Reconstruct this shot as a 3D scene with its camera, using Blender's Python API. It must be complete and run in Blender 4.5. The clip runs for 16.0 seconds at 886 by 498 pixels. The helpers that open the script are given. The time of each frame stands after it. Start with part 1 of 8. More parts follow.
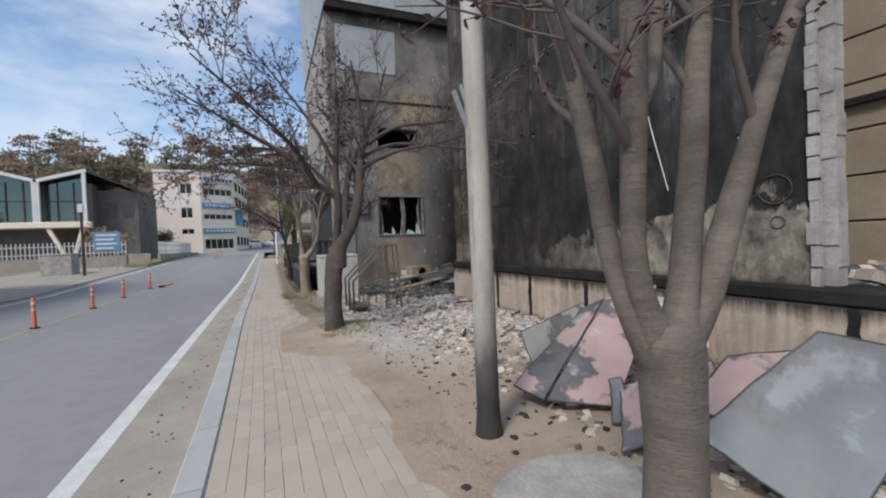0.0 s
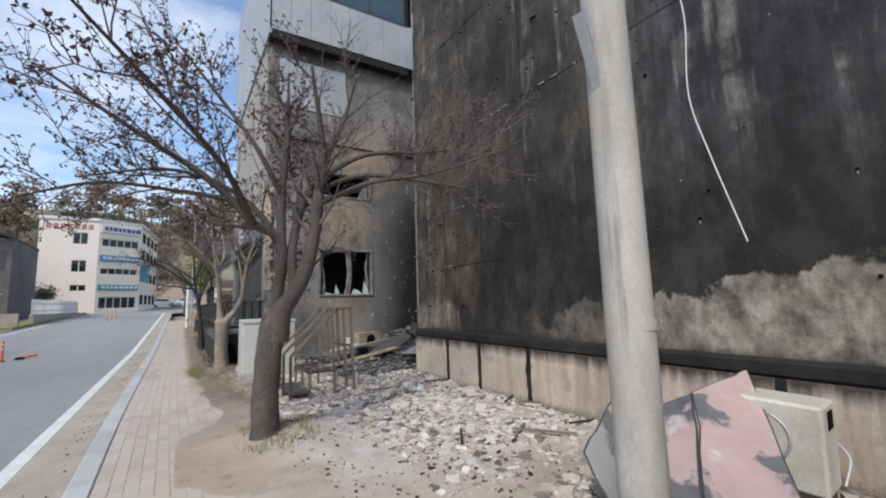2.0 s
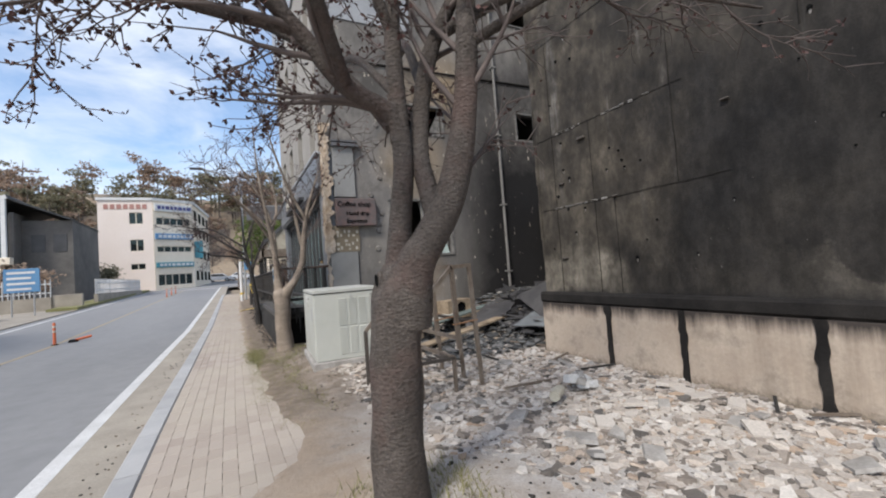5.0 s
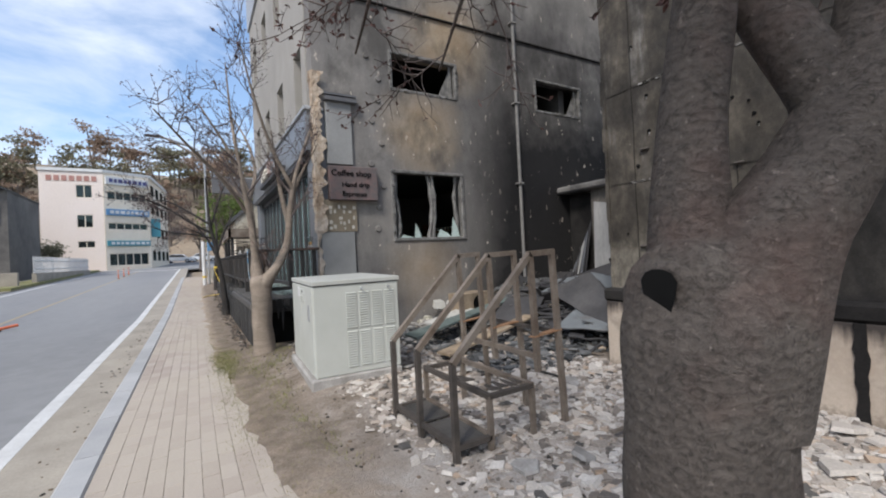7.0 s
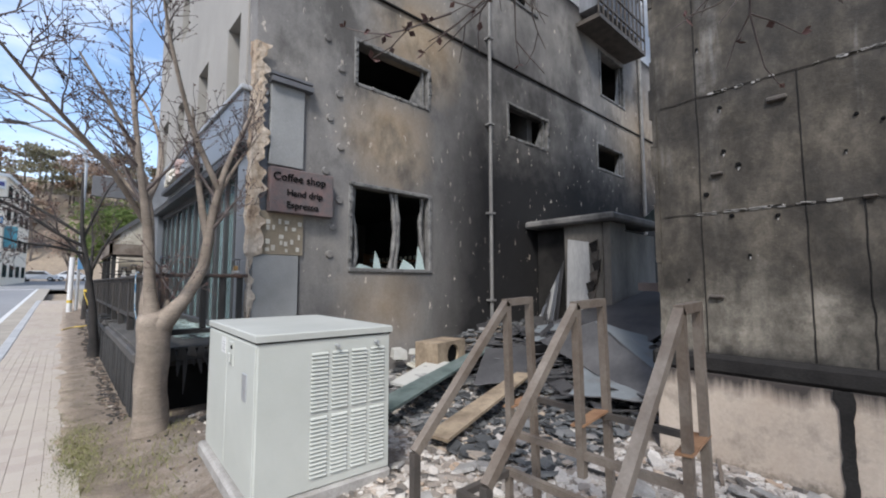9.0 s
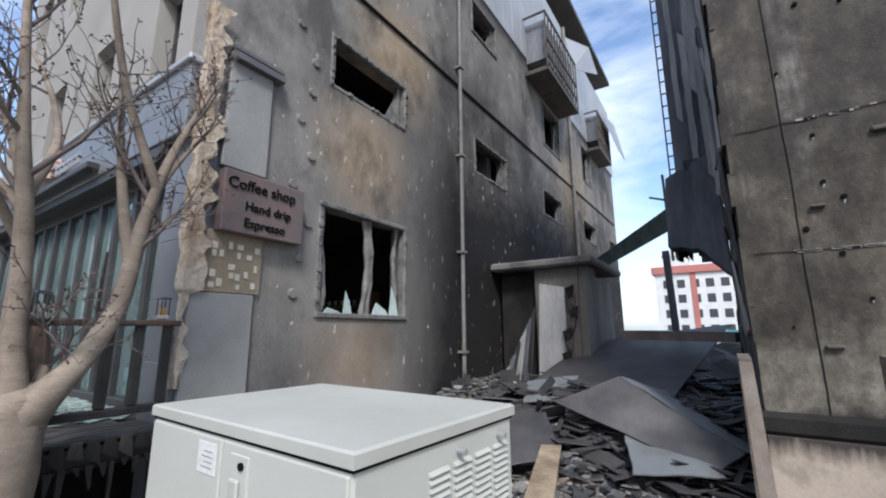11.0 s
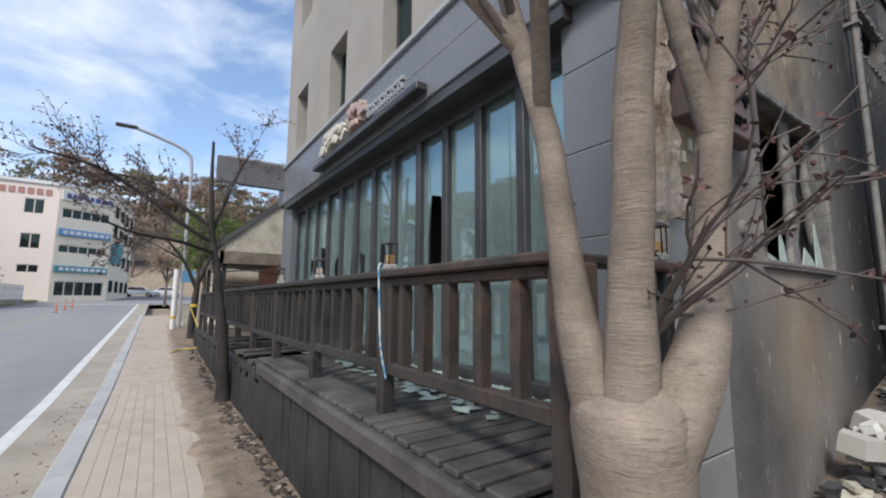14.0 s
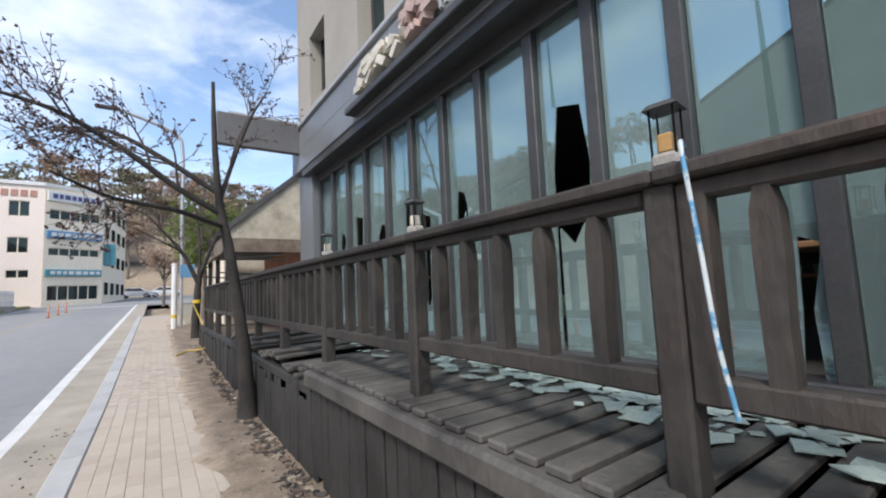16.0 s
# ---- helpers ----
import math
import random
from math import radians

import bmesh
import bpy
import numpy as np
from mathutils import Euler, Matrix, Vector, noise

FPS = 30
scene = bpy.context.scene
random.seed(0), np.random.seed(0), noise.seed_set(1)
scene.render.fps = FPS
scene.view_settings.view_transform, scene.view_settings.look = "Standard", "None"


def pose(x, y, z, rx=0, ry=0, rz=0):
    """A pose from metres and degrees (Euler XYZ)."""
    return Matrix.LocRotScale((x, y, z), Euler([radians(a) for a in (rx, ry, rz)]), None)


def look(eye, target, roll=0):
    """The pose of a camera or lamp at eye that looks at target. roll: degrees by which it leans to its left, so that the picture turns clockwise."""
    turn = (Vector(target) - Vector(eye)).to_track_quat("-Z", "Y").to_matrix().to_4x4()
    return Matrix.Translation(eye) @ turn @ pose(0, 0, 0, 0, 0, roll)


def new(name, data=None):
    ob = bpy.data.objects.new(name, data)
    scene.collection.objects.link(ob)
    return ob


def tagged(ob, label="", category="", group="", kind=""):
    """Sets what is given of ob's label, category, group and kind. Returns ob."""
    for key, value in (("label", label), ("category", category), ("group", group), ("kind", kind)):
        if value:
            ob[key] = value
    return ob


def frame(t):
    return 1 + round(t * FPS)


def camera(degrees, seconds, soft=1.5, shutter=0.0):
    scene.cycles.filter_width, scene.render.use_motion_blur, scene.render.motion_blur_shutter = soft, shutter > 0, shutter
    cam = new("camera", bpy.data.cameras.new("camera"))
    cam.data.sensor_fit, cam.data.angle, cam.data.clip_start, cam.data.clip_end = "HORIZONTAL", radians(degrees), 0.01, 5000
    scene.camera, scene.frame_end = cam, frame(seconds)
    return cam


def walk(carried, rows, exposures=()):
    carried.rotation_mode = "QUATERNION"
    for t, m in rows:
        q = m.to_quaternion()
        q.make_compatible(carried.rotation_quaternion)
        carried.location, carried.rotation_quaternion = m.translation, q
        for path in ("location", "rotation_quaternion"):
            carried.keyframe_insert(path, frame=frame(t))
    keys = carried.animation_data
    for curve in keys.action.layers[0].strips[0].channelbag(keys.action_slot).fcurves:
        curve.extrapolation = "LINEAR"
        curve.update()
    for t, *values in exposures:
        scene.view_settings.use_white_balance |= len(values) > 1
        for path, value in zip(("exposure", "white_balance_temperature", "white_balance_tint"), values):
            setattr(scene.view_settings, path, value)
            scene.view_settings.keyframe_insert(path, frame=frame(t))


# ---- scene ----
cam = camera(93.4, 16.0, soft=2.0)
METRES, EYE, TILT, LEAN, TURN = 15.0, 1.5, 0.0, 0.0, -22.6
ROWS = [
    (0.0, 0.0, 0.0, 0.0, -0.05, -1.1, 2.38),
    (0.5, -0.0177, 0.0243, 0.0007, 1.1, -0.66, -1.04),
    (1.0, -0.0231, 0.0534, 0.0014, 0.03, 2.52, 1.9),
    (1.5, -0.0338, 0.0846, 0.0022, -4.61, 4.2, 1.57),
    (2.0, -0.0438, 0.1185, 0.0035, -9.49, 6.93, 1.76),
    (2.5, -0.0527, 0.1514, 0.0027, -10.26, 8.75, 1.2),
    (3.0, -0.0661, 0.1832, 0.0046, -7.58, 10.92, 0.56),
    (3.5, -0.0745, 0.2138, 0.0062, -2.62, 14.47, -0.12),
    (4.0, -0.0901, 0.2429, 0.0025, -2.38, 14.61, -0.03),
    (4.5, -0.1012, 0.2748, -0.0031, -2.27, 4.85, 3.61),
    (7.0, -0.1624, 0.4136, -0.0002, -8.11, 0.37, 2.83),
    (7.5, -0.1766, 0.4427, 0.0001, -9.43, 0.71, 3.34),
    (8.0, -0.1839, 0.472, 0.0008, -10.92, 0.96, 4.14),
    (8.5, -0.1915, 0.4997, 0.0033, -15.26, 2.88, 0.05),
    (9.0, -0.2004, 0.5282, 0.0049, -19.68, 4.63, 0.03),
    (11.5, -0.2606, 0.6655, 0.0059, -35.11, 12.18, 0.44),
    (12.0, -0.2762, 0.6912, 0.0059, -26.58, 16.9, -0.38),
    (12.5, -0.2971, 0.7187, -0.0028, -20.04, 5.17, -0.02),
    (13.0, -0.3133, 0.7463, -0.0025, -14.28, 4.45, 0.38),
    (13.5, -0.3302, 0.7739, -0.0017, -12.1, 4.52, -0.6),
    (14.0, -0.3406, 0.8019, -0.0, -11.78, 7.01, -0.3),
    (14.5, -0.3509, 0.8286, 0.0009, -12.04, 9.2, -0.11),
    (15.0, -0.3626, 0.8555, -0.0034, -13.8, 8.74, -0.89),
    (15.5, -0.3707, 0.8846, -0.0054, -14.03, 6.77, 1.64),
    (16.0, -0.3844, 0.9123, -0.0076, -11.93, 5.18, 2.6),
]
walk(cam, [(t, pose(0, 0, EYE, TILT, LEAN, TURN) @ pose(METRES * x, METRES * y, METRES * z, 90 + pitch, roll, yaw)) for t, x, y, z, yaw, pitch, roll in ROWS], [(0.0, 0.44, 6350, 9), (1.0, 0.6, 6200, 9), (3.0, 0.76, 6400, 10), (4.6, 0.8, 6500, 10), (7.0, 0.8, 6350, 10), (9.0, 1.02, 6150, 10), (11.4, 0.98, 6100, 10), (12.0, 0.88, 6300, 10), (12.7, 0.78, 6350, 10), (14.5, 0.82, 6400, 10), (16.0, 1.02, 6450, 10)])
# --- world, sun, exposure ---
world = bpy.data.worlds.new("world")
scene.world = world
world.use_nodes = True
wn, wl = world.node_tree.nodes, world.node_tree.links
wn.clear()
w_out = wn.new("ShaderNodeOutputWorld")
w_bg = wn.new("ShaderNodeBackground")
w_sky = wn.new("ShaderNodeTexSky")
w_sky.sky_type = "NISHITA"
w_sky.sun_disc = False
SUN_ELEV, SUN_AZ = 48.0, 232.0  # azimuth clockwise from +y
w_sky.sun_elevation, w_sky.sun_rotation = radians(SUN_ELEV), radians(SUN_AZ)
w_sky.air_density, w_sky.dust_density, w_sky.ozone_density = 1.0, 1.5, 1.2
w_tc = wn.new("ShaderNodeTexCoord")
w_map = wn.new("ShaderNodeMapping")
w_map.inputs["Scale"].default_value = (3.0, 2.2, 7.5)
w_map.inputs["Rotation"].default_value = (0.2, 0.15, 0.5)
w_noise = wn.new("ShaderNodeTexNoise")
w_noise.inputs["Scale"].default_value = 1.3
w_noise.inputs["Detail"].default_value = 7.0
w_noise.inputs["Roughness"].default_value = 0.58
w_noise.inputs["Distortion"].default_value = 0.4
w_ramp = wn.new("ShaderNodeValToRGB")
w_ramp.color_ramp.elements[0].position, w_ramp.color_ramp.elements[1].position = 0.4, 0.8
w_mix = wn.new("ShaderNodeMixRGB")
w_mix.inputs[2].default_value = (4.15, 4.45, 5.0, 1)
wl.new(w_tc.outputs["Generated"], w_map.inputs["Vector"])
wl.new(w_map.outputs["Vector"], w_noise.inputs["Vector"])
wl.new(w_noise.outputs["Fac"], w_ramp.inputs["Fac"])
wl.new(w_ramp.outputs["Color"], w_mix.inputs[0])
wl.new(w_sky.outputs["Color"], w_mix.inputs[1])
wl.new(w_mix.outputs["Color"], w_bg.inputs["Color"])
wl.new(w_bg.outputs["Background"], w_out.inputs["Surface"])
w_bg.inputs["Strength"].default_value = 0.14

sun = new("sun", bpy.data.lights.new("sun", "SUN"))
sun.data.energy, sun.data.angle, sun.data.color = 1.9, radians(12), (1.0, 0.95, 0.87)
_a, _e = radians(SUN_AZ), radians(SUN_ELEV)
_d = Vector((math.sin(_a) * math.cos(_e), math.cos(_a) * math.cos(_e), math.sin(_e)))
sun.matrix_world = look(_d * 60, (0, 0, 0))


# --- materials ---
class Nodes:
    """Short hand for a node material."""

    def __init__(self, name):
        self.m = bpy.data.materials.new(name)
        self.m.use_nodes = True
        self.t = self.m.node_tree
        self.b = self.t.nodes["Principled BSDF"]
        self.tc = self.t.nodes.new("ShaderNodeTexCoord")
        self.pos = self.tc.outputs["Object"]

    def put(self, kind, **inputs):
        n = self.t.nodes.new(kind)
        for k, v in inputs.items():
            self.wire(n.inputs[k], v)
        return n

    def wire(self, sock, v):
        if isinstance(v, bpy.types.NodeSocket):
            self.t.links.new(v, sock)
        else:
            sock.default_value = v

    def noise(self, scale, detail=5.0, rough=0.6, stretch=None, distortion=0.0, pos=None):
        p = pos or self.pos
        if stretch:
            p = self.put("ShaderNodeMapping", Vector=p, Scale=stretch).outputs["Vector"]
        n = self.put("ShaderNodeTexNoise", Vector=p, Scale=scale, Detail=detail, Roughness=rough, Distortion=distortion)
        return n.outputs["Fac"]

    def ramp(self, fac, *stops):
        n = self.put("ShaderNodeValToRGB", Fac=fac)
        e = n.color_ramp.elements
        while len(e) < len(stops):
            e.new(0.5)
        for el, (p, c) in zip(e, stops):
            el.position = p
            el.color = (*c, 1) if isinstance(c, tuple) else (c, c, c, 1)
        return n.outputs["Color"]

    def mix(self, fac, a, b, how="MIX"):
        n = self.t.nodes.new("ShaderNodeMixRGB")
        n.blend_type = how
        for s, v in zip(n.inputs, (fac, a, b)):
            if isinstance(v, tuple):
                v = (*v, 1)
            self.wire(s, v)
        return n.outputs["Color"]

    def math(self, op, a, b=0.0):
        n = self.t.nodes.new("ShaderNodeMath")
        n.operation = op
        n.use_clamp = False
        self.wire(n.inputs[0], a)
        self.wire(n.inputs[1], b)
        return n.outputs[0]

    def span(self, v, lo, hi):
        return self.put("ShaderNodeMapRange", **{"Value": v, "From Min": lo, "From Max": hi}).outputs[0]

    def axes(self):
        n = self.put("ShaderNodeSeparateXYZ", Vector=self.pos)
        return n.outputs[0], n.outputs[1], n.outputs[2]

    def bump(self, height, strength=0.4, dist=0.01):
        n = self.put("ShaderNodeBump", Height=height, Strength=strength, Distance=dist)
        self.wire(self.b.inputs["Normal"], n.outputs["Normal"])

    def done(self, color, rough=0.8, metal=0.0, spec=None):
        self.wire(self.b.inputs["Base Color"], (*color, 1) if isinstance(color, tuple) else color)
        self.wire(self.b.inputs["Roughness"], rough)
        self.wire(self.b.inputs["Metallic"], metal)
        if spec is not None:
            self.b.inputs["Specular IOR Level"].default_value = spec
        return self.m


def plain(name, c1, c2, coarse=2.0, fine=40.0, rough=0.8, metal=0.0, bump=0.3, dist=0.006, stretch=None, island=0.0, rnd=0.0, spec=None, lo=0.3, hi=0.7, grain=0.55):
    """A worn surface: two tones at a coarse scale, grain at a fine one."""
    n = Nodes(name)
    a = n.noise(coarse, 6, 0.65, stretch)
    f = n.noise(fine, 4, 0.6, stretch)
    c = n.ramp(a, (lo, c1), (hi, c2))
    c = n.mix(grain, c, n.ramp(f, (0.25, 0.55), (0.75, 1.0)), "MULTIPLY")
    if island:
        g = n.put("ShaderNodeNewGeometry").outputs["Random Per Island"]
        c = n.mix(1.0, c, n.ramp(g, (0.0, 1.0 - island), (1.0, 1.0)), "MULTIPLY")
    if rnd:
        g = n.put("ShaderNodeObjectInfo").outputs["Random"]
        c = n.mix(1.0, c, n.ramp(g, (0.0, 1.0 - rnd), (1.0, 1.0)), "MULTIPLY")
    if bump:
        n.bump(n.mix(0.5, a, f), bump, dist)
    return n.done(c, rough, metal, spec)


def asphalt_mat():
    n = Nodes("asphalt")
    big = n.noise(0.35, 6, 0.6, (1, 0.25, 1))
    mid = n.noise(4, 5, 0.6)
    grit = n.noise(140, 3, 0.7)
    c = n.ramp(big, (0.3, (0.22, 0.222, 0.228)), (0.7, (0.29, 0.29, 0.29)))
    c = n.mix(0.35, c, n.ramp(mid, (0.3, 0.6), (0.7, 1.0)), "MULTIPLY")
    c = n.mix(0.5, c, n.ramp(grit, (0.3, 0.6), (0.7, 1.0)), "MULTIPLY")
    n.bump(grit, 0.35, 0.004)
    return n.done(c, 0.85)


def soil_mat():
    n = Nodes("sandy_soil")
    big = n.noise(0.8, 6, 0.65)
    mid = n.noise(5, 6, 0.65)
    fine = n.noise(60, 4, 0.7)
    c = n.ramp(big, (0.3, (0.3, 0.23, 0.17)), (0.55, (0.41, 0.33, 0.255)), (0.75, (0.37, 0.32, 0.27)))
    c = n.mix(n.ramp(mid, (0.58, 0.0), (0.7, 0.8)), c, (0.17, 0.125, 0.09))
    c = n.mix(0.5, c, n.ramp(fine, (0.3, 0.5), (0.7, 1.0)), "MULTIPLY")
    # ash and pale plaster dust where the rubble lies
    x, y, z = n.axes()
    ash = n.math("MULTIPLY", n.span(n.math("ADD", y, n.math("MULTIPLY", mid, 2.0)), 5.0, 7.5), n.span(n.math("ADD", x, mid), 1.2, 2.2))
    ash = n.math("MULTIPLY", ash, n.span(y, 14.6, 13.4))
    c = n.mix(n.math("MULTIPLY", ash, n.ramp(n.noise(2.2, 6, 0.7), (0.35, 0.35), (0.6, 1.0))), c, n.ramp(fine, (0.3, (0.4, 0.37, 0.35)), (0.6, (0.62, 0.6, 0.57)), (0.8, (0.25, 0.23, 0.21))))
    # burnt black ground beside the deck and along the shop's side wall
    burnt = n.math("MULTIPLY", n.span(n.math("ADD", y, n.math("MULTIPLY", mid, 1.2)), 13.5, 14.3), n.span(n.math("ADD", x, n.math("MULTIPLY", mid, 0.5)), 1.2, 1.5))
    c = n.mix(n.math("MULTIPLY", burnt, 0.85), c, n.ramp(fine, (0.3, (0.025, 0.024, 0.023)), (0.7, (0.09, 0.08, 0.07))))
    # darker leaf mould beside the pavement from the cabinet on
    mould = n.math("MULTIPLY", n.span(n.math("ADD", y, n.math("MULTIPLY", big, 2.0)), 9.2, 11.2), n.span(n.math("ADD", x, n.math("MULTIPLY", mid, 0.5)), 0.55, 0.75))
    c = n.mix(n.math("MULTIPLY", mould, n.ramp(n.noise(3.5, 6, 0.7), (0.3, 0.35), (0.6, 0.95))), c, n.ramp(fine, (0.3, (0.08, 0.062, 0.046)), (0.7, (0.2, 0.155, 0.115))))
    n.bump(n.mix(0.4, mid, fine), 0.9, 0.035)
    return n.done(c, 0.95)


def big_wall_mat():
    """Sooted render: black to olive grey, streaked, pale where the fire did not lick low down."""
    n = Nodes("sooted_render")
    x, y, z = n.axes()
    big = n.noise(0.45, 6, 0.6)
    mid = n.noise(2.0, 6, 0.65)
    fine = n.noise(45, 4, 0.7)
    streak = n.noise(2.3, 5, 0.65, (1, 1.6, 0.12))
    c = n.ramp(big, (0.36, (0.021, 0.0195, 0.0185)), (0.52, (0.043, 0.038, 0.032)), (0.68, (0.082, 0.07, 0.055)))
    # olive-grey smoked northern half, blacker to the south
    north = n.span(n.math("ADD", y, n.math("MULTIPLY", big, 5.0)), 8.0, 12.0)
    c = n.mix(n.math("MULTIPLY", north, 0.75), c, n.ramp(mid, (0.35, (0.04, 0.035, 0.029)), (0.52, (0.078, 0.067, 0.053)), (0.66, (0.135, 0.116, 0.09))))
    # bluish sheen painted into the colour high on the southern half, ending in ragged runs
    rag = n.math("ADD", z, n.math("MULTIPLY", n.noise(5, 5, 0.7, (1, 2.2, 0.1)), 2.4))
    sheen = n.math("MULTIPLY", n.span(rag, 3.6, 4.2), n.span(n.math("ADD", y, n.math("MULTIPLY", mid, 2.0)), 6.4, 5.2))
    c = n.mix(n.math("MULTIPLY", sheen, n.ramp(n.noise(7, 5, 0.7, (1, 2.0, 0.12)), (0.36, 0.15), (0.62, 0.95))), c, n.ramp(big, (0.35, (0.03, 0.032, 0.035)), (0.6, (0.095, 0.097, 0.102))))
    # runs where water washed the soot
    runs = n.math("MULTIPLY", n.ramp(streak, (0.56, 0.0), (0.66, 1.0)), n.ramp(mid, (0.42, 0.0), (0.58, 0.9)))
    c = n.mix(n.math("MULTIPLY", runs, n.span(z, 1.5, 3.5)), c, (0.17, 0.16, 0.148))
    wash = n.math("MULTIPLY", n.math("MULTIPLY", n.span(n.math("ADD", y, n.math("MULTIPLY", mid, 0.5)), 5.75, 5.5), n.span(n.math("ADD", y, n.math("MULTIPLY", mid, 0.5)), 4.7, 5.1)), n.span(n.math("ADD", z, streak), 2.6, 4.0))
    c = n.mix(n.math("MULTIPLY", wash, n.ramp(n.noise(9, 5, 0.75, (1, 1.6, 0.1)), (0.5, 0.0), (0.62, 0.6))), c, (0.22, 0.21, 0.2))
    # blackest just above the unburnt strip
    band = n.math("MULTIPLY", n.span(n.math("ADD", z, n.math("MULTIPLY", streak, 2.2)), 5.0, 3.6), n.span(n.math("ADD", y, n.math("MULTIPLY", big, 2.5)), 10.2, 8.4))
    c = n.mix(n.math("MULTIPLY", band, 0.7), c, (0.021, 0.02, 0.02))
    # unburnt strip above the plinth
    edge = n.math("ADD", z, n.math("MULTIPLY", n.math("SUBTRACT", n.mix(0.16, n.noise(1.25, 6, 0.58), n.noise(4.0, 5, 0.7, (1, 1.6, 0.15))), 0.5), 2.1))
    edge = n.math("SUBTRACT", edge, n.math("MULTIPLY", n.span(y, 4.6, 3.0), 0.3))
    pale = n.math("MULTIPLY", n.span(edge, 1.42, 1.34), n.span(n.math("ADD", y, n.math("MULTIPLY", mid, 2.2)), 8.2, 5.2))
    nw = n.math("MULTIPLY", n.span(edge, 1.62, 1.36), n.span(n.math("ADD", y, n.math("MULTIPLY", mid, 0.4)), 8.62, 8.82))
    pale = n.math("MAXIMUM", pale, n.math("MULTIPLY", nw, 0.58))
    pale = n.math("MULTIPLY", pale, n.ramp(n.noise(3.5, 6, 0.7), (0.36, 0.35), (0.5, 1.0)))
    c = n.mix(pale, c, n.ramp(mid, (0.3, (0.155, 0.137, 0.11)), (0.55, (0.265, 0.237, 0.194)), (0.75, (0.38, 0.344, 0.293))))
    low = n.math("MULTIPLY", n.span(n.math("ADD", z, n.math("MULTIPLY", mid, 0.35)), 1.2, 1.08), n.span(y, 1.5, 3.0))
    c = n.mix(n.math("MULTIPLY", low, 0.9), c, (0.03, 0.028, 0.027))
    c = n.mix(n.ramp(n.noise(16, 3, 0.6), (0.74, 0.0), (0.78, 0.7)), c, (0.34, 0.32, 0.3))
    c = n.mix(0.75, c, n.ramp(n.noise(3.2, 7, 0.75, (1, 1.2, 0.7)), (0.34, 0.3), (0.48, 0.75), (0.62, 1.5)), "MULTIPLY")
    c = n.mix(0.4, c, n.ramp(fine, (0.3, 0.5), (0.7, 1.0)), "MULTIPLY")
    n.bump(n.mix(0.5, mid, fine), 0.45, 0.02)
    return n.done(c, n.ramp(mid, (0.3, 0.6), (0.7, 0.85)), spec=0.25)


def plinth_mat():
    n = Nodes("stained_cream_plinth")
    x, y, z = n.axes()
    mid = n.noise(1.6, 6, 0.65)
    fine = n.noise(30, 4, 0.7)
    streak = n.noise(5.0, 5, 0.7, (1, 1.5, 0.12))
    c = n.ramp(mid, (0.3, (0.4, 0.32, 0.25)), (0.7, (0.6, 0.51, 0.42)))
    south = n.span(y, 8.5, 5.5)
    c = n.mix(n.math("MULTIPLY", n.ramp(streak, (0.42, 0.0), (0.7, 0.6)), south), c, (0.19, 0.145, 0.1))
    c = n.mix(n.ramp(n.noise(3.2, 6, 0.7), (0.5, 0.0), (0.64, 0.6)), c, (0.22, 0.18, 0.14))
    # darker towards the foot, then towards the top edge
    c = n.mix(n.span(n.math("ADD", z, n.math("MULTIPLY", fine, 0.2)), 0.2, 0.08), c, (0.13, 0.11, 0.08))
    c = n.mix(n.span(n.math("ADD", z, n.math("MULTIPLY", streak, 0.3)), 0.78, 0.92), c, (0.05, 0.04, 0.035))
    c = n.mix(0.35, c, n.ramp(fine, (0.3, 0.6), (0.7, 1.0)), "MULTIPLY")
    n.bump(fine, 0.3, 0.006)
    return n.done(c, 0.8)


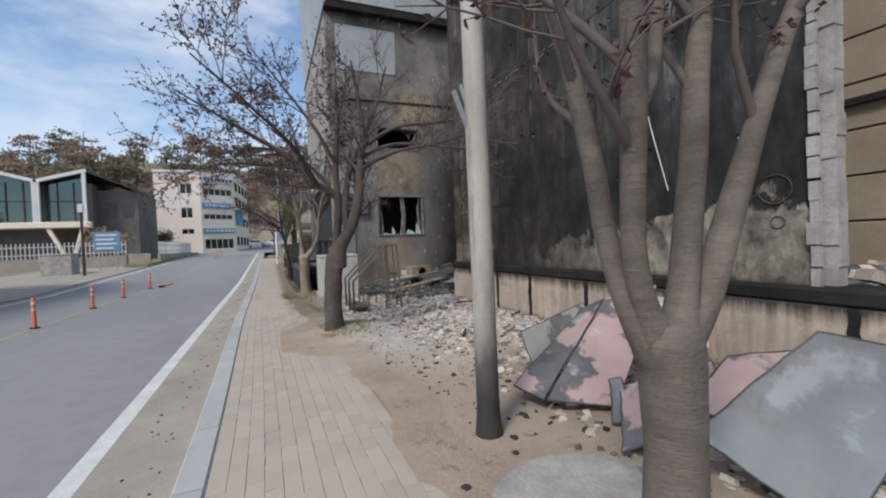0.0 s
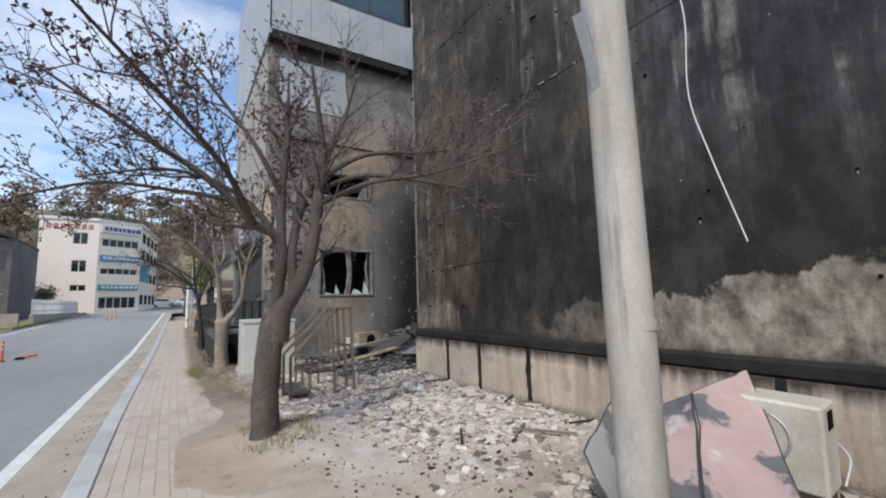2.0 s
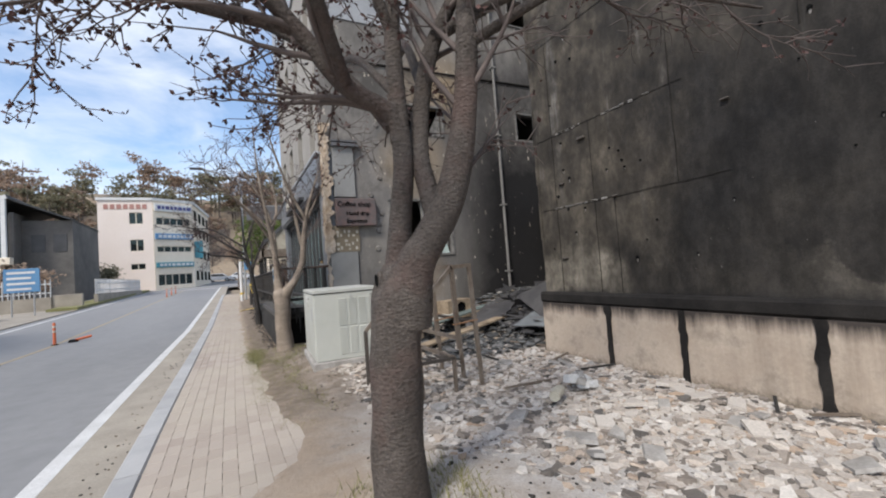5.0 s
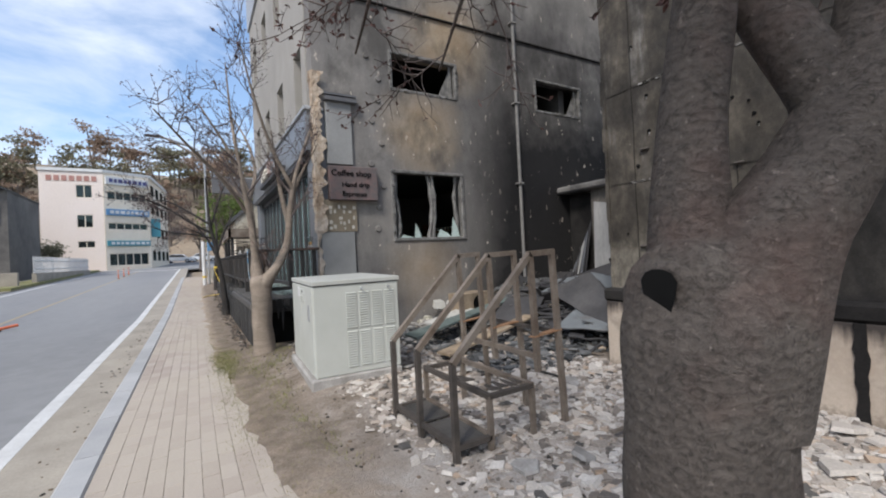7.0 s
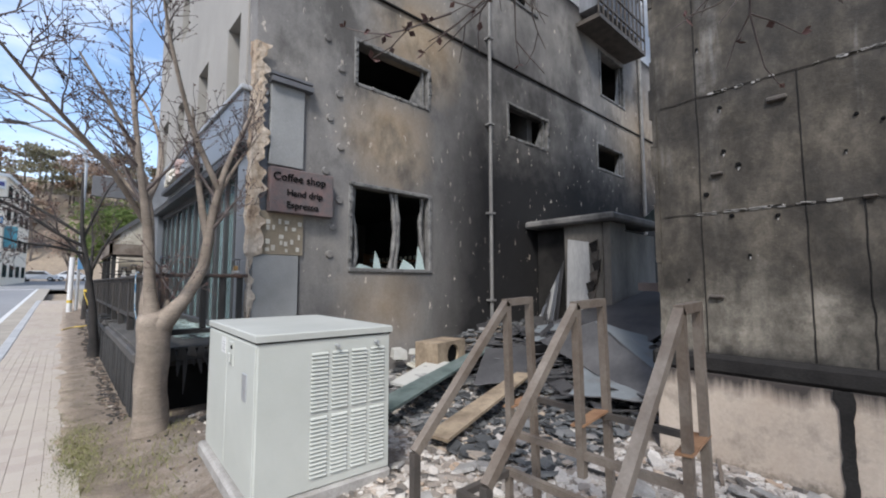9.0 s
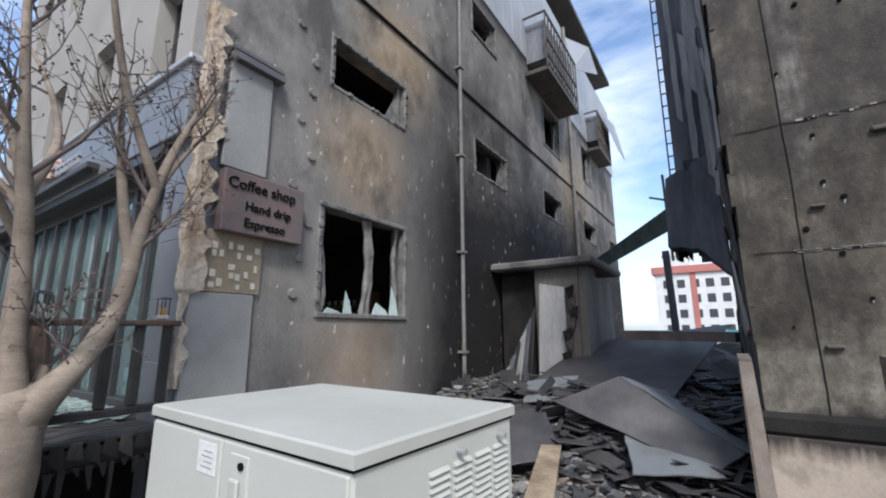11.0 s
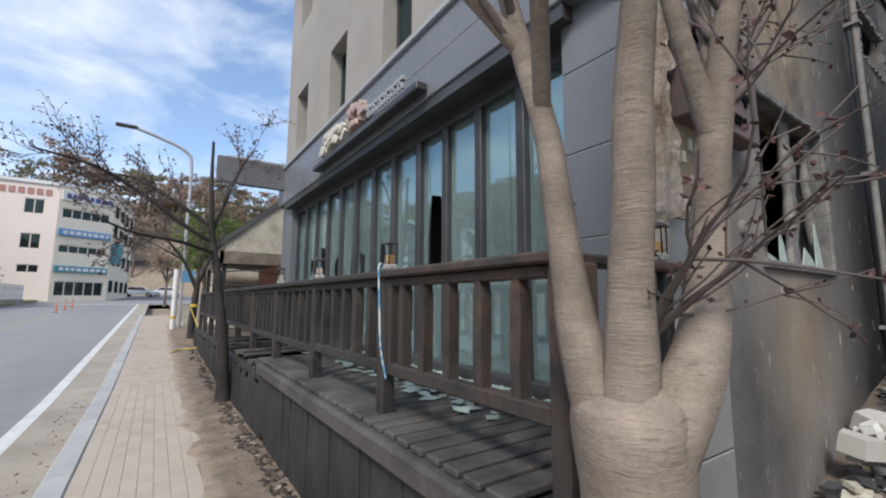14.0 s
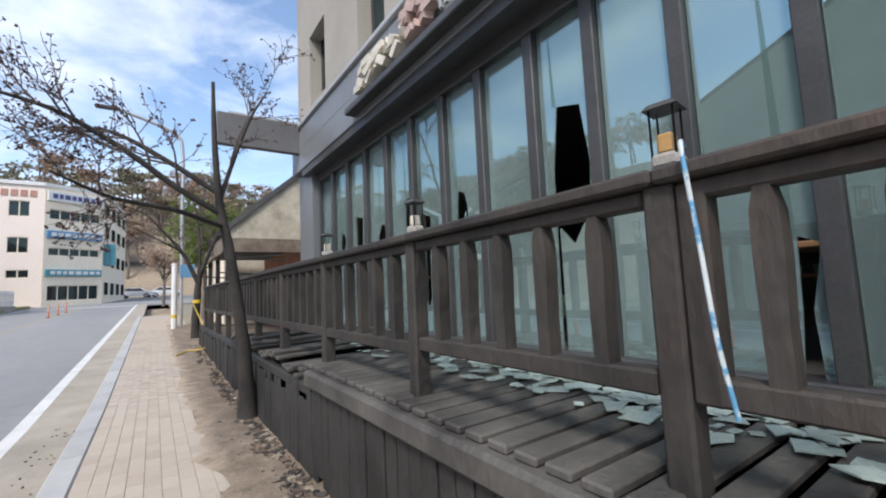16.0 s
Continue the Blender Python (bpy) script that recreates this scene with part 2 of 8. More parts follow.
def cafe_wall_mat():
    """Smoked beige render of the coffee shop's flank."""
    n = Nodes("smoked_render")
    x, y, z = n.axes()
    big = n.noise(0.55, 6, 0.6)
    mid = n.noise(1.9, 6, 0.65)
    fine = n.noise(50, 4, 0.7)
    spots = n.noise(9, 3, 0.6, (1, 1, 0.45))
    c = n.ramp(big, (0.32, (0.14, 0.132, 0.128)), (0.5, (0.22, 0.208, 0.196)), (0.68, (0.31, 0.29, 0.265)))
    c = n.mix(0.6, c, n.ramp(n.noise(1.2, 7, 0.7, (1, 1, 0.35)), (0.35, 0.5), (0.65, 1.15)), "MULTIPLY")
    # scorched buff round the upper window
    def blot(cx, cz, r0, r1):
        d = n.math("ADD", n.math("POWER", n.math("ABSOLUTE", n.math("SUBTRACT", x, cx)), 2.0), n.math("POWER", n.math("ABSOLUTE", n.math("SUBTRACT", z, cz)), 2.0))
        return n.span(n.math("ADD", n.math("SQRT", d), n.math("MULTIPLY", mid, 0.8)), r1, r0)
    warm = n.math("MAXIMUM", blot(4.3, 4.0, 0.6, 1.5), blot(5.0, 6.0, 0.7, 1.7))
    warm = n.math("MAXIMUM", warm, n.math("MULTIPLY", blot(4.2, 1.2, 0.3, 1.4), 0.8))
    warm = n.math("MAXIMUM", warm, n.math("MULTIPLY", blot(14.8, 6.0, 1.0, 3.2), 0.8))
    c = n.mix(n.math("MULTIPLY", warm, 0.8), c, n.ramp(mid, (0.35, (0.3, 0.215, 0.13)), (0.65, (0.42, 0.33, 0.225))))
    # heavy soot in the alley
    black = n.math("MULTIPLY", n.span(n.math("ADD", x, n.math("MULTIPLY", big, 2.0)), 5.9, 7.4), n.span(n.math("ADD", z, n.math("MULTIPLY", mid, 2.2)), 7.6, 5.0))
    over = n.math("MULTIPLY", n.ramp(n.noise(0.7, 6, 0.65, (1, 1, 0.6)), (0.5, 0.0), (0.62, 0.7)), n.span(z, 2.4, 3.4))
    c = n.mix(over, c, (0.06, 0.056, 0.053))
    black = n.math("MAXIMUM", black, n.math("MULTIPLY", n.span(z, 9.0, 9.35), 0.85))
    c = n.mix(n.math("MULTIPLY", black, 0.96), c, (0.016, 0.0155, 0.0165))
    c = n.mix(n.math("MULTIPLY", n.ramp(spots, (0.665, 0.0), (0.7, 0.9)), n.ramp(big, (0.4, 0.2), (0.55, 1.0))), c, (0.6, 0.53, 0.45))
    c = n.mix(0.45, c, n.ramp(fine, (0.3, 0.5), (0.7, 1.0)), "MULTIPLY")
    n.bump(n.mix(0.5, mid, fine), 0.5, 0.02)
    return n.done(c, 0.85, spec=0.15)


def paver_mat():
    n = Nodes("paver_clay")
    r = n.put("ShaderNodeObjectInfo").outputs["Random"]
    g = n.put("ShaderNodeNewGeometry").outputs["Random Per Island"]
    wpos = n.put("ShaderNodeNewGeometry").outputs["Position"]
    big = n.noise(0.6, 5, 0.6, pos=wpos)
    fine = n.noise(90, 4, 0.7, pos=wpos)
    c = n.ramp(n.math("FRACT", n.math("ADD", r, g)), (0.0, (0.335, 0.28, 0.24)), (0.5, (0.39, 0.335, 0.29)), (1.0, (0.43, 0.375, 0.325)))
    c = n.mix(n.ramp(big, (0.35, 0.1), (0.62, 0.85)), c, (0.43, 0.38, 0.315))
    c = n.mix(0.4, c, n.ramp(fine, (0.3, 0.6), (0.7, 1.0)), "MULTIPLY")
    n.bump(fine, 0.3, 0.004)
    return n.done(c, 0.9)


def bark_mat(name, c1, c2, rings=True, rough_bark=False):
    n = Nodes(name)
    mid = n.noise(4, 6, 0.65)
    ring = n.noise(24, 5, 0.7, (0.55, 0.55, 5.5), 0.2)
    broad = n.noise(5, 4, 0.6, (0.7, 0.7, 3.0), 0.4)
    blotch = n.noise(1.7, 4, 0.6)
    fine = n.noise(70, 4, 0.7)
    c = n.ramp(mid, (0.3, c1), (0.7, c2))
    if rings:
        c = n.mix(n.ramp(broad, (0.4, 0.4), (0.6, 0.0)), c, tuple(v * 0.72 for v in c1))
        c = n.mix(n.ramp(ring, (0.58, 0.0), (0.66, 0.6)), c, tuple(v * 0.45 for v in c1))
        c = n.mix(n.ramp(ring, (0.3, 0.35), (0.4, 0.0)), c, tuple(min(0.6, v * 1.25) for v in c2))
    if rough_bark:
        pit = n.put("ShaderNodeTexVoronoi", Vector=n.put("ShaderNodeMapping", Vector=n.pos, Scale=(1, 1, 1.7)).outputs["Vector"], Scale=34.0).outputs["Distance"]
        rag = n.noise(34, 7, 0.82, (1, 1, 1.3), 1.6)
        c = n.mix(n.ramp(rag, (0.5, 0.0), (0.6, 0.75)), c, tuple(v * 0.35 for v in c1))
        c = n.mix(n.ramp(rag, (0.33, 0.4), (0.41, 0.0)), c, tuple(v * 1.4 for v in c2))
        c = n.mix(n.ramp(n.noise(48, 3, 0.6), (0.66, 0.0), (0.72, 0.6)), c, (0.34, 0.29, 0.26))
        c = n.mix(n.ramp(n.noise(2.4, 4, 0.6), (0.5, 0.0), (0.64, 0.45)), c, (0.15, 0.085, 0.07))
        ring = n.mix(0.5, rag, pit)
    c = n.mix(0.6, c, n.ramp(blotch, (0.35, 0.55), (0.62, 1.05)), "MULTIPLY")
    c = n.mix(0.5, c, n.ramp(fine, (0.3, 0.5), (0.7, 1.0)), "MULTIPLY")
    n.bump(n.mix(0.3, ring, fine), 1.0, 0.035 if rough_bark else 0.008)
    return n.done(c, 0.9)


def char_mat(name, c1, c2, warm=None):
    """Charred timber: alligator cracks and dull sheen."""
    n = Nodes(name)
    vor = n.put("ShaderNodeTexVoronoi", Vector=n.put("ShaderNodeMapping", Vector=n.pos, Scale=(1, 1, 0.6)).outputs["Vector"], Scale=26.0).outputs["Distance"]
    mid = n.noise(2.5, 5, 0.6)
    fine = n.noise(60, 4, 0.7, (1, 1, 0.2))
    c = n.ramp(mid, (0.35, c1), (0.7, c2))
    if warm:
        x, y, z = n.axes()
        c = n.mix(n.math("MULTIPLY", n.math("MULTIPLY", n.span(n.math("ADD", y, n.math("MULTIPLY", mid, 1.5)), 16.6, 14.9), n.span(z, 0.9, 1.6)), n.ramp(n.noise(3.5, 5, 0.7), (0.42, 0.0), (0.62, 1.0))), c, warm)
    c = n.mix(0.5, c, n.ramp(fine, (0.3, 0.5), (0.7, 1.1)), "MULTIPLY")
    n.bump(n.mix(0.5, vor, fine), 0.7, 0.012)
    return n.done(c, n.ramp(mid, (0.3, 0.55), (0.7, 0.8)))


def glass_mat(name, tint, mirror, dust=0.05):
    n = Nodes(name)
    n.t.nodes.remove(n.b)
    out = n.t.nodes["Material Output"]
    tr = n.put("ShaderNodeBsdfTransparent", Color=(*tint, 1))
    wob = n.noise(1.3, 2, 0.5)
    bmp = n.put("ShaderNodeBump", Height=wob, Strength=0.12, Distance=0.02)
    gl = n.put("ShaderNodeBsdfGlossy", Color=(0.46, 0.64, 0.66, 1), Roughness=0.015, Normal=bmp.outputs["Normal"])
    mx = n.put("ShaderNodeMixShader", Fac=mirror)
    n.t.links.new(tr.outputs[0], mx.inputs[1])
    n.t.links.new(gl.outputs[0], mx.inputs[2])
    # smoke film on the pane
    film = n.put("ShaderNodeBsdfDiffuse", Color=(0.34, 0.43, 0.43, 1))
    fog = n.put("ShaderNodeMixShader", Fac=n.ramp(n.noise(0.9, 5, 0.6, (1, 1, 0.5)), (0.3, dust * 0.6), (0.7, dust * 1.3)))
    n.t.links.new(mx.outputs[0], fog.inputs[1])
    n.t.links.new(film.outputs[0], fog.inputs[2])
    n.t.links.new(fog.outputs[0], out.inputs["Surface"])
    return n.m


def rubble_mat():
    n = Nodes("rubble")
    g = n.put("ShaderNodeNewGeometry").outputs["Random Per Island"]
    fine = n.noise(50, 4, 0.7)
    c = n.ramp(g, (0.0, (0.09, 0.085, 0.08)), (0.18, (0.3, 0.255, 0.215)), (0.45, (0.47, 0.42, 0.37)), (0.8, (0.67, 0.63, 0.58)), (1.0, (0.42, 0.31, 0.22)))
    c = n.mix(0.6, c, n.ramp(fine, (0.3, 0.45), (0.7, 1.0)), "MULTIPLY")
    n.bump(fine, 0.4, 0.005)
    return n.done(c, 0.9)


def burnt_sheet_mat(name, paint, soot, bias=0.53):
    """Painted metal, in part scorched bare."""
    n = Nodes(name)
    big = n.noise(1.6, 5, 0.55)
    mid = n.noise(5, 5, 0.6)
    c = n.ramp(mid, (0.3, tuple(v * 0.85 for v in paint)), (0.7, paint))
    c = n.mix(n.ramp(n.mix(0.25, big, mid), (bias, 0.0), (bias + 0.03, 1.0)), c, n.ramp(mid, (0.3, soot), (0.75, tuple(v * 1.9 for v in soot))))
    c = n.mix(n.ramp(n.noise(2.6, 4, 0.6), (0.6, 0.0), (0.68, 0.7)), c, tuple(min(0.5, v * 1.3 + 0.05) for v in paint))
    n.bump(mid, 0.25, 0.01)
    return n.done(c, 0.6, 0.1)


MAT = {}
MAT["asphalt"] = asphalt_mat()
MAT["line"] = plain("road_paint_white", (0.52, 0.52, 0.51), (0.7, 0.7, 0.69), 3, 60, 0.7)
MAT["yellow"] = plain("road_paint_worn_yellow", (0.3, 0.26, 0.2), (0.42, 0.33, 0.2), 6, 60, 0.8)
MAT["gutter"] = plain("gutter_concrete", (0.27, 0.24, 0.2), (0.4, 0.36, 0.3), 1.2, 60, 0.9)
MAT["kerb"] = plain("kerb_granite", (0.38, 0.385, 0.39), (0.48, 0.48, 0.48), 2, 120, 0.8, rnd=0.15)
MAT["soil"] = soil_mat()
MAT["ground"] = plain("far_ground", (0.16, 0.14, 0.1), (0.28, 0.25, 0.19), 0.2, 6, 0.95)
MAT["bed"] = plain("paver_bed", (0.345, 0.295, 0.248), (0.42, 0.365, 0.31), 4, 80, 0.95)
MAT["paver"] = paver_mat()
MAT["bigwall"] = big_wall_mat()
MAT["plinth"] = plinth_mat()
MAT["soot"] = plain("black_soot", (0.014, 0.013, 0.013), (0.04, 0.037, 0.034), 2, 50, 0.9, bump=0.5, dist=0.02, spec=0.15)
MAT["pillar"] = plain("spalled_concrete", (0.24, 0.225, 0.205), (0.47, 0.45, 0.425), 3, 40, 0.85, bump=0.6, dist=0.02)
MAT["beige_panel"] = plain("beige_block", (0.22, 0.18, 0.125), (0.36, 0.3, 0.22), 0.7, 40, 0.85)
MAT["cafewall"] = cafe_wall_mat()
MAT["stucco"] = plain("beige_grey_stucco", (0.3, 0.28, 0.25), (0.38, 0.355, 0.32), 0.8, 120, 0.85)
MAT["tile"] = plain("grey_porcelain_tile", (0.155, 0.165, 0.18), (0.205, 0.215, 0.23), 0.8, 60, 0.38, bump=0.05, rnd=0.08)
MAT["frame"] = plain("dark_bronze_frame", (0.06, 0.058, 0.06), (0.1, 0.098, 0.1), 2, 60, 0.45, 0.4, bump=0.1)
MAT["fascia"] = plain("charcoal_fascia", (0.1, 0.1, 0.108), (0.16, 0.16, 0.165), 1, 60, 0.5, bump=0.1)
MAT["glass"] = glass_mat("teal_glass", (0.6, 0.74, 0.73), 0.48, 0.28)
MAT["window_glass"] = glass_mat("window_glass", (0.25, 0.3, 0.32), 0.17)
MAT["far_glass"] = glass_mat("far_window_glass", (0.12, 0.13, 0.14), 0.05)
MAT["shard"] = plain("pale_green_glass_shard", (0.42, 0.52, 0.49), (0.6, 0.7, 0.66), 5, 60, 0.15, island=0.35, bump=0.05)
MAT["pale_tile"] = plain("pale_grey_panel", (0.24, 0.24, 0.235), (0.33, 0.33, 0.32), 1.5, 60, 0.5)
MAT["clad"] = plain("grey_white_metal_cladding", (0.34, 0.35, 0.37), (0.46, 0.47, 0.48), 0.8, 30, 0.5, 0.2, bump=0.1)
MAT["cabinet"] = plain("cabinet_grey_green_paint", (0.41, 0.42, 0.385), (0.49, 0.5, 0.46), 0.9, 90, 0.5, bump=0.03, grain=0.08)
MAT["cabinet_lid"] = plain("cabinet_lid_paint", (0.37, 0.375, 0.345), (0.46, 0.465, 0.43), 1.1, 90, 0.6, bump=0.03, grain=0.1)
MAT["rust"] = plain("rusted_scorched_steel", (0.13, 0.095, 0.07), (0.27, 0.23, 0.19), 4, 60, 0.75, 0.2, bump=0.5, dist=0.004)
MAT["rust_dark"] = plain("blackened_steel", (0.05, 0.045, 0.04), (0.12, 0.1, 0.085), 4, 60, 0.7, 0.2, bump=0.5, dist=0.004)
MAT["pale_render"] = plain("stained_cream_render", (0.3, 0.265, 0.2), (0.6, 0.55, 0.45), 1.4, 20, 0.85)
MAT["brown_board"] = plain("scorched_brown_board", (0.16, 0.12, 0.1), (0.3, 0.235, 0.2), 3, 40, 0.8)
MAT["olive_render"] = plain("olive_cream_render", (0.33, 0.34, 0.27), (0.45, 0.46, 0.37), 0.6, 20, 0.85)
MAT["pipe"] = plain("sooty_pipe", (0.13, 0.125, 0.12), (0.25, 0.24, 0.225), 3, 40, 0.7)
MAT["rust_orange"] = plain("orange_rust", (0.24, 0.12, 0.06), (0.42, 0.25, 0.14), 6, 60, 0.85, 0.1, bump=0.5, dist=0.004)
MAT["char"] = char_mat("charred_timber", (0.014, 0.014, 0.014), (0.04, 0.038, 0.036))
MAT["char_grey"] = char_mat("charred_decking", (0.042, 0.039, 0.036), (0.118, 0.109, 0.1))
MAT["rail"] = char_mat("scorched_brown_timber", (0.02, 0.0175, 0.0165), (0.055, 0.047, 0.041), (0.115, 0.069, 0.05))
MAT["bark_dark"] = bark_mat("dark_cherry_bark", (0.085, 0.068, 0.058), (0.165, 0.14, 0.122), False, True)
MAT["bark_pale"] = bark_mat("pale_cherry_bark", (0.25, 0.2, 0.155), (0.4, 0.33, 0.265))
MAT["bark_mid"] = bark_mat("cherry_bark", (0.14, 0.115, 0.098), (0.245, 0.205, 0.175))
MAT["bark_char"] = bark_mat("charred_bark", (0.02, 0.018, 0.017), (0.06, 0.052, 0.047), False)
MAT["twig"] = plain("twig", (0.085, 0.066, 0.06), (0.15, 0.12, 0.11), 4, 40, 0.85, bump=0)
MAT["bud"] = plain("shrivelled_bud", (0.075, 0.04, 0.04), (0.19, 0.1, 0.085), 2, 20, 0.8, bump=0, island=0.5)
MAT["grass"] = plain("dry_grass", (0.17, 0.18, 0.06), (0.34, 0.31, 0.14), 2, 20, 0.9, bump=0, island=0.4)
MAT["rubble"] = rubble_mat()


def needle_mat(name, c1, c2):
    """Clumps of needles that let some light through."""
    n = Nodes(name)
    g = n.put("ShaderNodeNewGeometry").outputs["Random Per Island"]
    big = n.noise(0.2, 4, 0.6)
    c = n.mix(n.ramp(big, (0.35, 0.0), (0.65, 1.0)), c1, c2)
    c = n.mix(0.5, c, n.ramp(g, (0.0, 0.55), (1.0, 1.0)), "MULTIPLY")
    n.done(c, 0.9, spec=0.2)
    tl = n.put("ShaderNodeBsdfTranslucent", Color=c)
    mx = n.put("ShaderNodeMixShader", Fac=0.5)
    n.t.links.new(n.b.outputs[0], mx.inputs[1])
    n.t.links.new(tl.outputs[0], mx.inputs[2])
    n.t.links.new(mx.outputs[0], n.t.nodes["Material Output"].inputs["Surface"])
    return n.m


# pine needle and forest floor colours are lightened to carry distance haze
MAT["pine"] = needle_mat("pine_needles", (0.23, 0.225, 0.15), (0.34, 0.3, 0.2))
MAT["pine_brown"] = needle_mat("scorched_pine_needles", (0.36, 0.265, 0.2), (0.48, 0.36, 0.27))
MAT["leaf"] = needle_mat("spring_leaf", (0.12, 0.17, 0.05), (0.22, 0.27, 0.09))
MAT["forest"] = plain("forest_floor", (0.25, 0.2, 0.15), (0.36, 0.29, 0.21), 0.15, 1.5, 0.95, bump=1.0, dist=0.6)


def litter_mat():
    n = Nodes("burnt_litter")
    g = n.put("ShaderNodeNewGeometry").outputs["Random Per Island"]
    fine = n.noise(60, 4, 0.7)
    c = n.ramp(g, (0.0, (0.02, 0.019, 0.018)), (0.5, (0.055, 0.048, 0.042)), (0.7, (0.14, 0.1, 0.072)), (0.9, (0.22, 0.17, 0.125)), (1.0, (0.38, 0.33, 0.27)))
    c = n.mix(0.6, c, n.ramp(fine, (0.3, 0.5), (0.7, 1.0)), "MULTIPLY")
    return n.done(c, 0.9)


def foam_mat():
    """Torn foam: cream where fresh, brown and black where scorched."""
    n = Nodes("scorched_foam")
    a = n.noise(2.2, 6, 0.7, (1, 1, 0.5))
    f = n.noise(28, 5, 0.7)
    c = n.ramp(a, (0.3, (0.05, 0.042, 0.035)), (0.37, (0.22, 0.155, 0.11)), (0.45, (0.45, 0.345, 0.245)), (0.58, (0.66, 0.57, 0.47)))
    c = n.mix(0.6, c, n.ramp(f, (0.3, 0.4), (0.7, 1.0)), "MULTIPLY")
    n.bump(n.mix(0.5, a, f), 1.0, 0.05)
    return n.done(c, 0.95)


def slate_mat():
    n = Nodes("burnt_slate")
    g = n.put("ShaderNodeNewGeometry").outputs["Random Per Island"]
    fine = n.noise(50, 4, 0.7)
    c = n.ramp(g, (0.0, (0.025, 0.026, 0.027)), (0.4, (0.07, 0.072, 0.073)), (0.8, (0.15, 0.153, 0.153)), (0.95, (0.27, 0.255, 0.24)), (1.0, (0.42, 0.33, 0.24)))
    c = n.mix(0.6, c, n.ramp(fine, (0.3, 0.5), (0.7, 1.0)), "MULTIPLY")
    n.bump(fine, 0.4, 0.005)
    return n.done(c, 0.85)


MAT["slate"] = slate_mat()
MAT["litter"] = litter_mat()
MAT["foam"] = foam_mat()
MAT["sheet_pink"] = burnt_sheet_mat("pink_scorched_sheet", (0.46, 0.33, 0.31), (0.085, 0.085, 0.088), 0.485)
MAT["sheet_grey"] = burnt_sheet_mat("grey_scorched_sheet", (0.17, 0.185, 0.195), (0.1, 0.1, 0.1))
MAT["sheet_white"] = burnt_sheet_mat("white_scorched_sheet", (0.5, 0.49, 0.45), (0.14, 0.135, 0.13))
MAT["sheet_dark"] = plain("blackened_roof_sheet", (0.045, 0.045, 0.05), (0.12, 0.115, 0.115), 1.2, 20, 0.55, 0.3, bump=0.3, dist=0.02)
MAT["smoked_clad"] = plain("smoked_blue_grey_cladding", (0.06, 0.065, 0.077), (0.28, 0.29, 0.315), 1.1, 14, 0.75, bump=0.5, dist=0.03, stretch=(1, 1, 0.2), spec=0.2)
MAT["ash_strip"] = plain("ash_grey_torn_board", (0.3, 0.3, 0.3), (0.6, 0.585, 0.56), 2.0, 30, 0.85, bump=0.5, dist=0.02, stretch=(1, 1, 0.25))
MAT["hut_wall"] = plain("smoked_hut_board", (0.06, 0.054, 0.048), (0.24, 0.215, 0.185), 0.9, 18, 0.85, bump=0.5, dist=0.02, stretch=(1, 1, 0.4))
MAT["slab_edge"] = plain("sooty_slab", (0.07, 0.068, 0.066), (0.27, 0.255, 0.24), 1.6, 30, 0.9, bump=0.6, dist=0.03)
MAT["appliance"] = plain("scorched_appliance_enamel", (0.42, 0.39, 0.31), (0.62, 0.6, 0.52), 2.2, 40, 0.55)
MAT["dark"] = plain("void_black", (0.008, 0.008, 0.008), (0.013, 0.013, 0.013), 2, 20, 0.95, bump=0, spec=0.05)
def pole_mat():
    """Concrete pole, sooty at its foot."""
    n = Nodes("scorched_pole_concrete")
    x, y, z = n.axes()
    mid = n.noise(3, 6, 0.65, (1, 1, 0.4))
    fine = n.noise(60, 4, 0.7)
    c = n.ramp(mid, (0.3, (0.3, 0.28, 0.245)), (0.7, (0.48, 0.455, 0.415)))
    streak = n.noise(9, 5, 0.7, (1, 1, 0.08))
    c = n.mix(n.math("MULTIPLY", n.ramp(streak, (0.52, 0.0), (0.64, 0.6)), n.span(z, 3.2, 1.6)), c, (0.14, 0.12, 0.1))
    c = n.mix(n.span(n.math("ADD", z, n.math("MULTIPLY", mid, 0.9)), 1.45, 0.95), c, (0.1, 0.09, 0.08))
    c = n.mix(n.span(n.math("ADD", z, n.math("MULTIPLY", mid, 0.5)), 0.85, 0.5), c, (0.032, 0.03, 0.028))
    c = n.mix(0.4, c, n.ramp(fine, (0.3, 0.6), (0.7, 1.0)), "MULTIPLY")
    n.bump(n.mix(0.5, mid, fine), 0.3, 0.006)
    return n.done(c, 0.8)


MAT["street_pole"] = pole_mat()
MAT["pole"] = plain("pole_concrete", (0.34, 0.32, 0.29), (0.5, 0.48, 0.45), 1.5, 40, 0.8)
MAT["orange"] = plain("orange_rubber", (0.62, 0.13, 0.05), (0.75, 0.2, 0.08), 3, 40, 0.6)
MAT["white"] = plain("white_paint", (0.62, 0.62, 0.61), (0.78, 0.78, 0.77), 1, 40, 0.6, bump=0.1)
# pink and cream are lightened in colour in place of haze over far walls
MAT["pink_wall"] = plain("pink_render", (0.8, 0.69, 0.61), (0.85, 0.75, 0.68), 0.3, 10, 0.8)
MAT["cream_wall"] = plain("cream_render", (0.82, 0.71, 0.56), (0.87, 0.78, 0.65), 0.3, 10, 0.8)
MAT["sash"] = plain("melted_sash", (0.06, 0.058, 0.055), (0.25, 0.24, 0.225), 6, 40, 0.7)
MAT["red_wall"] = plain("red_render", (0.42, 0.15, 0.125), (0.5, 0.2, 0.17), 0.3, 10, 0.8)
MAT["blue"] = plain("blue_sign", (0.1, 0.24, 0.44), (0.13, 0.3, 0.5), 1, 20, 0.5, bump=0)
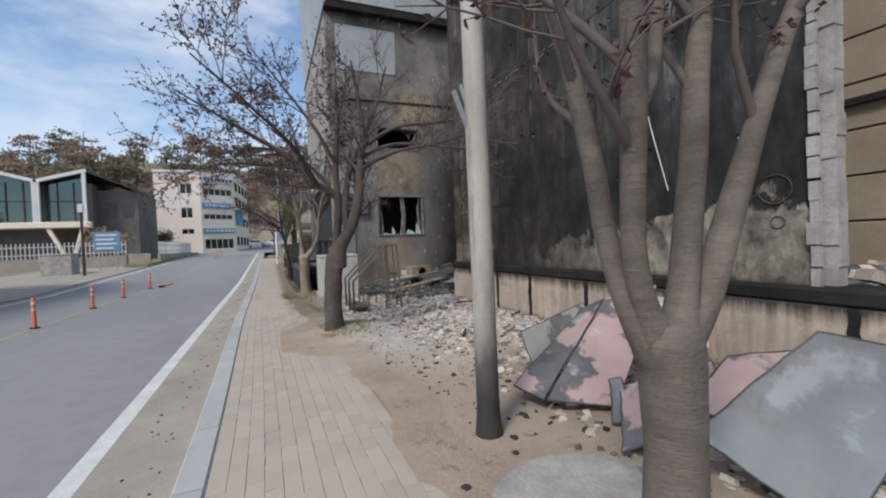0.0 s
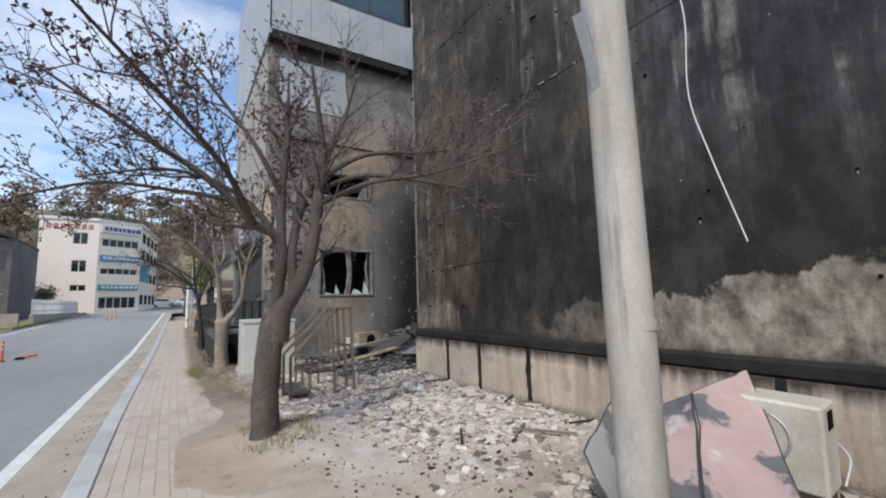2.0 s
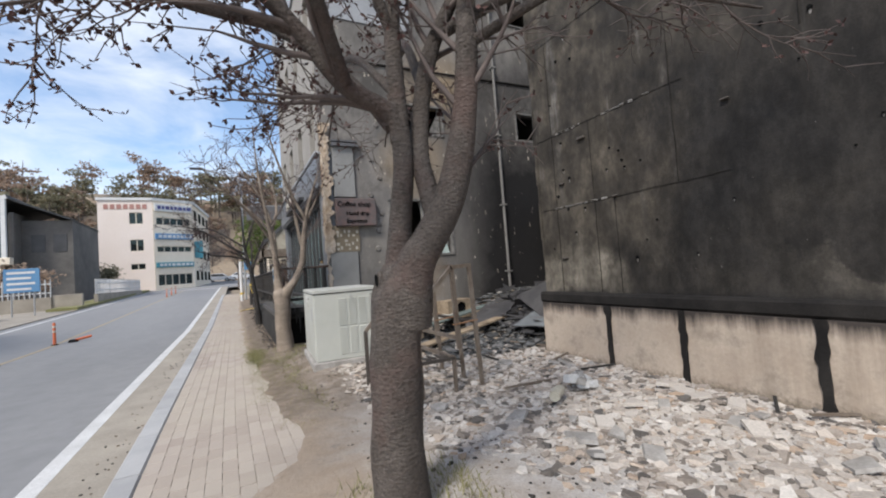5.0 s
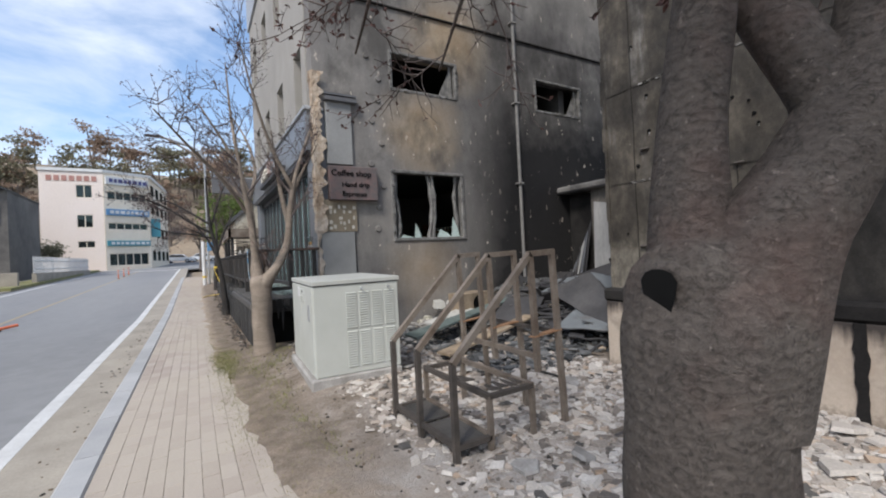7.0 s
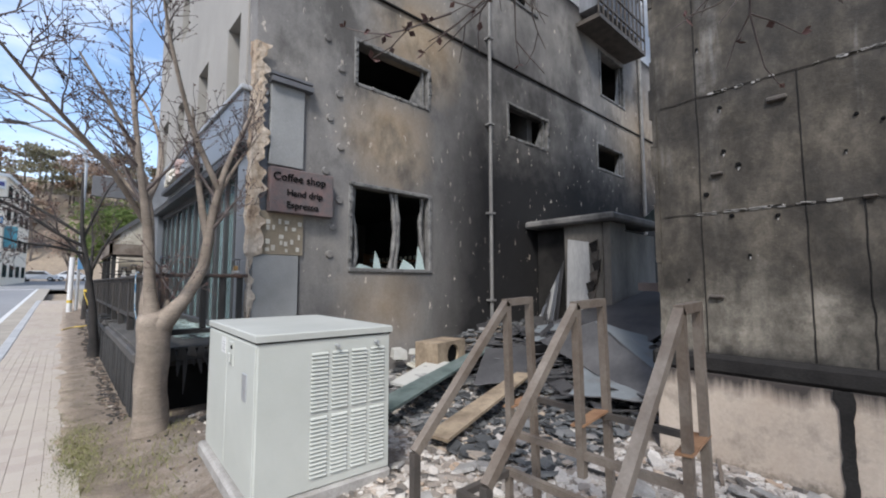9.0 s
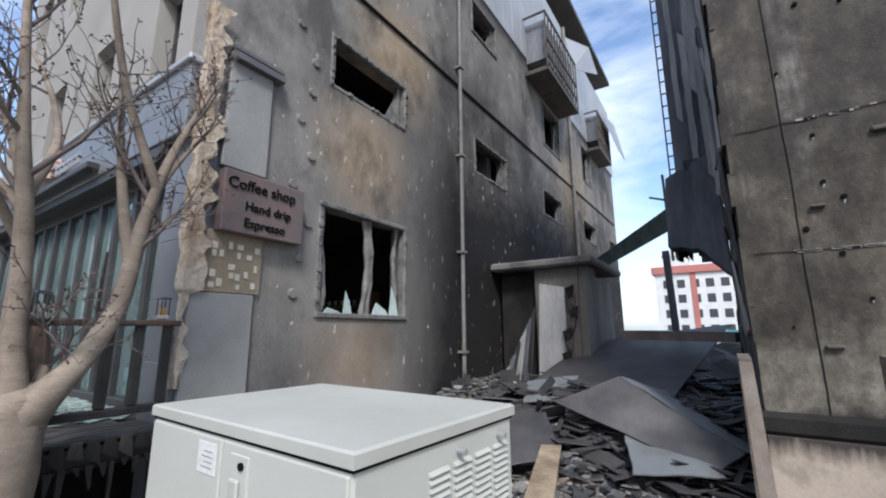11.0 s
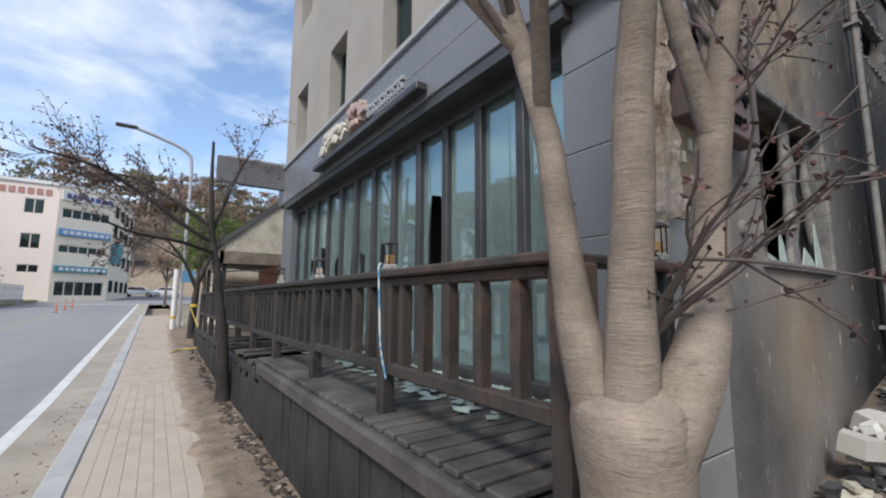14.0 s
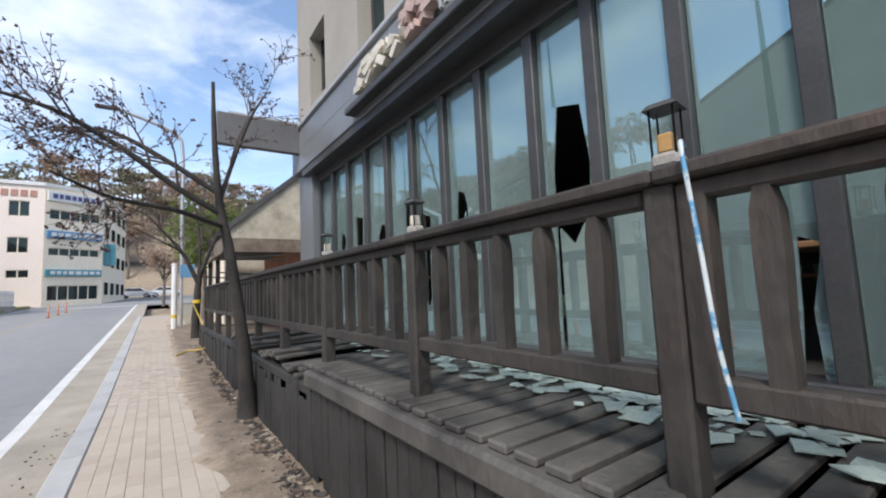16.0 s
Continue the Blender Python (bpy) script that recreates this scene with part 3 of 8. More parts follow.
MAT["teal"] = plain("teal_sign", (0.05, 0.22, 0.28), (0.07, 0.28, 0.34), 1, 20, 0.5, bump=0)
MAT["navy"] = plain("navy_letter", (0.05, 0.06, 0.2), (0.07, 0.08, 0.25), 1, 20, 0.6, bump=0)
MAT["maroon"] = plain("weathered_maroon_board", (0.105, 0.1, 0.1), (0.185, 0.118, 0.11), 6, 40, 0.7, bump=0.2)
MAT["yellow_tape"] = plain("yellow_tape", (0.6, 0.42, 0.04), (0.7, 0.5, 0.06), 3, 20, 0.5, bump=0)
MAT["sofa"] = plain("green_fabric", (0.06, 0.085, 0.065), (0.1, 0.13, 0.1), 3, 90, 0.9)
MAT["wood"] = plain("warm_wood", (0.26, 0.14, 0.07), (0.38, 0.22, 0.12), 3, 40, 0.6, stretch=(1, 1, 0.15))
MAT["wood_pale"] = plain("pale_scorched_timber", (0.17, 0.125, 0.085), (0.43, 0.34, 0.235), 3.5, 40, 0.85, bump=0.5)
MAT["interior"] = plain("sooty_interior_wall", (0.05, 0.05, 0.05), (0.11, 0.105, 0.1), 0.8, 20, 0.9)
MAT["amber"] = plain("amber_lamp_glass", (0.38, 0.22, 0.08), (0.5, 0.32, 0.14), 3, 20, 0.3, bump=0)
MAT["metal"] = plain("galvanised_steel", (0.4, 0.41, 0.42), (0.52, 0.53, 0.54), 2, 40, 0.45, 0.5, bump=0.05)
MAT["hose"] = plain("blue_white_tube", (0.12, 0.33, 0.55), (0.6, 0.66, 0.68), 9, 30, 0.5, bump=0, lo=0.48, hi=0.52)
MAT["cable"] = plain("white_cable", (0.6, 0.6, 0.6), (0.72, 0.72, 0.72), 3, 30, 0.5, bump=0)
MAT["copper_tube"] = plain("verdigris_sheet", (0.09, 0.125, 0.118), (0.24, 0.29, 0.272), 3, 20, 0.5, 0.3)
MAT["letter_pale"] = plain("melted_letter_cream", (0.5, 0.46, 0.38), (0.68, 0.64, 0.56), 4, 40, 0.6)
MAT["letter_rose"] = plain("melted_letter_rose", (0.4, 0.27, 0.24), (0.58, 0.46, 0.41), 4, 40, 0.6)
MAT["letter_red"] = plain("melted_letter_red", (0.36, 0.16, 0.13), (0.5, 0.27, 0.22), 4, 40, 0.6)
MAT["roof"] = plain("dark_roof", (0.05, 0.05, 0.052), (0.1, 0.1, 0.1), 0.8, 10, 0.7)
MAT["far_house"] = plain("smoked_far_wall", (0.09, 0.085, 0.08), (0.19, 0.175, 0.16), 0.4, 6, 0.85)
MAT["car"] = plain("white_car_paint", (0.68, 0.69, 0.7), (0.75, 0.76, 0.77), 1, 10, 0.25, bump=0)
MAT["tyre"] = plain("tyre", (0.02, 0.02, 0.02), (0.03, 0.03, 0.03), 3, 20, 0.8, bump=0)
MAT["brick_red"] = plain("terracotta_wall", (0.36, 0.16, 0.1), (0.5, 0.27, 0.18), 1.5, 20, 0.85)


# --- building blocks ---
class Shape:
    """Collects faces of one mesh."""

    def __init__(self):
        self.v, self.f, self.s = [], [], []
        self.m = None

    def add(self, verts, faces, smooth=False):
        o = len(self.v)
        if self.m is not None:
            verts = [self.m @ Vector(p) for p in verts]
        self.v += [tuple(p) for p in verts]
        self.f += [tuple(i + o for i in f) for f in faces]
        self.s += [smooth] * len(faces)
        return self

    def box(self, x0, x1, y0, y1, z0, z1, b=0.0, m=None):
        x0, x1, y0, y1, z0, z1 = min(x0, x1), max(x0, x1), min(y0, y1), max(y0, y1), min(z0, z1), max(z0, z1)
        b = min(b, (x1 - x0) * 0.45, (y1 - y0) * 0.45, (z1 - z0) * 0.45)
        if b <= 0:
            v = [(x, y, z) for z in (z0, z1) for y in (y0, y1) for x in (x0, x1)]
            f = [(0, 2, 3, 1), (4, 5, 7, 6), (0, 1, 5, 4), (2, 6, 7, 3), (0, 4, 6, 2), (1, 3, 7, 5)]
        else:
            v, f = [], []
            c = ((x0, x1), (y0, y1), (z0, z1))
            idx = {}
            for k in range(8):
                s = (k & 1, k >> 1 & 1, k >> 2 & 1)
                for ax in range(3):
                    p = [c[i][s[i]] + (0 if i == ax else (b if s[i] == 0 else -b)) for i in range(3)]
                    idx[s, ax] = len(v)
                    v.append(tuple(p))
            for ax in range(3):
                i, j = [(1, 2), (2, 0), (0, 1)][ax]
                for side in (0, 1):
                    q = []
                    for a, e in ((0, 0), (1, 0), (1, 1), (0, 1)):
                        s = [0, 0, 0]
                        s[ax], s[i], s[j] = side, a, e
                        q.append(idx[tuple(s), ax])
                    f.append(tuple(q if side else q[::-1]))
                for a in (0, 1):
                    for e in (0, 1):
                        s0, s1 = [0, 0, 0], [0, 0, 0]
                        s0[ax], s1[ax] = 0, 1
                        s0[i] = s1[i] = a
                        s0[j] = s1[j] = e
                        q = [idx[tuple(s0), i], idx[tuple(s1), i], idx[tuple(s1), j], idx[tuple(s0), j]]
                        f.append(tuple(q if a == e else q[::-1]))
            for k in range(8):
                s = (k & 1, k >> 1 & 1, k >> 2 & 1)
                t = (idx[s, 0], idx[s, 1], idx[s, 2])
                f.append(t if sum(s) % 2 else t[::-1])
        if m is not None:
            v = [m @ Vector(p) for p in v]
        return self.add(v, f)

    def tube(self, pts, radii, n=8, caps=True, wob=0.0, smooth=True):
        pts = [Vector(p) for p in pts]
        if not isinstance(radii, (list, tuple)):
            radii = [radii] * len(pts)
        v, f = [], []
        side = None
        for i, p in enumerate(pts):
            t = (pts[min(i + 1, len(pts) - 1)] - pts[max(i - 1, 0)])
            t = t.normalized() if t.length > 1e-9 else Vector((0, 0, 1))
            if side is None:
                side = t.cross(Vector((0.31, 0.95, 0.05)))
                if side.length < 0.1:
                    side = t.cross(Vector((1, 0, 0)))
            side = (side - t * side.dot(t)).normalized()
            up = t.cross(side)
            for k in range(n):
                a = 2 * math.pi * k / n
                r = radii[i] * (1 + (wob * (noise.noise(p * 3.1 + Vector((math.cos(a), math.sin(a), 0)) * 1.3)) if wob else 0))
                v.append(p + (side * math.cos(a) + up * math.sin(a)) * r)
        for i in range(len(pts) - 1):
            for k in range(n):
                k2 = (k + 1) % n
                f.append((i * n + k, i * n + k2, (i + 1) * n + k2, (i + 1) * n + k))
        self.add(v, f, smooth)
        if caps:
            self.add([v[k] for k in range(n)], [tuple(range(n))[::-1]])
            self.add([v[(len(pts) - 1) * n + k] for k in range(n)], [tuple(range(n))])
        return self

    def bar(self, a, b, w, h=None, twist=0.0):
        """A square bar from a to b."""
        a, b = Vector(a), Vector(b)
        t = (b - a).normalized()
        up = Vector((0, 0, 1)) if abs(t.z) < 0.95 else Vector((0, 1, 0))
        s = t.cross(up).normalized()
        u = s.cross(t)
        h = h or w
        v = [p + s * i * w / 2 + u * j * h / 2 for p in (a, b) for i, j in ((-1, -1), (1, -1), (1, 1), (-1, 1))]
        return self.add(v, [(0, 1, 2, 3), (7, 6, 5, 4), (0, 4, 5, 1), (1, 5, 6, 2), (2, 6, 7, 3), (3, 7, 4, 0)])

    def slab(self, corners, thick):
        """A sheet from a loop of corners, given thickness."""
        c = [Vector(p) for p in corners]
        nrm = Vector((0, 0, 0))
        for i in range(len(c)):
            nrm += (c[i] - c[0]).cross(c[(i + 1) % len(c)] - c[0])
        nrm = nrm.normalized() * thick
        k = len(c)
        v = c + [p - nrm for p in c]
        f = [tuple(range(k)), tuple(range(2 * k - 1, k - 1, -1))]
        f += [(i, i + k, (i + 1) % k + k, (i + 1) % k) for i in range(k)]
        return self.add(v, f)

    def wall(self, axis, at, thick, u0, u1, z0, z1, holes=()):
        """A wall with openings: axis 'x' stands across x at `at`, running along y; 'y' the other way."""
        us = sorted({u0, u1, *[min(max(h[i], u0), u1) for h in holes for i in (0, 1)]})
        for a, b in zip(us, us[1:]):
            if b - a < 1e-6:
                continue
            mid = (a + b) / 2
            cut = sorted((h[2], h[3]) for h in holes if h[0] <= mid <= h[1])
            lo = z0
            for c0, c1 in cut + [(z1, z1)]:
                if c0 > lo + 1e-6:
                    if axis == "x":
                        self.box(at, at + thick, a, b, lo, c0)
                    else:
                        self.box(a, b, at, at + thick, lo, c0)
                lo = max(lo, c1)
        return self

    def mesh(self, name, material):
        me = bpy.data.meshes.new(name)
        me.from_pydata(self.v, [], self.f)
        me.polygons.foreach_set("use_smooth", self.s)
        me.materials.append(material)
        me.update()
        return me


def part(name, shape, material, parent=None, label=""):
    """One mesh object under a thing or a part."""
    ob = new(name, shape.mesh(name, MAT[material] if isinstance(material, str) else material))
    if parent is not None:
        ob.parent = parent
    return tagged(ob, label)


def thing(name, label, category, x=0.0, y=0.0, z=0.0, rz=0.0, group="", kind=""):
    ob = new(name)
    ob.empty_display_size = 0.2
    ob.matrix_world = pose(x, y, z, 0, 0, rz)
    return tagged(ob, label, category, group, kind)


def solid(name, shape, material, label="", category="", kind="", group="", at=None):
    ob = part(name, shape, material)
    if at is not None:
        ob.matrix_world = at
    return tagged(ob, label, category, group, kind)


def smooth_path(pts, per=6):
    """Catmull-Rom through the points."""
    p = [Vector(q) for q in pts]
    p = [p[0] * 2 - p[1]] + p + [p[-1] * 2 - p[-2]]
    out = []
    for i in range(1, len(p) - 2):
        a, b, c, d = p[i - 1 : i + 3]
        for k in range(per):
            t = k / per
            out.append(0.5 * ((2 * b) + (c - a) * t + (2 * a - 5 * b + 4 * c - d) * t * t + (3 * b - a - 3 * c + d) * t ** 3))
    return out + [p[-2]]


def words(name, text, size, m, material, parent, depth=0.004):
    """Lettering in the built-in font, as a mesh."""
    cu = bpy.data.curves.new(name, "FONT")
    cu.body, cu.size, cu.extrude = text, size, depth
    tmp = bpy.data.objects.new(name, cu)
    me = bpy.data.meshes.new_from_object(tmp)
    bpy.data.objects.remove(tmp)
    me.materials.clear()
    me.materials.append(MAT[material])
    ob = new(name, me)
    ob.parent = parent
    ob.matrix_basis = m
    return ob


# --- ground, road, kerb, pavement ---
rng = random.Random(7)
solid("ground", Shape().add([(-900, -900, -0.16), (900, -900, -0.16), (900, 900, -0.16), (-900, 900, -0.16)], [(0, 1, 2, 3)]), "ground", "dry earth and scrub reaching to the distance", "ground", "structure")
def rise(y):
    """The street climbs gently beyond the shop."""
    return 0.028 * max(0.0, y - 22.0)


YB = [-30, 10, 22, 30, 40, 52, 66, 84, 112]


def strip(x0, x1, y0, y1, z, depth=0.1):
    """A band along the street that follows its rise."""
    ys = [y0] + [q for q in YB if y0 < q < y1] + [y1]
    s = Shape()
    v = []
    for q in ys:
        zz = z + rise(q)
        v += [(x0, q, zz - depth), (x1, q, zz - depth), (x1, q, zz), (x0, q, zz)]
    f = [(0, 1, 2, 3), tuple(len(v) - 1 - i for i in range(4))]
    for i in range(len(ys) - 1):
        f += [(i * 4 + c, i * 4 + 4 + c, i * 4 + 4 + (c + 1) % 4, i * 4 + (c + 1) % 4) for c in range(4)]
    return s.add(v, f)


solid("road", strip(-9.0, -1.28, -30, 112, -0.1), "asphalt", "grey worn asphalt two-lane road", "road", "structure")
solid("side_street", strip(-1.27, 14.0, 62, 112, -0.12), "asphalt", "grey asphalt of the far junction", "road", "structure")
solid("edge_line", strip(-1.44, -1.285, -30, 62, -0.095, 0.02), "line", "white painted edge line on the asphalt", "road marking", "structure")
solid("centre_line", strip(-5.04, -4.92, -30, 60, -0.096, 0.02), "yellow", "faded yellow centre line on the asphalt", "road marking", "structure")
solid("far_edge_line", strip(-8.5, -8.35, -30, 60, -0.096, 0.02), "line", "white painted line along the far lane", "road marking", "structure")
solid("crossing_line", strip(-8.2, -1.6, 60.6, 61.2, -0.096, 0.02), "line", "white stop line across the road", "road marking", "structure")
solid("gutter", strip(-1.28, -0.55, -30, 62, -0.092), "gutter", "pale concrete gutter strip with grit along the kerb", "gutter", "structure")
solid("far_pavement", strip(-16, -9.0, -30, 112, -0.05), "gutter", "pale concrete forecourt across the road", "pavement", "structure")
solid("far_verge_ground", strip(-60, -16.0, -30, 112, -0.08), "ground", "dry scrubby ground around the far houses", "ground", "structure")
solid("near_verge_ground", strip(1.0, 40.0, 33, 112, -0.14), "ground", "dry ground beside the far pavement", "ground", "structure")

# yard of soil and ash, uneven
def lump(x, y):
    """Height of the yard's soil."""
    e = noise.noise(Vector((x * 1.3, y * 1.3, 3.0))) * 0.03 + noise.noise(Vector((x * 5, y * 5, 9.0))) * 0.012
    r = max(0.0, min(1.0, (x - 0.9) / 0.8))
    h = -0.012 + e * r
    rub = max(0.0, min(1.0, (y - 5.0) / 2.5)) * max(0.0, min(1.0, (x - 2.0) / 1.0))
    h += rub * (0.03 + 0.05 * noise.noise(Vector((x * 1.8, y * 1.8, 20.0))))
    alley = max(0.0, min(1.0, (x - 4.2) / 2.5)) * max(0.0, min(1.0, (y - 10.3) / 0.6))
    h += alley * 0.45
    near_wall = math.exp(-((y - 14.1) / 0.6) ** 2) * max(0.0, min(1.0, (x - 3.6) / 2.0))
    bed = 0.17 * math.exp(-(((x - 1.2) / 0.75) ** 2) - ((y - 7.2) / 0.9) ** 2)
    bed += 0.16 * math.exp(-(((x - 1.75) / 0.75) ** 4) - ((y - 11.95) / 1.1) ** 4)
    bed += 0.1 * math.exp(-(((x - 1.2) / 0.6) ** 2) - ((y - 13.8) / 0.7) ** 2)
    return h + near_wall * 0.22 + rise(y) + bed


yard = Shape()
nx, ny = 74, 300
xs = [0.1 + 9.4 * (i / (nx - 1)) ** 1.25 for i in range(nx)]
ys = [-5 + 40 * j / (ny - 1) for j in range(ny)]
yard.add([(x, y, lump(x, y)) for y in ys for x in xs], [(j * nx + i, j * nx + i + 1, (j + 1) * nx + i + 1, (j + 1) * nx + i) for j in range(ny - 1) for i in range(nx - 1)], True)
solid("yard_ground", yard, "soil", "sandy soil with ash and dust between pavement and walls", "ground", "structure")
solid("back_yard_ground", Shape().box(9.4, 60, -20, 60, -0.2, 0.15), "soil", "dusty open ground behind the burnt buildings", "ground", "structure")

# --- big burnt building ---
BW = 4.55
big = thing("burnt_warehouse", "tall soot-blackened rendered building with a cream plinth", "building", kind="structure")
w = Shape()
w.box(BW + 0.04, BW + 0.24, 2.2, 10.05, 0.9, 12.5)
part("wall", w, "bigwall", big, "soot-black render with washed streaks")
w = Shape()
w.box(BW + 0.24, 8.3, 9.75, 10.05, 0.0, 7.0)
w.box(BW + 0.24, 6.6, 9.75, 10.05, 7.0, 12.5)
part("side_wall", w, "smoked_clad", big, "burnt black return wall")
w = Shape()
for k in range(40):
    z = 0.9 + k * 0.29
    w.box(BW + 0.03 + rng.uniform(-0.008, 0.012), BW + 0.36, 10.04, 10.07 + rng.uniform(0, 0.04), z, z + 0.3)
part("broken_edge", w, "bigwall", big, "ragged sooty concrete corner")
for k in range(26):
    x0 = rng.uniform(BW + 0.4, 8.0)
    z0 = rng.uniform(0.6, 9.0)
    h = rng.uniform(0.6, 2.6)
    q = Shape().slab([(x0, 10.06, z0), (x0 + rng.uniform(0.15, 0.5), 10.07, z0 + rng.uniform(-0.1, 0.1)), (x0 + rng.uniform(0.2, 0.45), 10.1, z0 + h), (x0 + rng.uniform(-0.05, 0.1), 10.12, z0 + h * rng.uniform(0.8, 1.0))], 0.02)
    part("torn_strip", q, ("ash_strip", "sheet_dark", "smoked_clad", "rust_dark")[k % 4], big)
# long boards still hanging down the burnt return, torn at both edges
for x0, x1, z0, z1, m in ((4.98, 5.3, 3.35, 7.2, "ash_strip"), (5.42, 5.66, 4.1, 6.1, "ash_strip"), (5.72, 6.0, 5.2, 9.6, "ash_strip"), (6.3, 6.7, 3.6, 5.6, "smoked_clad"), (5.1, 5.35, 7.0, 10.8, "sheet_dark"), (6.9, 7.2, 3.2, 4.4, "ash_strip")):
    n_ = 12
    left = [(x0 + 0.05 * noise.noise(Vector((k * 0.9, x0 * 3, 1))), 10.1 + 0.05 * noise.noise(Vector((k * 0.5, x0, 6))), z0 + (z1 - z0) * k / n_) for k in range(n_ + 1)]
    right = [(x1 + 0.07 * noise.noise(Vector((k * 1.1, x1 * 3, 4))), 10.1 + 0.05 * noise.noise(Vector((k * 0.5, x1, 6))), z0 + (z1 - z0) * k / n_ + 0.08) for k in range(n_ + 1)]
    q = Shape()
    v = left + right
    v += [(x, y + 0.025, z) for x, y, z in v]
    o, h = n_ + 1, 2 * (n_ + 1)
    f = []
    for k in range(n_):
        f += [(k, k + 1, o + k + 1, o + k), (h + k, h + o + k, h + o + k + 1, h + k + 1), (k, h + k, h + k + 1, k + 1), (o + k, o + k + 1, h + o + k + 1, h + o + k)]
    f += [(0, o, h + o, h), (n_, h + n_, h + o + n_, o + n_)]
    part("hanging_board", q.add(v, f), m, big)
p = Shape()
ends = [-2.2, 0.2, 1.9, 3.5, 5.1, 6.6, 7.8, 8.8, 10.12]
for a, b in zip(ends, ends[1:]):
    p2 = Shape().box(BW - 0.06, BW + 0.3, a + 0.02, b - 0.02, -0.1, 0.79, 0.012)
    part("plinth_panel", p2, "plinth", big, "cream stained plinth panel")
for jy in ends[1:-1]:
    n = 13
    zz = [0.79 - 0.8 * k / (n - 1) for k in range(n)]
    lo = [(BW - 0.066, jy - 0.03 - 0.05 * abs(noise.noise(Vector((jy, q * 5, 1)))), q) for q in zz]
    hi = [(BW - 0.066, jy + 0.03 + 0.06 * abs(noise.noise(Vector((jy, q * 6, 4)))), q) for q in zz]
    strip_ = Shape()
    for k in range(n - 1):
        strip_.slab([lo[k], lo[k + 1], hi[k + 1], hi[k]], 0.01)
    part("joint_cover", strip_, "soot", big, "ragged soot-black joint cover")
part("plinth_core", Shape().box(BW - 0.02, BW + 0.32, -2.2, 10.1, -0.1, 0.785), "soot", big)
part("ledge", Shape().box(BW - 0.075, BW + 0.34, -2.2, 10.13, 0.79, 0.95, 0.03), "soot", big, "sooty ledge above the plinth")
w = Shape()
for k in range(60):
    z = 0.93 + k * 0.195
    w.box(BW + 0.1 + rng.uniform(-0.01, 0.01), BW + 0.25, 2.06 + rng.uniform(-0.008, 0.008), 2.18, z, z + 0.2)
part("corner_pillar", w, "pillar", big, "pale spalled concrete corner pillar")
w = Shape()
for k in range(58):
    w.box(BW + 0.0 + rng.uniform(-0.02, 0.01), BW + 0.045, 2.15, 2.21 + rng.uniform(0, 0.04), 0.93 + k * 0.2, 0.93 + k * 0.2 + rng.uniform(0.17, 0.2))
part("torn_edge", w, "pillar", big, "torn pale render edge")
part("floor_slab", Shape().box(BW + 0.3, 9.5, -8, 2.2, 0.55, 0.93), "pillar", big)
w = Shape()
for k in range(14):
    w.box(7.4, 7.6, -8, 9.5, 0.93 + k * 0.62, 0.93 + k * 0.62 + 0.595, 0.01)
part("inner_wall", w, "beige_panel", big, "beige block wall with dark joints")
# overhang also placed to block sky light from the inner wall
part("ceiling_stub", Shape().box(6.5, 7.45, -8, 9.5, 6.1, 6.4), "soot", big, "burnt remains of an upper floor")
part("inner_core", Shape().box(7.45, 7.58, -8, 9.5, 0.93, 9.6), "soot", big)
w = Shape()
for zz in (3.1, 6.6):
    w.box(7.3, 7.4, -8, 9.5, zz, zz + 0.09)
part("sooty_band", w, "soot", big)
part("roof", Shape().box(BW, 8.3, 2.2, 10.05, 12.45, 12.7), "soot", big)
# seams, holes and fixings on the wall
w = Shape()
for zz, y0, y1 in ((2.2, 7.2, 10.0), (3.3, 7.6, 10.0), (4.75, 2.4, 10.0), (6.9, 2.4, 10.0), (9.1, 2.4, 10.0)):
    pts = [(BW + 0.032, y0 + (y1 - y0) * i / 30, zz + noise.noise(Vector((i * 0.4, zz, 1))) * 0.02) for i in range(31)]
    w.tube(pts, 0.0035, 5)
for yy, z0, z1 in ((9.68, 0.96, 4.7), (8.95, 0.96, 3.3), (8.62, 0.96, 2.2), (7.75, 2.2, 4.7), (6.55, 3.3, 6.8)):
    w.tube([(BW + 0.034, yy + noise.noise(Vector((yy, i * 0.5, 3))) * 0.012, z0 + (z1 - z0) * i / 20) for i in range(21)], 0.005, 5)
part("form_seam", w, "soot", big)
w = Shape()
for zz, y0, y1 in ((2.2, 8.7, 9.7), (3.3, 8.0, 9.6), (4.75, 5.0, 8.2)):
    for k in range(26):
        a = y0 + (y1 - y0) * rng.random()
        w.box(BW + 0.03, BW + 0.05, a, a + rng.uniform(0.02, 0.11), zz + rng.uniform(-0.012, 0.004), zz + rng.uniform(0.006, 0.016))
part("seam_chip", w, "pillar", big)
w, w2 = Shape(), Shape()
for k in range(210):
    yy, zz = rng.uniform(2.6, 10.0), rng.uniform(1.3, 9.2)
    if zz < 4.2 and rng.random() < 0.45:
        continue
    r = rng.uniform(0.01, 0.028)
    w.tube([(BW + 0.055, yy, zz), (BW + 0.022, yy, zz)], [r, r * 0.7], 7)
    if rng.random() < 0.55:
        w2.slab([(BW + 0.036, yy - r * 0.4, zz), (BW + 0.036, yy + r * 0.3, zz + r * 0.3), (BW + 0.036, yy + r * 0.2, zz - r * 2.2), (BW + 0.036, yy - r * 0.3, zz - r * rng.uniform(1, 1.8))], 0.004)
part("fixing_hole", w, "dark", big)
part("render_chip", w2, "pillar", big)
w = Shape()
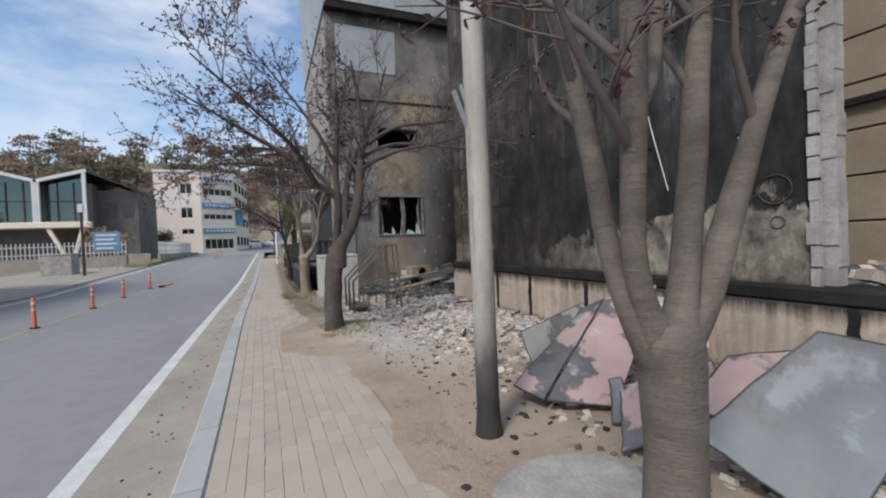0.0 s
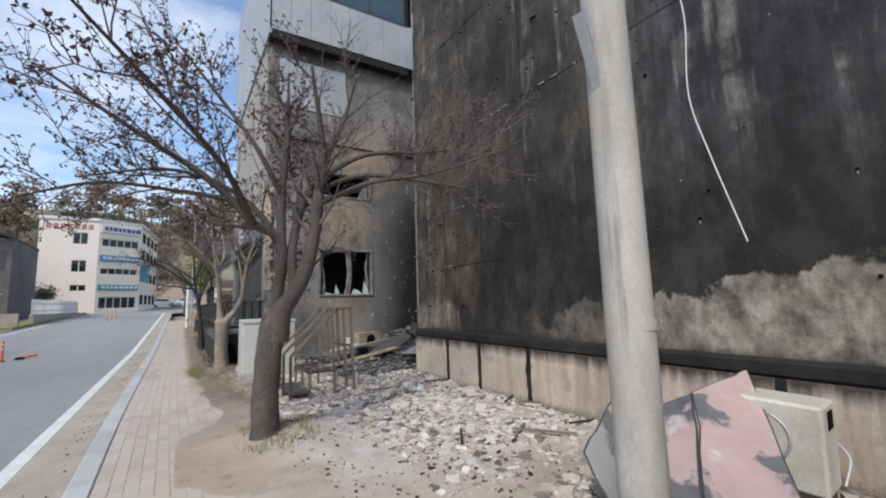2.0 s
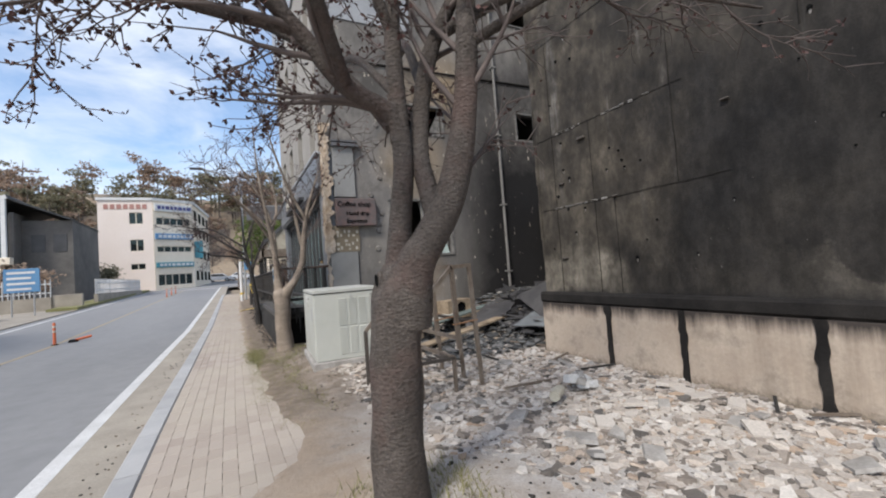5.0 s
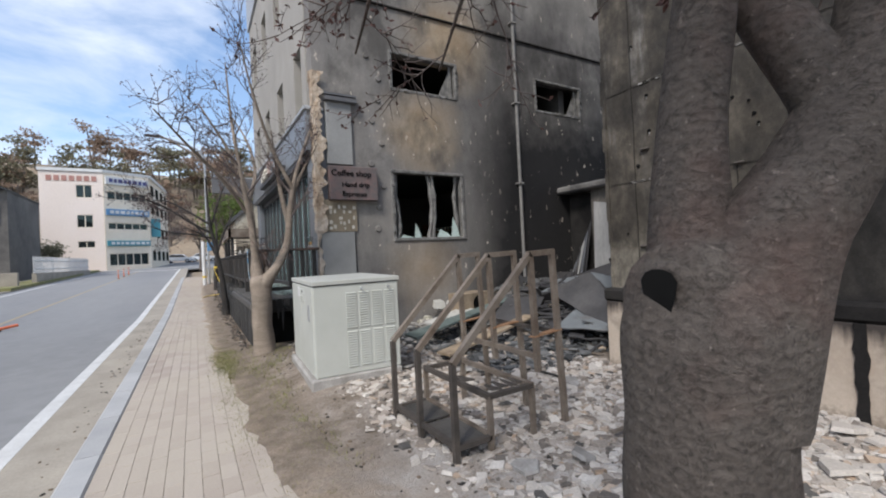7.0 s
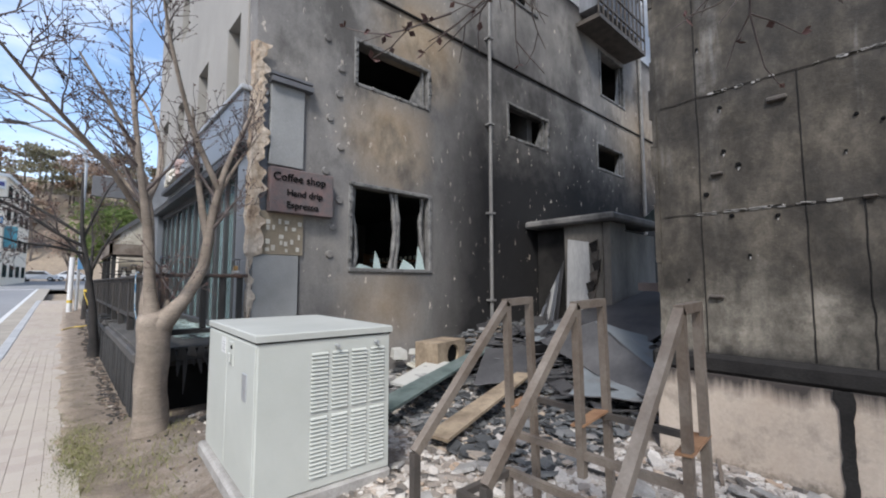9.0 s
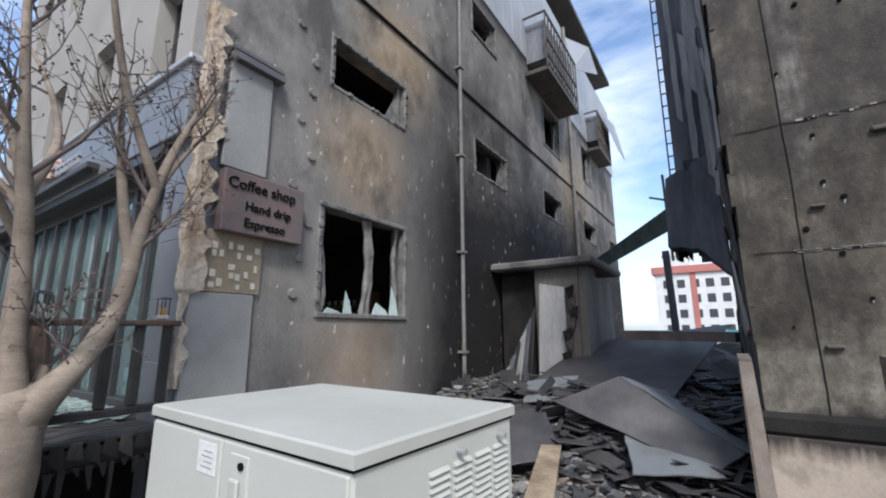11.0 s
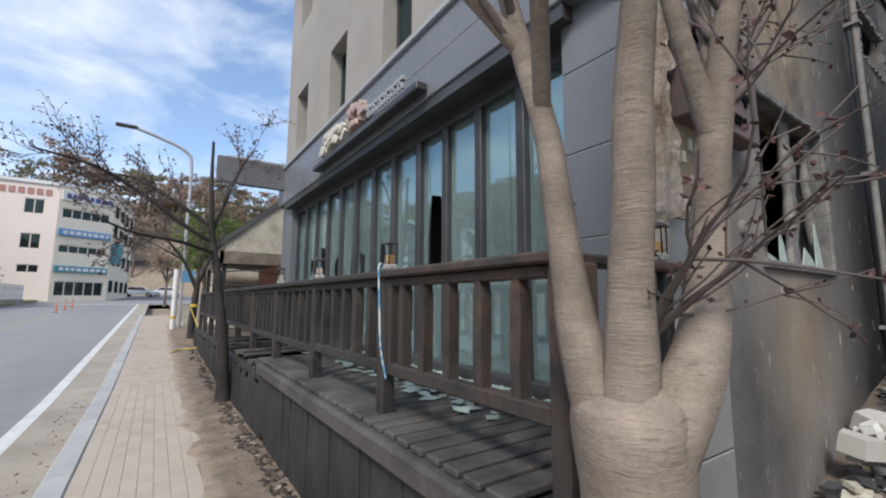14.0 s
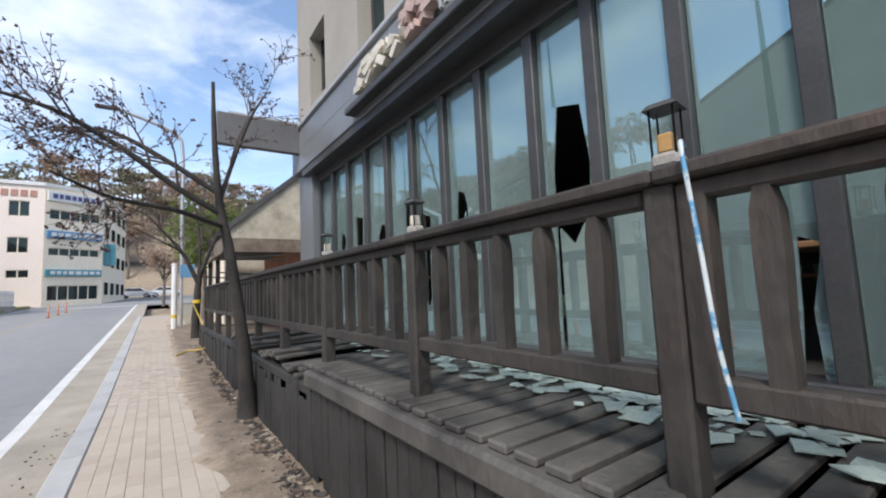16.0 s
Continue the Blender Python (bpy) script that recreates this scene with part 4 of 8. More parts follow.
w.tube([(BW + 0.03, 2.52 + 0.15 * math.cos(a), 1.87 + 0.14 * math.sin(a)) for a in [i * math.pi / 9 for i in range(19)]], 0.006, 6)
w.tube([(BW + 0.03, 2.5 + 0.06 * math.cos(a), 1.55 + 0.06 * math.sin(a)) for a in [i * math.pi / 6 for i in range(13)]], 0.006, 6)
part("patched_duct_hole", w, "char_grey", big)
w = Shape()
for yy, zz, s in ((9.1, 3.1, 0.1), (9.55, 2.55, 0.07), (8.6, 2.2, 0.06), (7.2, 2.9, 0.06), (9.6, 1.45, 0.08), (4.4, 5.4, 0.08), (6.2, 5.9, 0.09)):
    w.box(BW + 0.0, BW + 0.05, yy - s * 0.8, yy + s * 0.6, zz - s * 0.2, zz + s * 0.2, 0.01)
part("bracket_stub", w, "rust_dark", big)
# burnt rear with hanging sheets
w = Shape()
w.box(10.2, 10.4, 10.0, 10.78, 4.9, 12.4)
w.box(8.3, 10.4, 10.0, 10.2, 4.4, 12.4)
part("hanging_wall", w, "smoked_clad", big, "blackened cladding hanging from the rear")
w = Shape()
for k in range(24):
    w.bar((10.15, 10.78, 5.0 + k * 0.3), (10.15, 10.88, 5.0 + k * 0.3), 0.025)
w.bar((10.15, 10.88, 4.8), (10.15, 10.88, 12.3), 0.03)
part("lath", w, "rust_dark", big)
w = Shape()
w.box(9.6, 10.3, 10.05, 10.6, 3.2, 4.95)
edge_low = [(9.6, 10.98 - 0.095 * k, 3.12 - 0.02 * k - (0.08 * max(0, k - 5)) + 0.09 * noise.noise(Vector((k * 1.7, 3, 1)))) for k in range(11)]
edge_top = [(9.6, 10.05 + 0.095 * k, 4.75 - 0.03 * k + 0.12 * noise.noise(Vector((k * 1.3, 8, 1)))) for k in range(10)]
w.slab(edge_low + edge_top, -0.6)
w.bar((10.0, 11.05, 0.3), (10.0, 11.12, 3.2), 0.13)
w.bar((10.1, 11.03, 4.9), (10.1, 11.0, 3.0), 0.05)
w.bar((9.8, 11.3, 4.35), (9.9, 10.8, 4.2), 0.035)
part("rear_frame", w, "smoked_clad", big, "blackened steel frame")
w = Shape()
w.slab([(9.5, 10.2, 3.9), (9.6, 10.35, 4.4), (12.5, 13.4, 3.4), (12.4, 13.3, 3.1)], 0.02)
part("hanging_gutter", w, "copper_tube", big, "bent sheet gutter hanging across the gap")

w = Shape()
for k in range(14):
    x0 = 8.3 + k * 0.15
    w.box(x0, x0 + 0.149, 9.78, 10.04, 0.0, 2.25 + 0.35 * noise.noise(Vector((k * 0.7, 2, 5))) - 0.03 * k)
part("broken_wall", w, "soot", big, "burnt broken wall below the hanging cladding")
for x0, y0, y1, z0, z1 in ((8.24, 10.07, 10.2, 4.0, 8.6), (8.2, 10.2, 10.29, 5.6, 11.5), (7.0, 10.08, 10.15, 3.3, 5.6), (10.12, 10.3, 10.42, 4.6, 8.0), (10.13, 10.52, 10.62, 6.0, 11.0)):
    a = [(x0, y0 + 0.03 * noise.noise(Vector((k * 0.8, y0 * 5, 2))), z0 + (z1 - z0) * k / 10) for k in range(11)]
    b = [(x0 - 0.02, y1 + 0.04 * noise.noise(Vector((k * 1.1, y1 * 5, 5))), z0 + 0.15 + (z1 - z0) * k / 10) for k in range(10, -1, -1)]
    part("hanging_board", Shape().slab(a + b, 0.02), "ash_strip", big)
for k in range(16):
    y0 = rng.uniform(10.05, 10.85)
    z0 = rng.uniform(2.75, 3.3)
    h = rng.uniform(0.5, 1.6)
    q = Shape().slab([(9.58, y0, z0), (9.57, y0 + rng.uniform(0.06, 0.2), z0 + rng.uniform(0, 0.2)), (9.55, y0 + rng.uniform(0.05, 0.18), z0 + h), (9.57, y0 - 0.03, z0 + h * 0.9)], 0.015)
    part("torn_strip", q, ("sheet_dark", "soot", "rust_dark", "pillar")[k % 4], big)

# --- coffee shop building ---
CX, CY = 2.05, 14.25
cafe = thing("cafe_building", "smoke-stained rendered building with a ground-floor coffee shop", "building", kind="structure")
WIN = [  # x0, x1, z0, z1 on the flank
    (3.56, 5.2, 1.78, 3.14), (3.62, 5.18, 4.8, 5.54), (7.5, 9.1, 4.86, 5.63), (11.6, 13.3, 4.9, 5.66), (15.8, 17.7, 4.95, 5.68), (20.2, 21.4, 4.95, 5.68),
    (7.5, 8.7, 8.2, 9.0), (11.9, 13.5, 7.2, 8.6), (16.3, 17.6, 7.4, 8.9), (2.6, 4.3, 7.3, 8.9), (6.9, 7.3, 8.2, 8.9),
]
w = Shape().wall("y", CY, 0.28, 2.75, 22.0, -0.1, 9.4, WIN[:9])
part("flank_wall", w, "cafewall", cafe, "smoke-stained render with scorched patches")
UP = [(20.85, 21.6, 4.5, 5.7), (18.85, 19.6, 4.45, 5.65), (16.85, 17.6, 4.45, 5.65), (14.95, 15.6, 4.45, 5.65), (20.85, 21.6, 7.2, 8.4), (18.85, 19.6, 7.2, 8.4), (16.85, 17.6, 7.2, 8.4), (14.95, 15.6, 7.2, 8.4)]
w = Shape().wall("x", CX, 0.3, CY + 0.35, 22.3, 4.3, 9.4, UP)
part("front_wall", w, "stucco", cafe, "beige-grey stucco upper front")
w = Shape().box(21.7, 22.0, CY + 0.28, 22.3, -0.1, 9.4).box(CX + 0.12, 22.0, 22.0, 22.29, -0.1, 9.4)
part("rear_wall", w, "stucco", cafe)
part("corner_wall", Shape().box(CX + 0.02, 2.75, CY, CY + 0.35, 4.2, 9.4), "cafewall", cafe, "smoke-stained corner")
w = Shape().box(CX + 0.1, 2.75, CY + 0.03, CY + 0.35, -0.1, 4.2)
part("corner_core", w, "cafewall", cafe)
# interior floors keep the burnt rooms closed
w = Shape().box(2.4, 21.7, CY + 0.28, 22.0, 0.55, 0.8)
part("floor", w, "interior", cafe, "dark littered floor")
w = Shape().box(2.3, 21.7, CY + 0.28, 22.0, 3.75, 4.0).box(2.3, 21.7, CY + 0.28, 22.0, 6.4, 6.6).box(2.3, 21.7, CY + 0.28, 22.0, 9.2, 9.4)
part("ceiling_slab", w, "interior", cafe)
w = Shape().box(8.6, 8.8, CY + 0.28, 22.0, 0.8, 9.2)
w.box(8.8, 21.7, 18.4, 18.6, 4.0, 9.2).box(2.9, 8.6, 18.0, 18.2, 4.0, 9.2)
part("inner_wall", w, "interior", cafe)
# upper clad storey, oversailing the flank
w = Shape()
for k in range(34):
    x0 = CX - 0.05 + k * 0.6
    if x0 < 6.4:
        w.box(x0, x0 + 0.585, CY - 0.3, CY - 0.24, 9.55, 11.1, 0.006).box(x0, x0 + 0.585, CY - 0.3, CY - 0.24, 12.4, 14.5, 0.006)
    else:
        w.box(x0, x0 + 0.585, CY - 0.02, CY + 0.04, 9.4, 13.0, 0.006)
part("cladding", w, "clad", cafe, "grey-white metal cladding")
w = Shape().box(CX, 6.55, CY - 0.24, CY + 0.2, 9.5, 14.5).box(6.55, 22.0, CY + 0.04, CY + 0.3, 9.4, 13.0)
part("clad_core", w, "soot", cafe)
part("soffit", Shape().box(CX - 0.04, 6.5, CY - 0.28, CY + 0.1, 9.3, 9.5), "soot", cafe, "blackened soffit")
part("upper_glazing", Shape().box(2.7, 6.4, CY - 0.29, CY - 0.25, 11.1, 12.4), "window_glass", cafe)
w = Shape()
for xx in (2.7, 3.9, 5.1, 6.35):
    w.box(xx - 0.03, xx + 0.03, CY - 0.31, CY - 0.24, 11.1, 12.4)
w.box(2.0, 6.5, CY - 0.31, CY - 0.24, 11.06, 11.12).box(2.0, 6.5, CY - 0.31, CY - 0.24, 12.38, 12.44)
part("glazing_bar", w, "frame", cafe)
part("front_clad", Shape().box(CX - 0.06, CX, CY - 0.3, 22.3, 9.4, 14.5), "clad", cafe, "pale metal cladding")
part("roof", Shape().box(CX - 0.05, 22.1, CY - 0.3, 22.35, 14.4, 14.6), "roof", cafe)
part("flank_window_band", Shape().box(2.35, 4.4, CY - 0.025, CY + 0.02, 7.4, 8.9), "clad", cafe, "pale panel of an upper window")
# floor line, pipes
w = Shape().tube([(2.7 + i * 0.65, CY - 0.02, 6.42 + 0.012 * i * 0.65) for i in range(30)], 0.028, 6)
part("floor_line", w, "soot", cafe)
w = Shape().tube([(6.8, CY - 0.09, 0.3), (6.8, CY - 0.09, 9.4)], 0.038, 10)
for zz in (1.2, 3.0, 4.9, 6.8, 8.6):
    w.box(6.73, 6.87, CY - 0.15, CY, zz, zz + 0.04)
part("downpipe", w, "pipe", cafe, "grey downpipe")
w = Shape().tube([(14.6, CY - 0.09, 0.3), (14.6, CY - 0.09, 13.0)], 0.06, 8)
part("downpipe", w, "pipe", cafe)
# burnt bay boxes on the flank
def bay(x0, x1, z0, z1, y0):
    s = Shape()
    s.box(x0, x1, y0, CY, z0, z0 + 0.12)
    for k in range(12):
        xx = x0 + (x1 - x0) * k / 11
        s.bar((xx, y0 + 0.02, z0 + 0.1), (xx, y0 + 0.02, z1), 0.035)
    for zz in (z0 + 0.5, z0 + 1.0, z1):
        s.bar((x0, y0 + 0.02, zz), (x1, y0 + 0.02, zz), 0.05)
    s.bar((x0, y0, z1), (x0, CY, z1), 0.05)
    part("balcony", s, "rust_dark", cafe, "blackened balcony rack")
    t = Shape().box(x0 + 0.2, x1 - 0.1, y0 + 0.12, CY, z0 + 0.5, z1 - 0.1)
    part("balcony_panel", t, "smoked_clad", cafe, "smoke-blackened balcony panel")


bay(10.6, 13.6, 8.75, 10.6, 13.55)
bay(17.2, 19.4, 8.9, 10.6, 13.7)
s = Shape()
s.slab([(17.5, 13.6, 10.6), (19.6, 13.5, 10.9), (19.9, 13.2, 9.2), (19.2, 13.3, 9.4), (18.0, 13.5, 10.2)], 0.02)
s.slab([(13.8, 13.7, 10.6), (15.9, 13.3, 11.4), (15.2, 13.4, 12.2), (13.9, 13.9, 12.0)], 0.02)
part("hanging_sheet", s, "clad", cafe, "torn pale sheet hanging loose")


def burnt_window(x0, x1, z0, z1, panes, parent):
    """A wrecked window: warped frame, leftover shards."""
    fr = Shape()
    t = 0.035
    y = CY - 0.02
    for a, b, c, d in ((x0 - t, x1 + t, z0 - t, z0 + 0.03), (x0 - t, x1 + t, z1 - 0.03, z1 + t), (x0 - t, x0 + 0.04, z0, z1), (x1 - 0.04, x1 + t, z0, z1)):
        fr.box(a, b, y + rng.uniform(-0.015, 0.015), y + 0.12, c, d, 0.012)
    for k in range(46):
        u = rng.random()
        side = k % 4
        px, pz = (x0 + (x1 - x0) * u, (z0, z1)[side]) if side < 2 else ((x0, x1)[side - 2], z0 + (z1 - z0) * u)
        g_ = rng.uniform(0.012, 0.035)
        fr.box(px - g_, px + g_, y - 0.012, y + 0.06, pz - g_, pz + g_, 0.006)
    win = part("window", fr, "sash", parent, "blackened window with its panes gone")
    if panes:
        sash = Shape()
        mid = (x0 + x1) / 2 + 0.05
        sash.add([], [])
        for base, lean in ((mid - 0.06, 0.1), (mid + 0.04, 0.06)):
            pts = [(base + lean * math.sin(k * 0.5), y + 0.1, z0 + 0.03 + (z1 - z0 - 0.06) * k / 6) for k in range(7)]
            sash.tube(pts, [0.05, 0.035, 0.055, 0.04, 0.06, 0.035, 0.045], 6)
        pts = [(x0 + 0.12 + 0.04 * math.sin(k), y + 0.12, z0 + 0.03 + (z1 - z0 - 0.06) * k / 6) for k in range(7)]
        sash.tube(pts, [0.04, 0.055, 0.03, 0.045, 0.035, 0.055, 0.035], 6)
        pts = [(x1 - 0.13 + 0.03 * math.sin(k * 1.3), y + 0.12, z0 + 0.03 + (z1 - z0 - 0.06) * k / 6) for k in range(7)]
        sash.tube(pts, [0.055, 0.035, 0.06, 0.035, 0.05, 0.03, 0.055], 6)
        part("sash", sash, "sash", win, "melted grey sash")
        g = Shape()
        for a, b, h in ((x0 + 0.45, x0 + 0.62, 0.32), (x0 + 0.1, x0 + 0.5, 0.1), (mid + 0.1, mid + 0.5, 0.2), (x1 - 0.3, x1 - 0.08, 0.45)):
            g.slab([(a, y + 0.06, z0), (b, y + 0.06, z0), (b - (b - a) * 0.3, y + 0.06, z0 + h * 0.55), (a + (b - a) * 0.25, y + 0.06, z0 + h)], 0.008)
        part("glass_shard", g, "shard", win, "jagged glass left in the frame")
    else:
        s = Shape()
        s.bar((x1 - 0.1, y + 0.1, z0), (x1 - 0.12, y + 0.1, z1), 0.05)
        s.slab([(x1 - 0.42, y + 0.14, z0 + 0.02), (x1 - 0.1, y + 0.12, z0 + 0.02), (x1 - 0.12, y + 0.12, z1 - 0.12), (x1 - 0.2, y + 0.13, z1 - 0.3)], 0.02)
        part("sash", s, "sash", win, "melted sash leaning in the opening")
    return win


for i, h in enumerate(WIN[:9]):
    burnt_window(*h, i == 0, cafe)

# shop front: recessed glazing under a tiled fascia
GX = 2.2
FY0, FY1 = 14.8, 21.6
part("fascia", Shape().box(CX - 0.12, GX + 0.3, CY + 0.02, 22.3, 3.44, 4.16, 0.01), "tile", cafe, "charcoal tiled fascia")
w = Shape()
for yy in (15.2, 16.3, 17.4, 18.5, 19.6, 20.7, 21.8):
    w.box(CX - 0.124, CX - 0.11, yy, yy + 0.008, 3.46, 4.16)
w.box(CX - 0.124, CX - 0.11, CY + 0.02, 22.3, 3.8, 3.808)
part("tile_joint", w, "pale_tile", cafe)
w = Shape().box(CX - 0.16, CX + 0.2, CY - 0.02, 22.34, 4.16, 4.23, 0.012)
part("cornice", w, "clad", cafe, "pale metal drip edge")
part("soffit_front", Shape().box(CX - 0.1, GX + 0.2, FY0 - 0.1, FY1 + 0.2, 3.33, 3.44), "frame", cafe, "dark soffit over the shop front")
part("side_pier", Shape().box(CX, GX + 0.3, FY1, 22.3, -0.1, 3.44, 0.01), "tile", cafe, "charcoal tiled pier")
w = Shape()
for z0, z1 in ((-0.1, 0.775), (0.78, 1.33), (1.335, 1.88), (1.885, 2.435), (2.44, 2.99), (2.995, 3.45)):
    w.box(CX, GX + 0.3, CY + 0.02, FY0, z0, z1 - 0.005, 0.004)
part("tiled_pier", w, "tile", cafe, "charcoal tiled pier at the corner")
part("tile_joint", Shape().box(CX + 0.006, GX + 0.28, CY + 0.03, FY0 - 0.01, 0, 3.4), "pale_tile", cafe)
# exposed foam and panels at the corner
s = Shape()
NZ, NA = 90, 9
v = []
for k in range(NZ):
    z = 1.12 + k * 0.042
    for q in range(NA):
        a = q / (NA - 1)
        jag = (0.055 if z > 1.95 else 0.03) + 0.06 * noise.noise(Vector((a * 2, z * 2.1, 3.0))) + 0.05 * noise.noise(Vector((5, z * 9, 1)))
        out = (0.04 if z > 1.95 else 0.012) + 0.04 * noise.noise(Vector((a * 3, z * 3.3, 7.0))) + 0.02 * noise.noise(Vector((a * 9, z * 14, 2)))
        if a < 0.5:
            v.append((CX - out, CY - 0.02 + jag * (1 - 2 * a) * 0.6, z))
        else:
            v.append((CX - out * 0.5 + (a - 0.5) * 2 * jag * (1.7 if z < 1.95 else 2.9), CY - 0.07 - out * 0.6, z))
s.add(v, [(k * NA + q, k * NA + q + 1, (k + 1) * NA + q + 1, (k + 1) * NA + q) for k in range(NZ - 1) for q in range(NA - 1)])
part("insulation", s, "foam", cafe, "torn scorched foam at the corner")
s = Shape().box(CX + 0.05, 2.72, CY - 0.05, CY + 0.05, -0.1, 0.66, 0.006).box(CX + 0.05, 2.72, CY - 0.05, CY + 0.05, 0.67, 1.95, 0.006)
part("corner_panel", s, "pale_tile", cafe, "pale grey panel")
s = Shape()
s.box(CX + 0.1, 2.78, CY - 0.04, CY + 0.03, 1.96, 2.55)
part("adhesive_bed", s, "beige_panel", cafe, "patchy adhesive where panels fell")
s = Shape()
for k in range(35):
    if rng.random() < 0.35:
        continue
    a, b = CX + 0.13 + 0.085 * (k % 7) + rng.uniform(-0.015, 0.015), 2.0 + 0.095 * (k // 7) + rng.uniform(-0.015, 0.015)
    s.box(a, a + rng.uniform(0.03, 0.065), CY - 0.05, CY - 0.03, b, b + rng.uniform(0.04, 0.075))
part("adhesive_dab", s, "letter_pale", cafe)
s = Shape().box(CX + 0.22, 2.75, CY - 0.06, CY, 3.2, 4.35, 0.006)
part("corner_panel", s, "pale_tile", cafe, "smoked grey panel")
part("drip_edge", Shape().box(CX + 0.2, 2.85, CY - 0.14, CY, 4.35, 4.42).box(CX + 0.2, 2.85, CY - 0.11, CY, 4.46, 4.5), "fascia", cafe)
s = Shape()
for k in range(9):
    a = rng.uniform(3.05, 3.4)
    b = 2.0 + k * 0.42
    s.tube([(a, CY + 0.01, b), (a, CY - 0.03, b)], [0.07, 0.05], 8)
part("plaster_boss", s, "cafewall", cafe)

MULL = [14.85, 15.33, 15.85, 16.37, 16.88, 17.47, 18.03, 18.62, 19.2, 19.8, 20.4, 21.0, 21.6]
front = thing("shop_front", "teal reflective shop glazing with dark frames and broken panes", "glazing", kind="structure")
s = Shape()
for yy in MULL:
    wd = 0.045
    part("mullion", Shape().box(GX - 0.03, GX + 0.12, yy - wd, yy + wd, 0.86, 3.32, 0.006), "frame", front)
part("sill", Shape().box(GX - 0.06, GX + 0.14, FY0, FY1, 0.8, 0.93, 0.01), "frame", front)
part("head", Shape().box(GX - 0.05, GX + 0.14, FY0, FY1, 3.21, 3.34, 0.01), "frame", front)
HOLES = {3: (0.2, 0.75, 1.75, 2.55), 5: (0.55, 0.85, 2.0, 2.22), 6: (0.55, 0.9, 1.3, 2.1), 7: (0.1, 0.4, 1.4, 2.35), 8: (0.2, 0.5, 1.9, 2.15), 9: (0.3, 0.8, 1.2, 2.35), 10: (0.4, 0.7, 2.0, 2.2), 1: (0.0, 0.3, 0.93, 1.5)}
for i, (a, b) in enumerate(zip(MULL, MULL[1:])):
    a, b = a + 0.05, b - 0.05
    s = Shape()

    def pane(c):
        s.slab([(GX + 0.04, p, q) for p, q in c], 0.012)

    if i in HOLES:
        u0, u1, h0, h1 = HOLES[i]
        p0, p1 = a + (b - a) * u0, a + (b - a) * u1
        j = lambda: rng.uniform(-0.05, 0.05)
        pane([(a, 0.93), (p0 + j(), 0.93), (p0 + j(), (h0 + h1) / 2), (p0, h1), (p0, 3.24), (a, 3.24)])
        pane([(p1 + j(), 0.93), (b, 0.93), (b, 3.24), (p1, 3.24), (p1 + j(), h1 + 0.04), (p1 + j(), (h0 + h1) / 2)])
        pane([(p0, h1), (p1, h1 + 0.06), (p1, 3.24), (p0, 3.24)])
        if h0 > 0.95:
            pane([(p0, 0.93), (p1, 0.93), (p1, h0), ((p0 + p1) / 2, h0 - 0.12), (p0, h0 + 0.05)])
    else:
        pane([(a, 0.93), (b, 0.93), (b, 3.24), (a, 3.24)])
    g = part("pane", s, "glass", front, "broken teal pane" if i in HOLES else "")
    g.visible_shadow = False
for i, h in enumerate(UP):
    s = Shape()
    y0, y1, z0, z1 = h
    t = part("upper_window", Shape().box(CX + 0.2, CX + 0.26, y0, y1, z0, z0 + 0.05).box(CX + 0.2, CX + 0.26, y0, y1, z1 - 0.05, z1).box(CX + 0.2, CX + 0.26, y0, y0 + 0.05, z0, z1).box(CX + 0.2, CX + 0.26, y1 - 0.05, y1, z0, z1), "frame", cafe)
    part("pane", Shape().box(CX + 0.225, CX + 0.235, y0 + 0.05, y1 - 0.05, z0 + 0.05, z1 - 0.05), "window_glass", t)

# --- neighbouring structures further along ---
gab = thing("gabled_house", "pale weathered rendered gable house with a dark roof edge", "house", kind="structure")
s = Shape()
s.slab([(2.15, 33, -0.1), (9.85, 33, -0.1), (9.85, 33, 3.95), (6.0, 33, 7.3), (2.15, 33, 3.95)], -0.3)
part("wall", s, "pale_render", gab, "stained pale render")
s = Shape().slab([(1.85, 32.6, 3.85), (6.0, 32.6, 7.5), (6.0, 42, 7.5), (1.85, 42, 3.85)], 0.18)
s.slab([(6.0, 32.6, 7.5), (10.1, 32.6, 3.85), (10.1, 42, 3.85), (6.0, 42, 7.5)], 0.18)
part("roof", s, "roof", gab)
part("side_wall", Shape().box(2.2, 2.4, 33.3, 42, -0.1, 3.85), "cream_wall", gab)
part("window", Shape().box(3.5, 4.0, 32.95, 33.02, 3.3, 3.9), "frame", gab)
shed = thing("burnt_canopy", "low burnt timber canopy with a sagging dark roof", "canopy", kind="structure")
part("roof", Shape().box(1.5, 6.2, 27.5, 32.4, 2.75, 2.95, 0.02), "roof", shed)
part("eaves", Shape().box(1.45, 1.55, 27.4, 32.4, 2.6, 2.98).box(1.45, 6.2, 27.4, 27.5, 2.6, 2.98), "rust", shed)
for yy in (27.7, 30.0, 32.2):
    part("post", Shape().box(1.55, 1.67, yy - 0.06, yy + 0.06, -0.1, 2.75), "char", shed)
part("rear_wall", Shape().box(3.5, 3.7, 27.6, 32.4, -0.1, 2.75), "brick_red", shed, "reddish rear wall")


# --- trees ---
def side_way(t, r):
    """A random direction across t."""
    v = Vector((r.uniform(-1, 1), r.uniform(-1, 1), r.uniform(-1, 1)))
    v -= t * v.dot(t)
    return v.normalized() if v.length > 1e-4 else Vector((1, 0, 0))


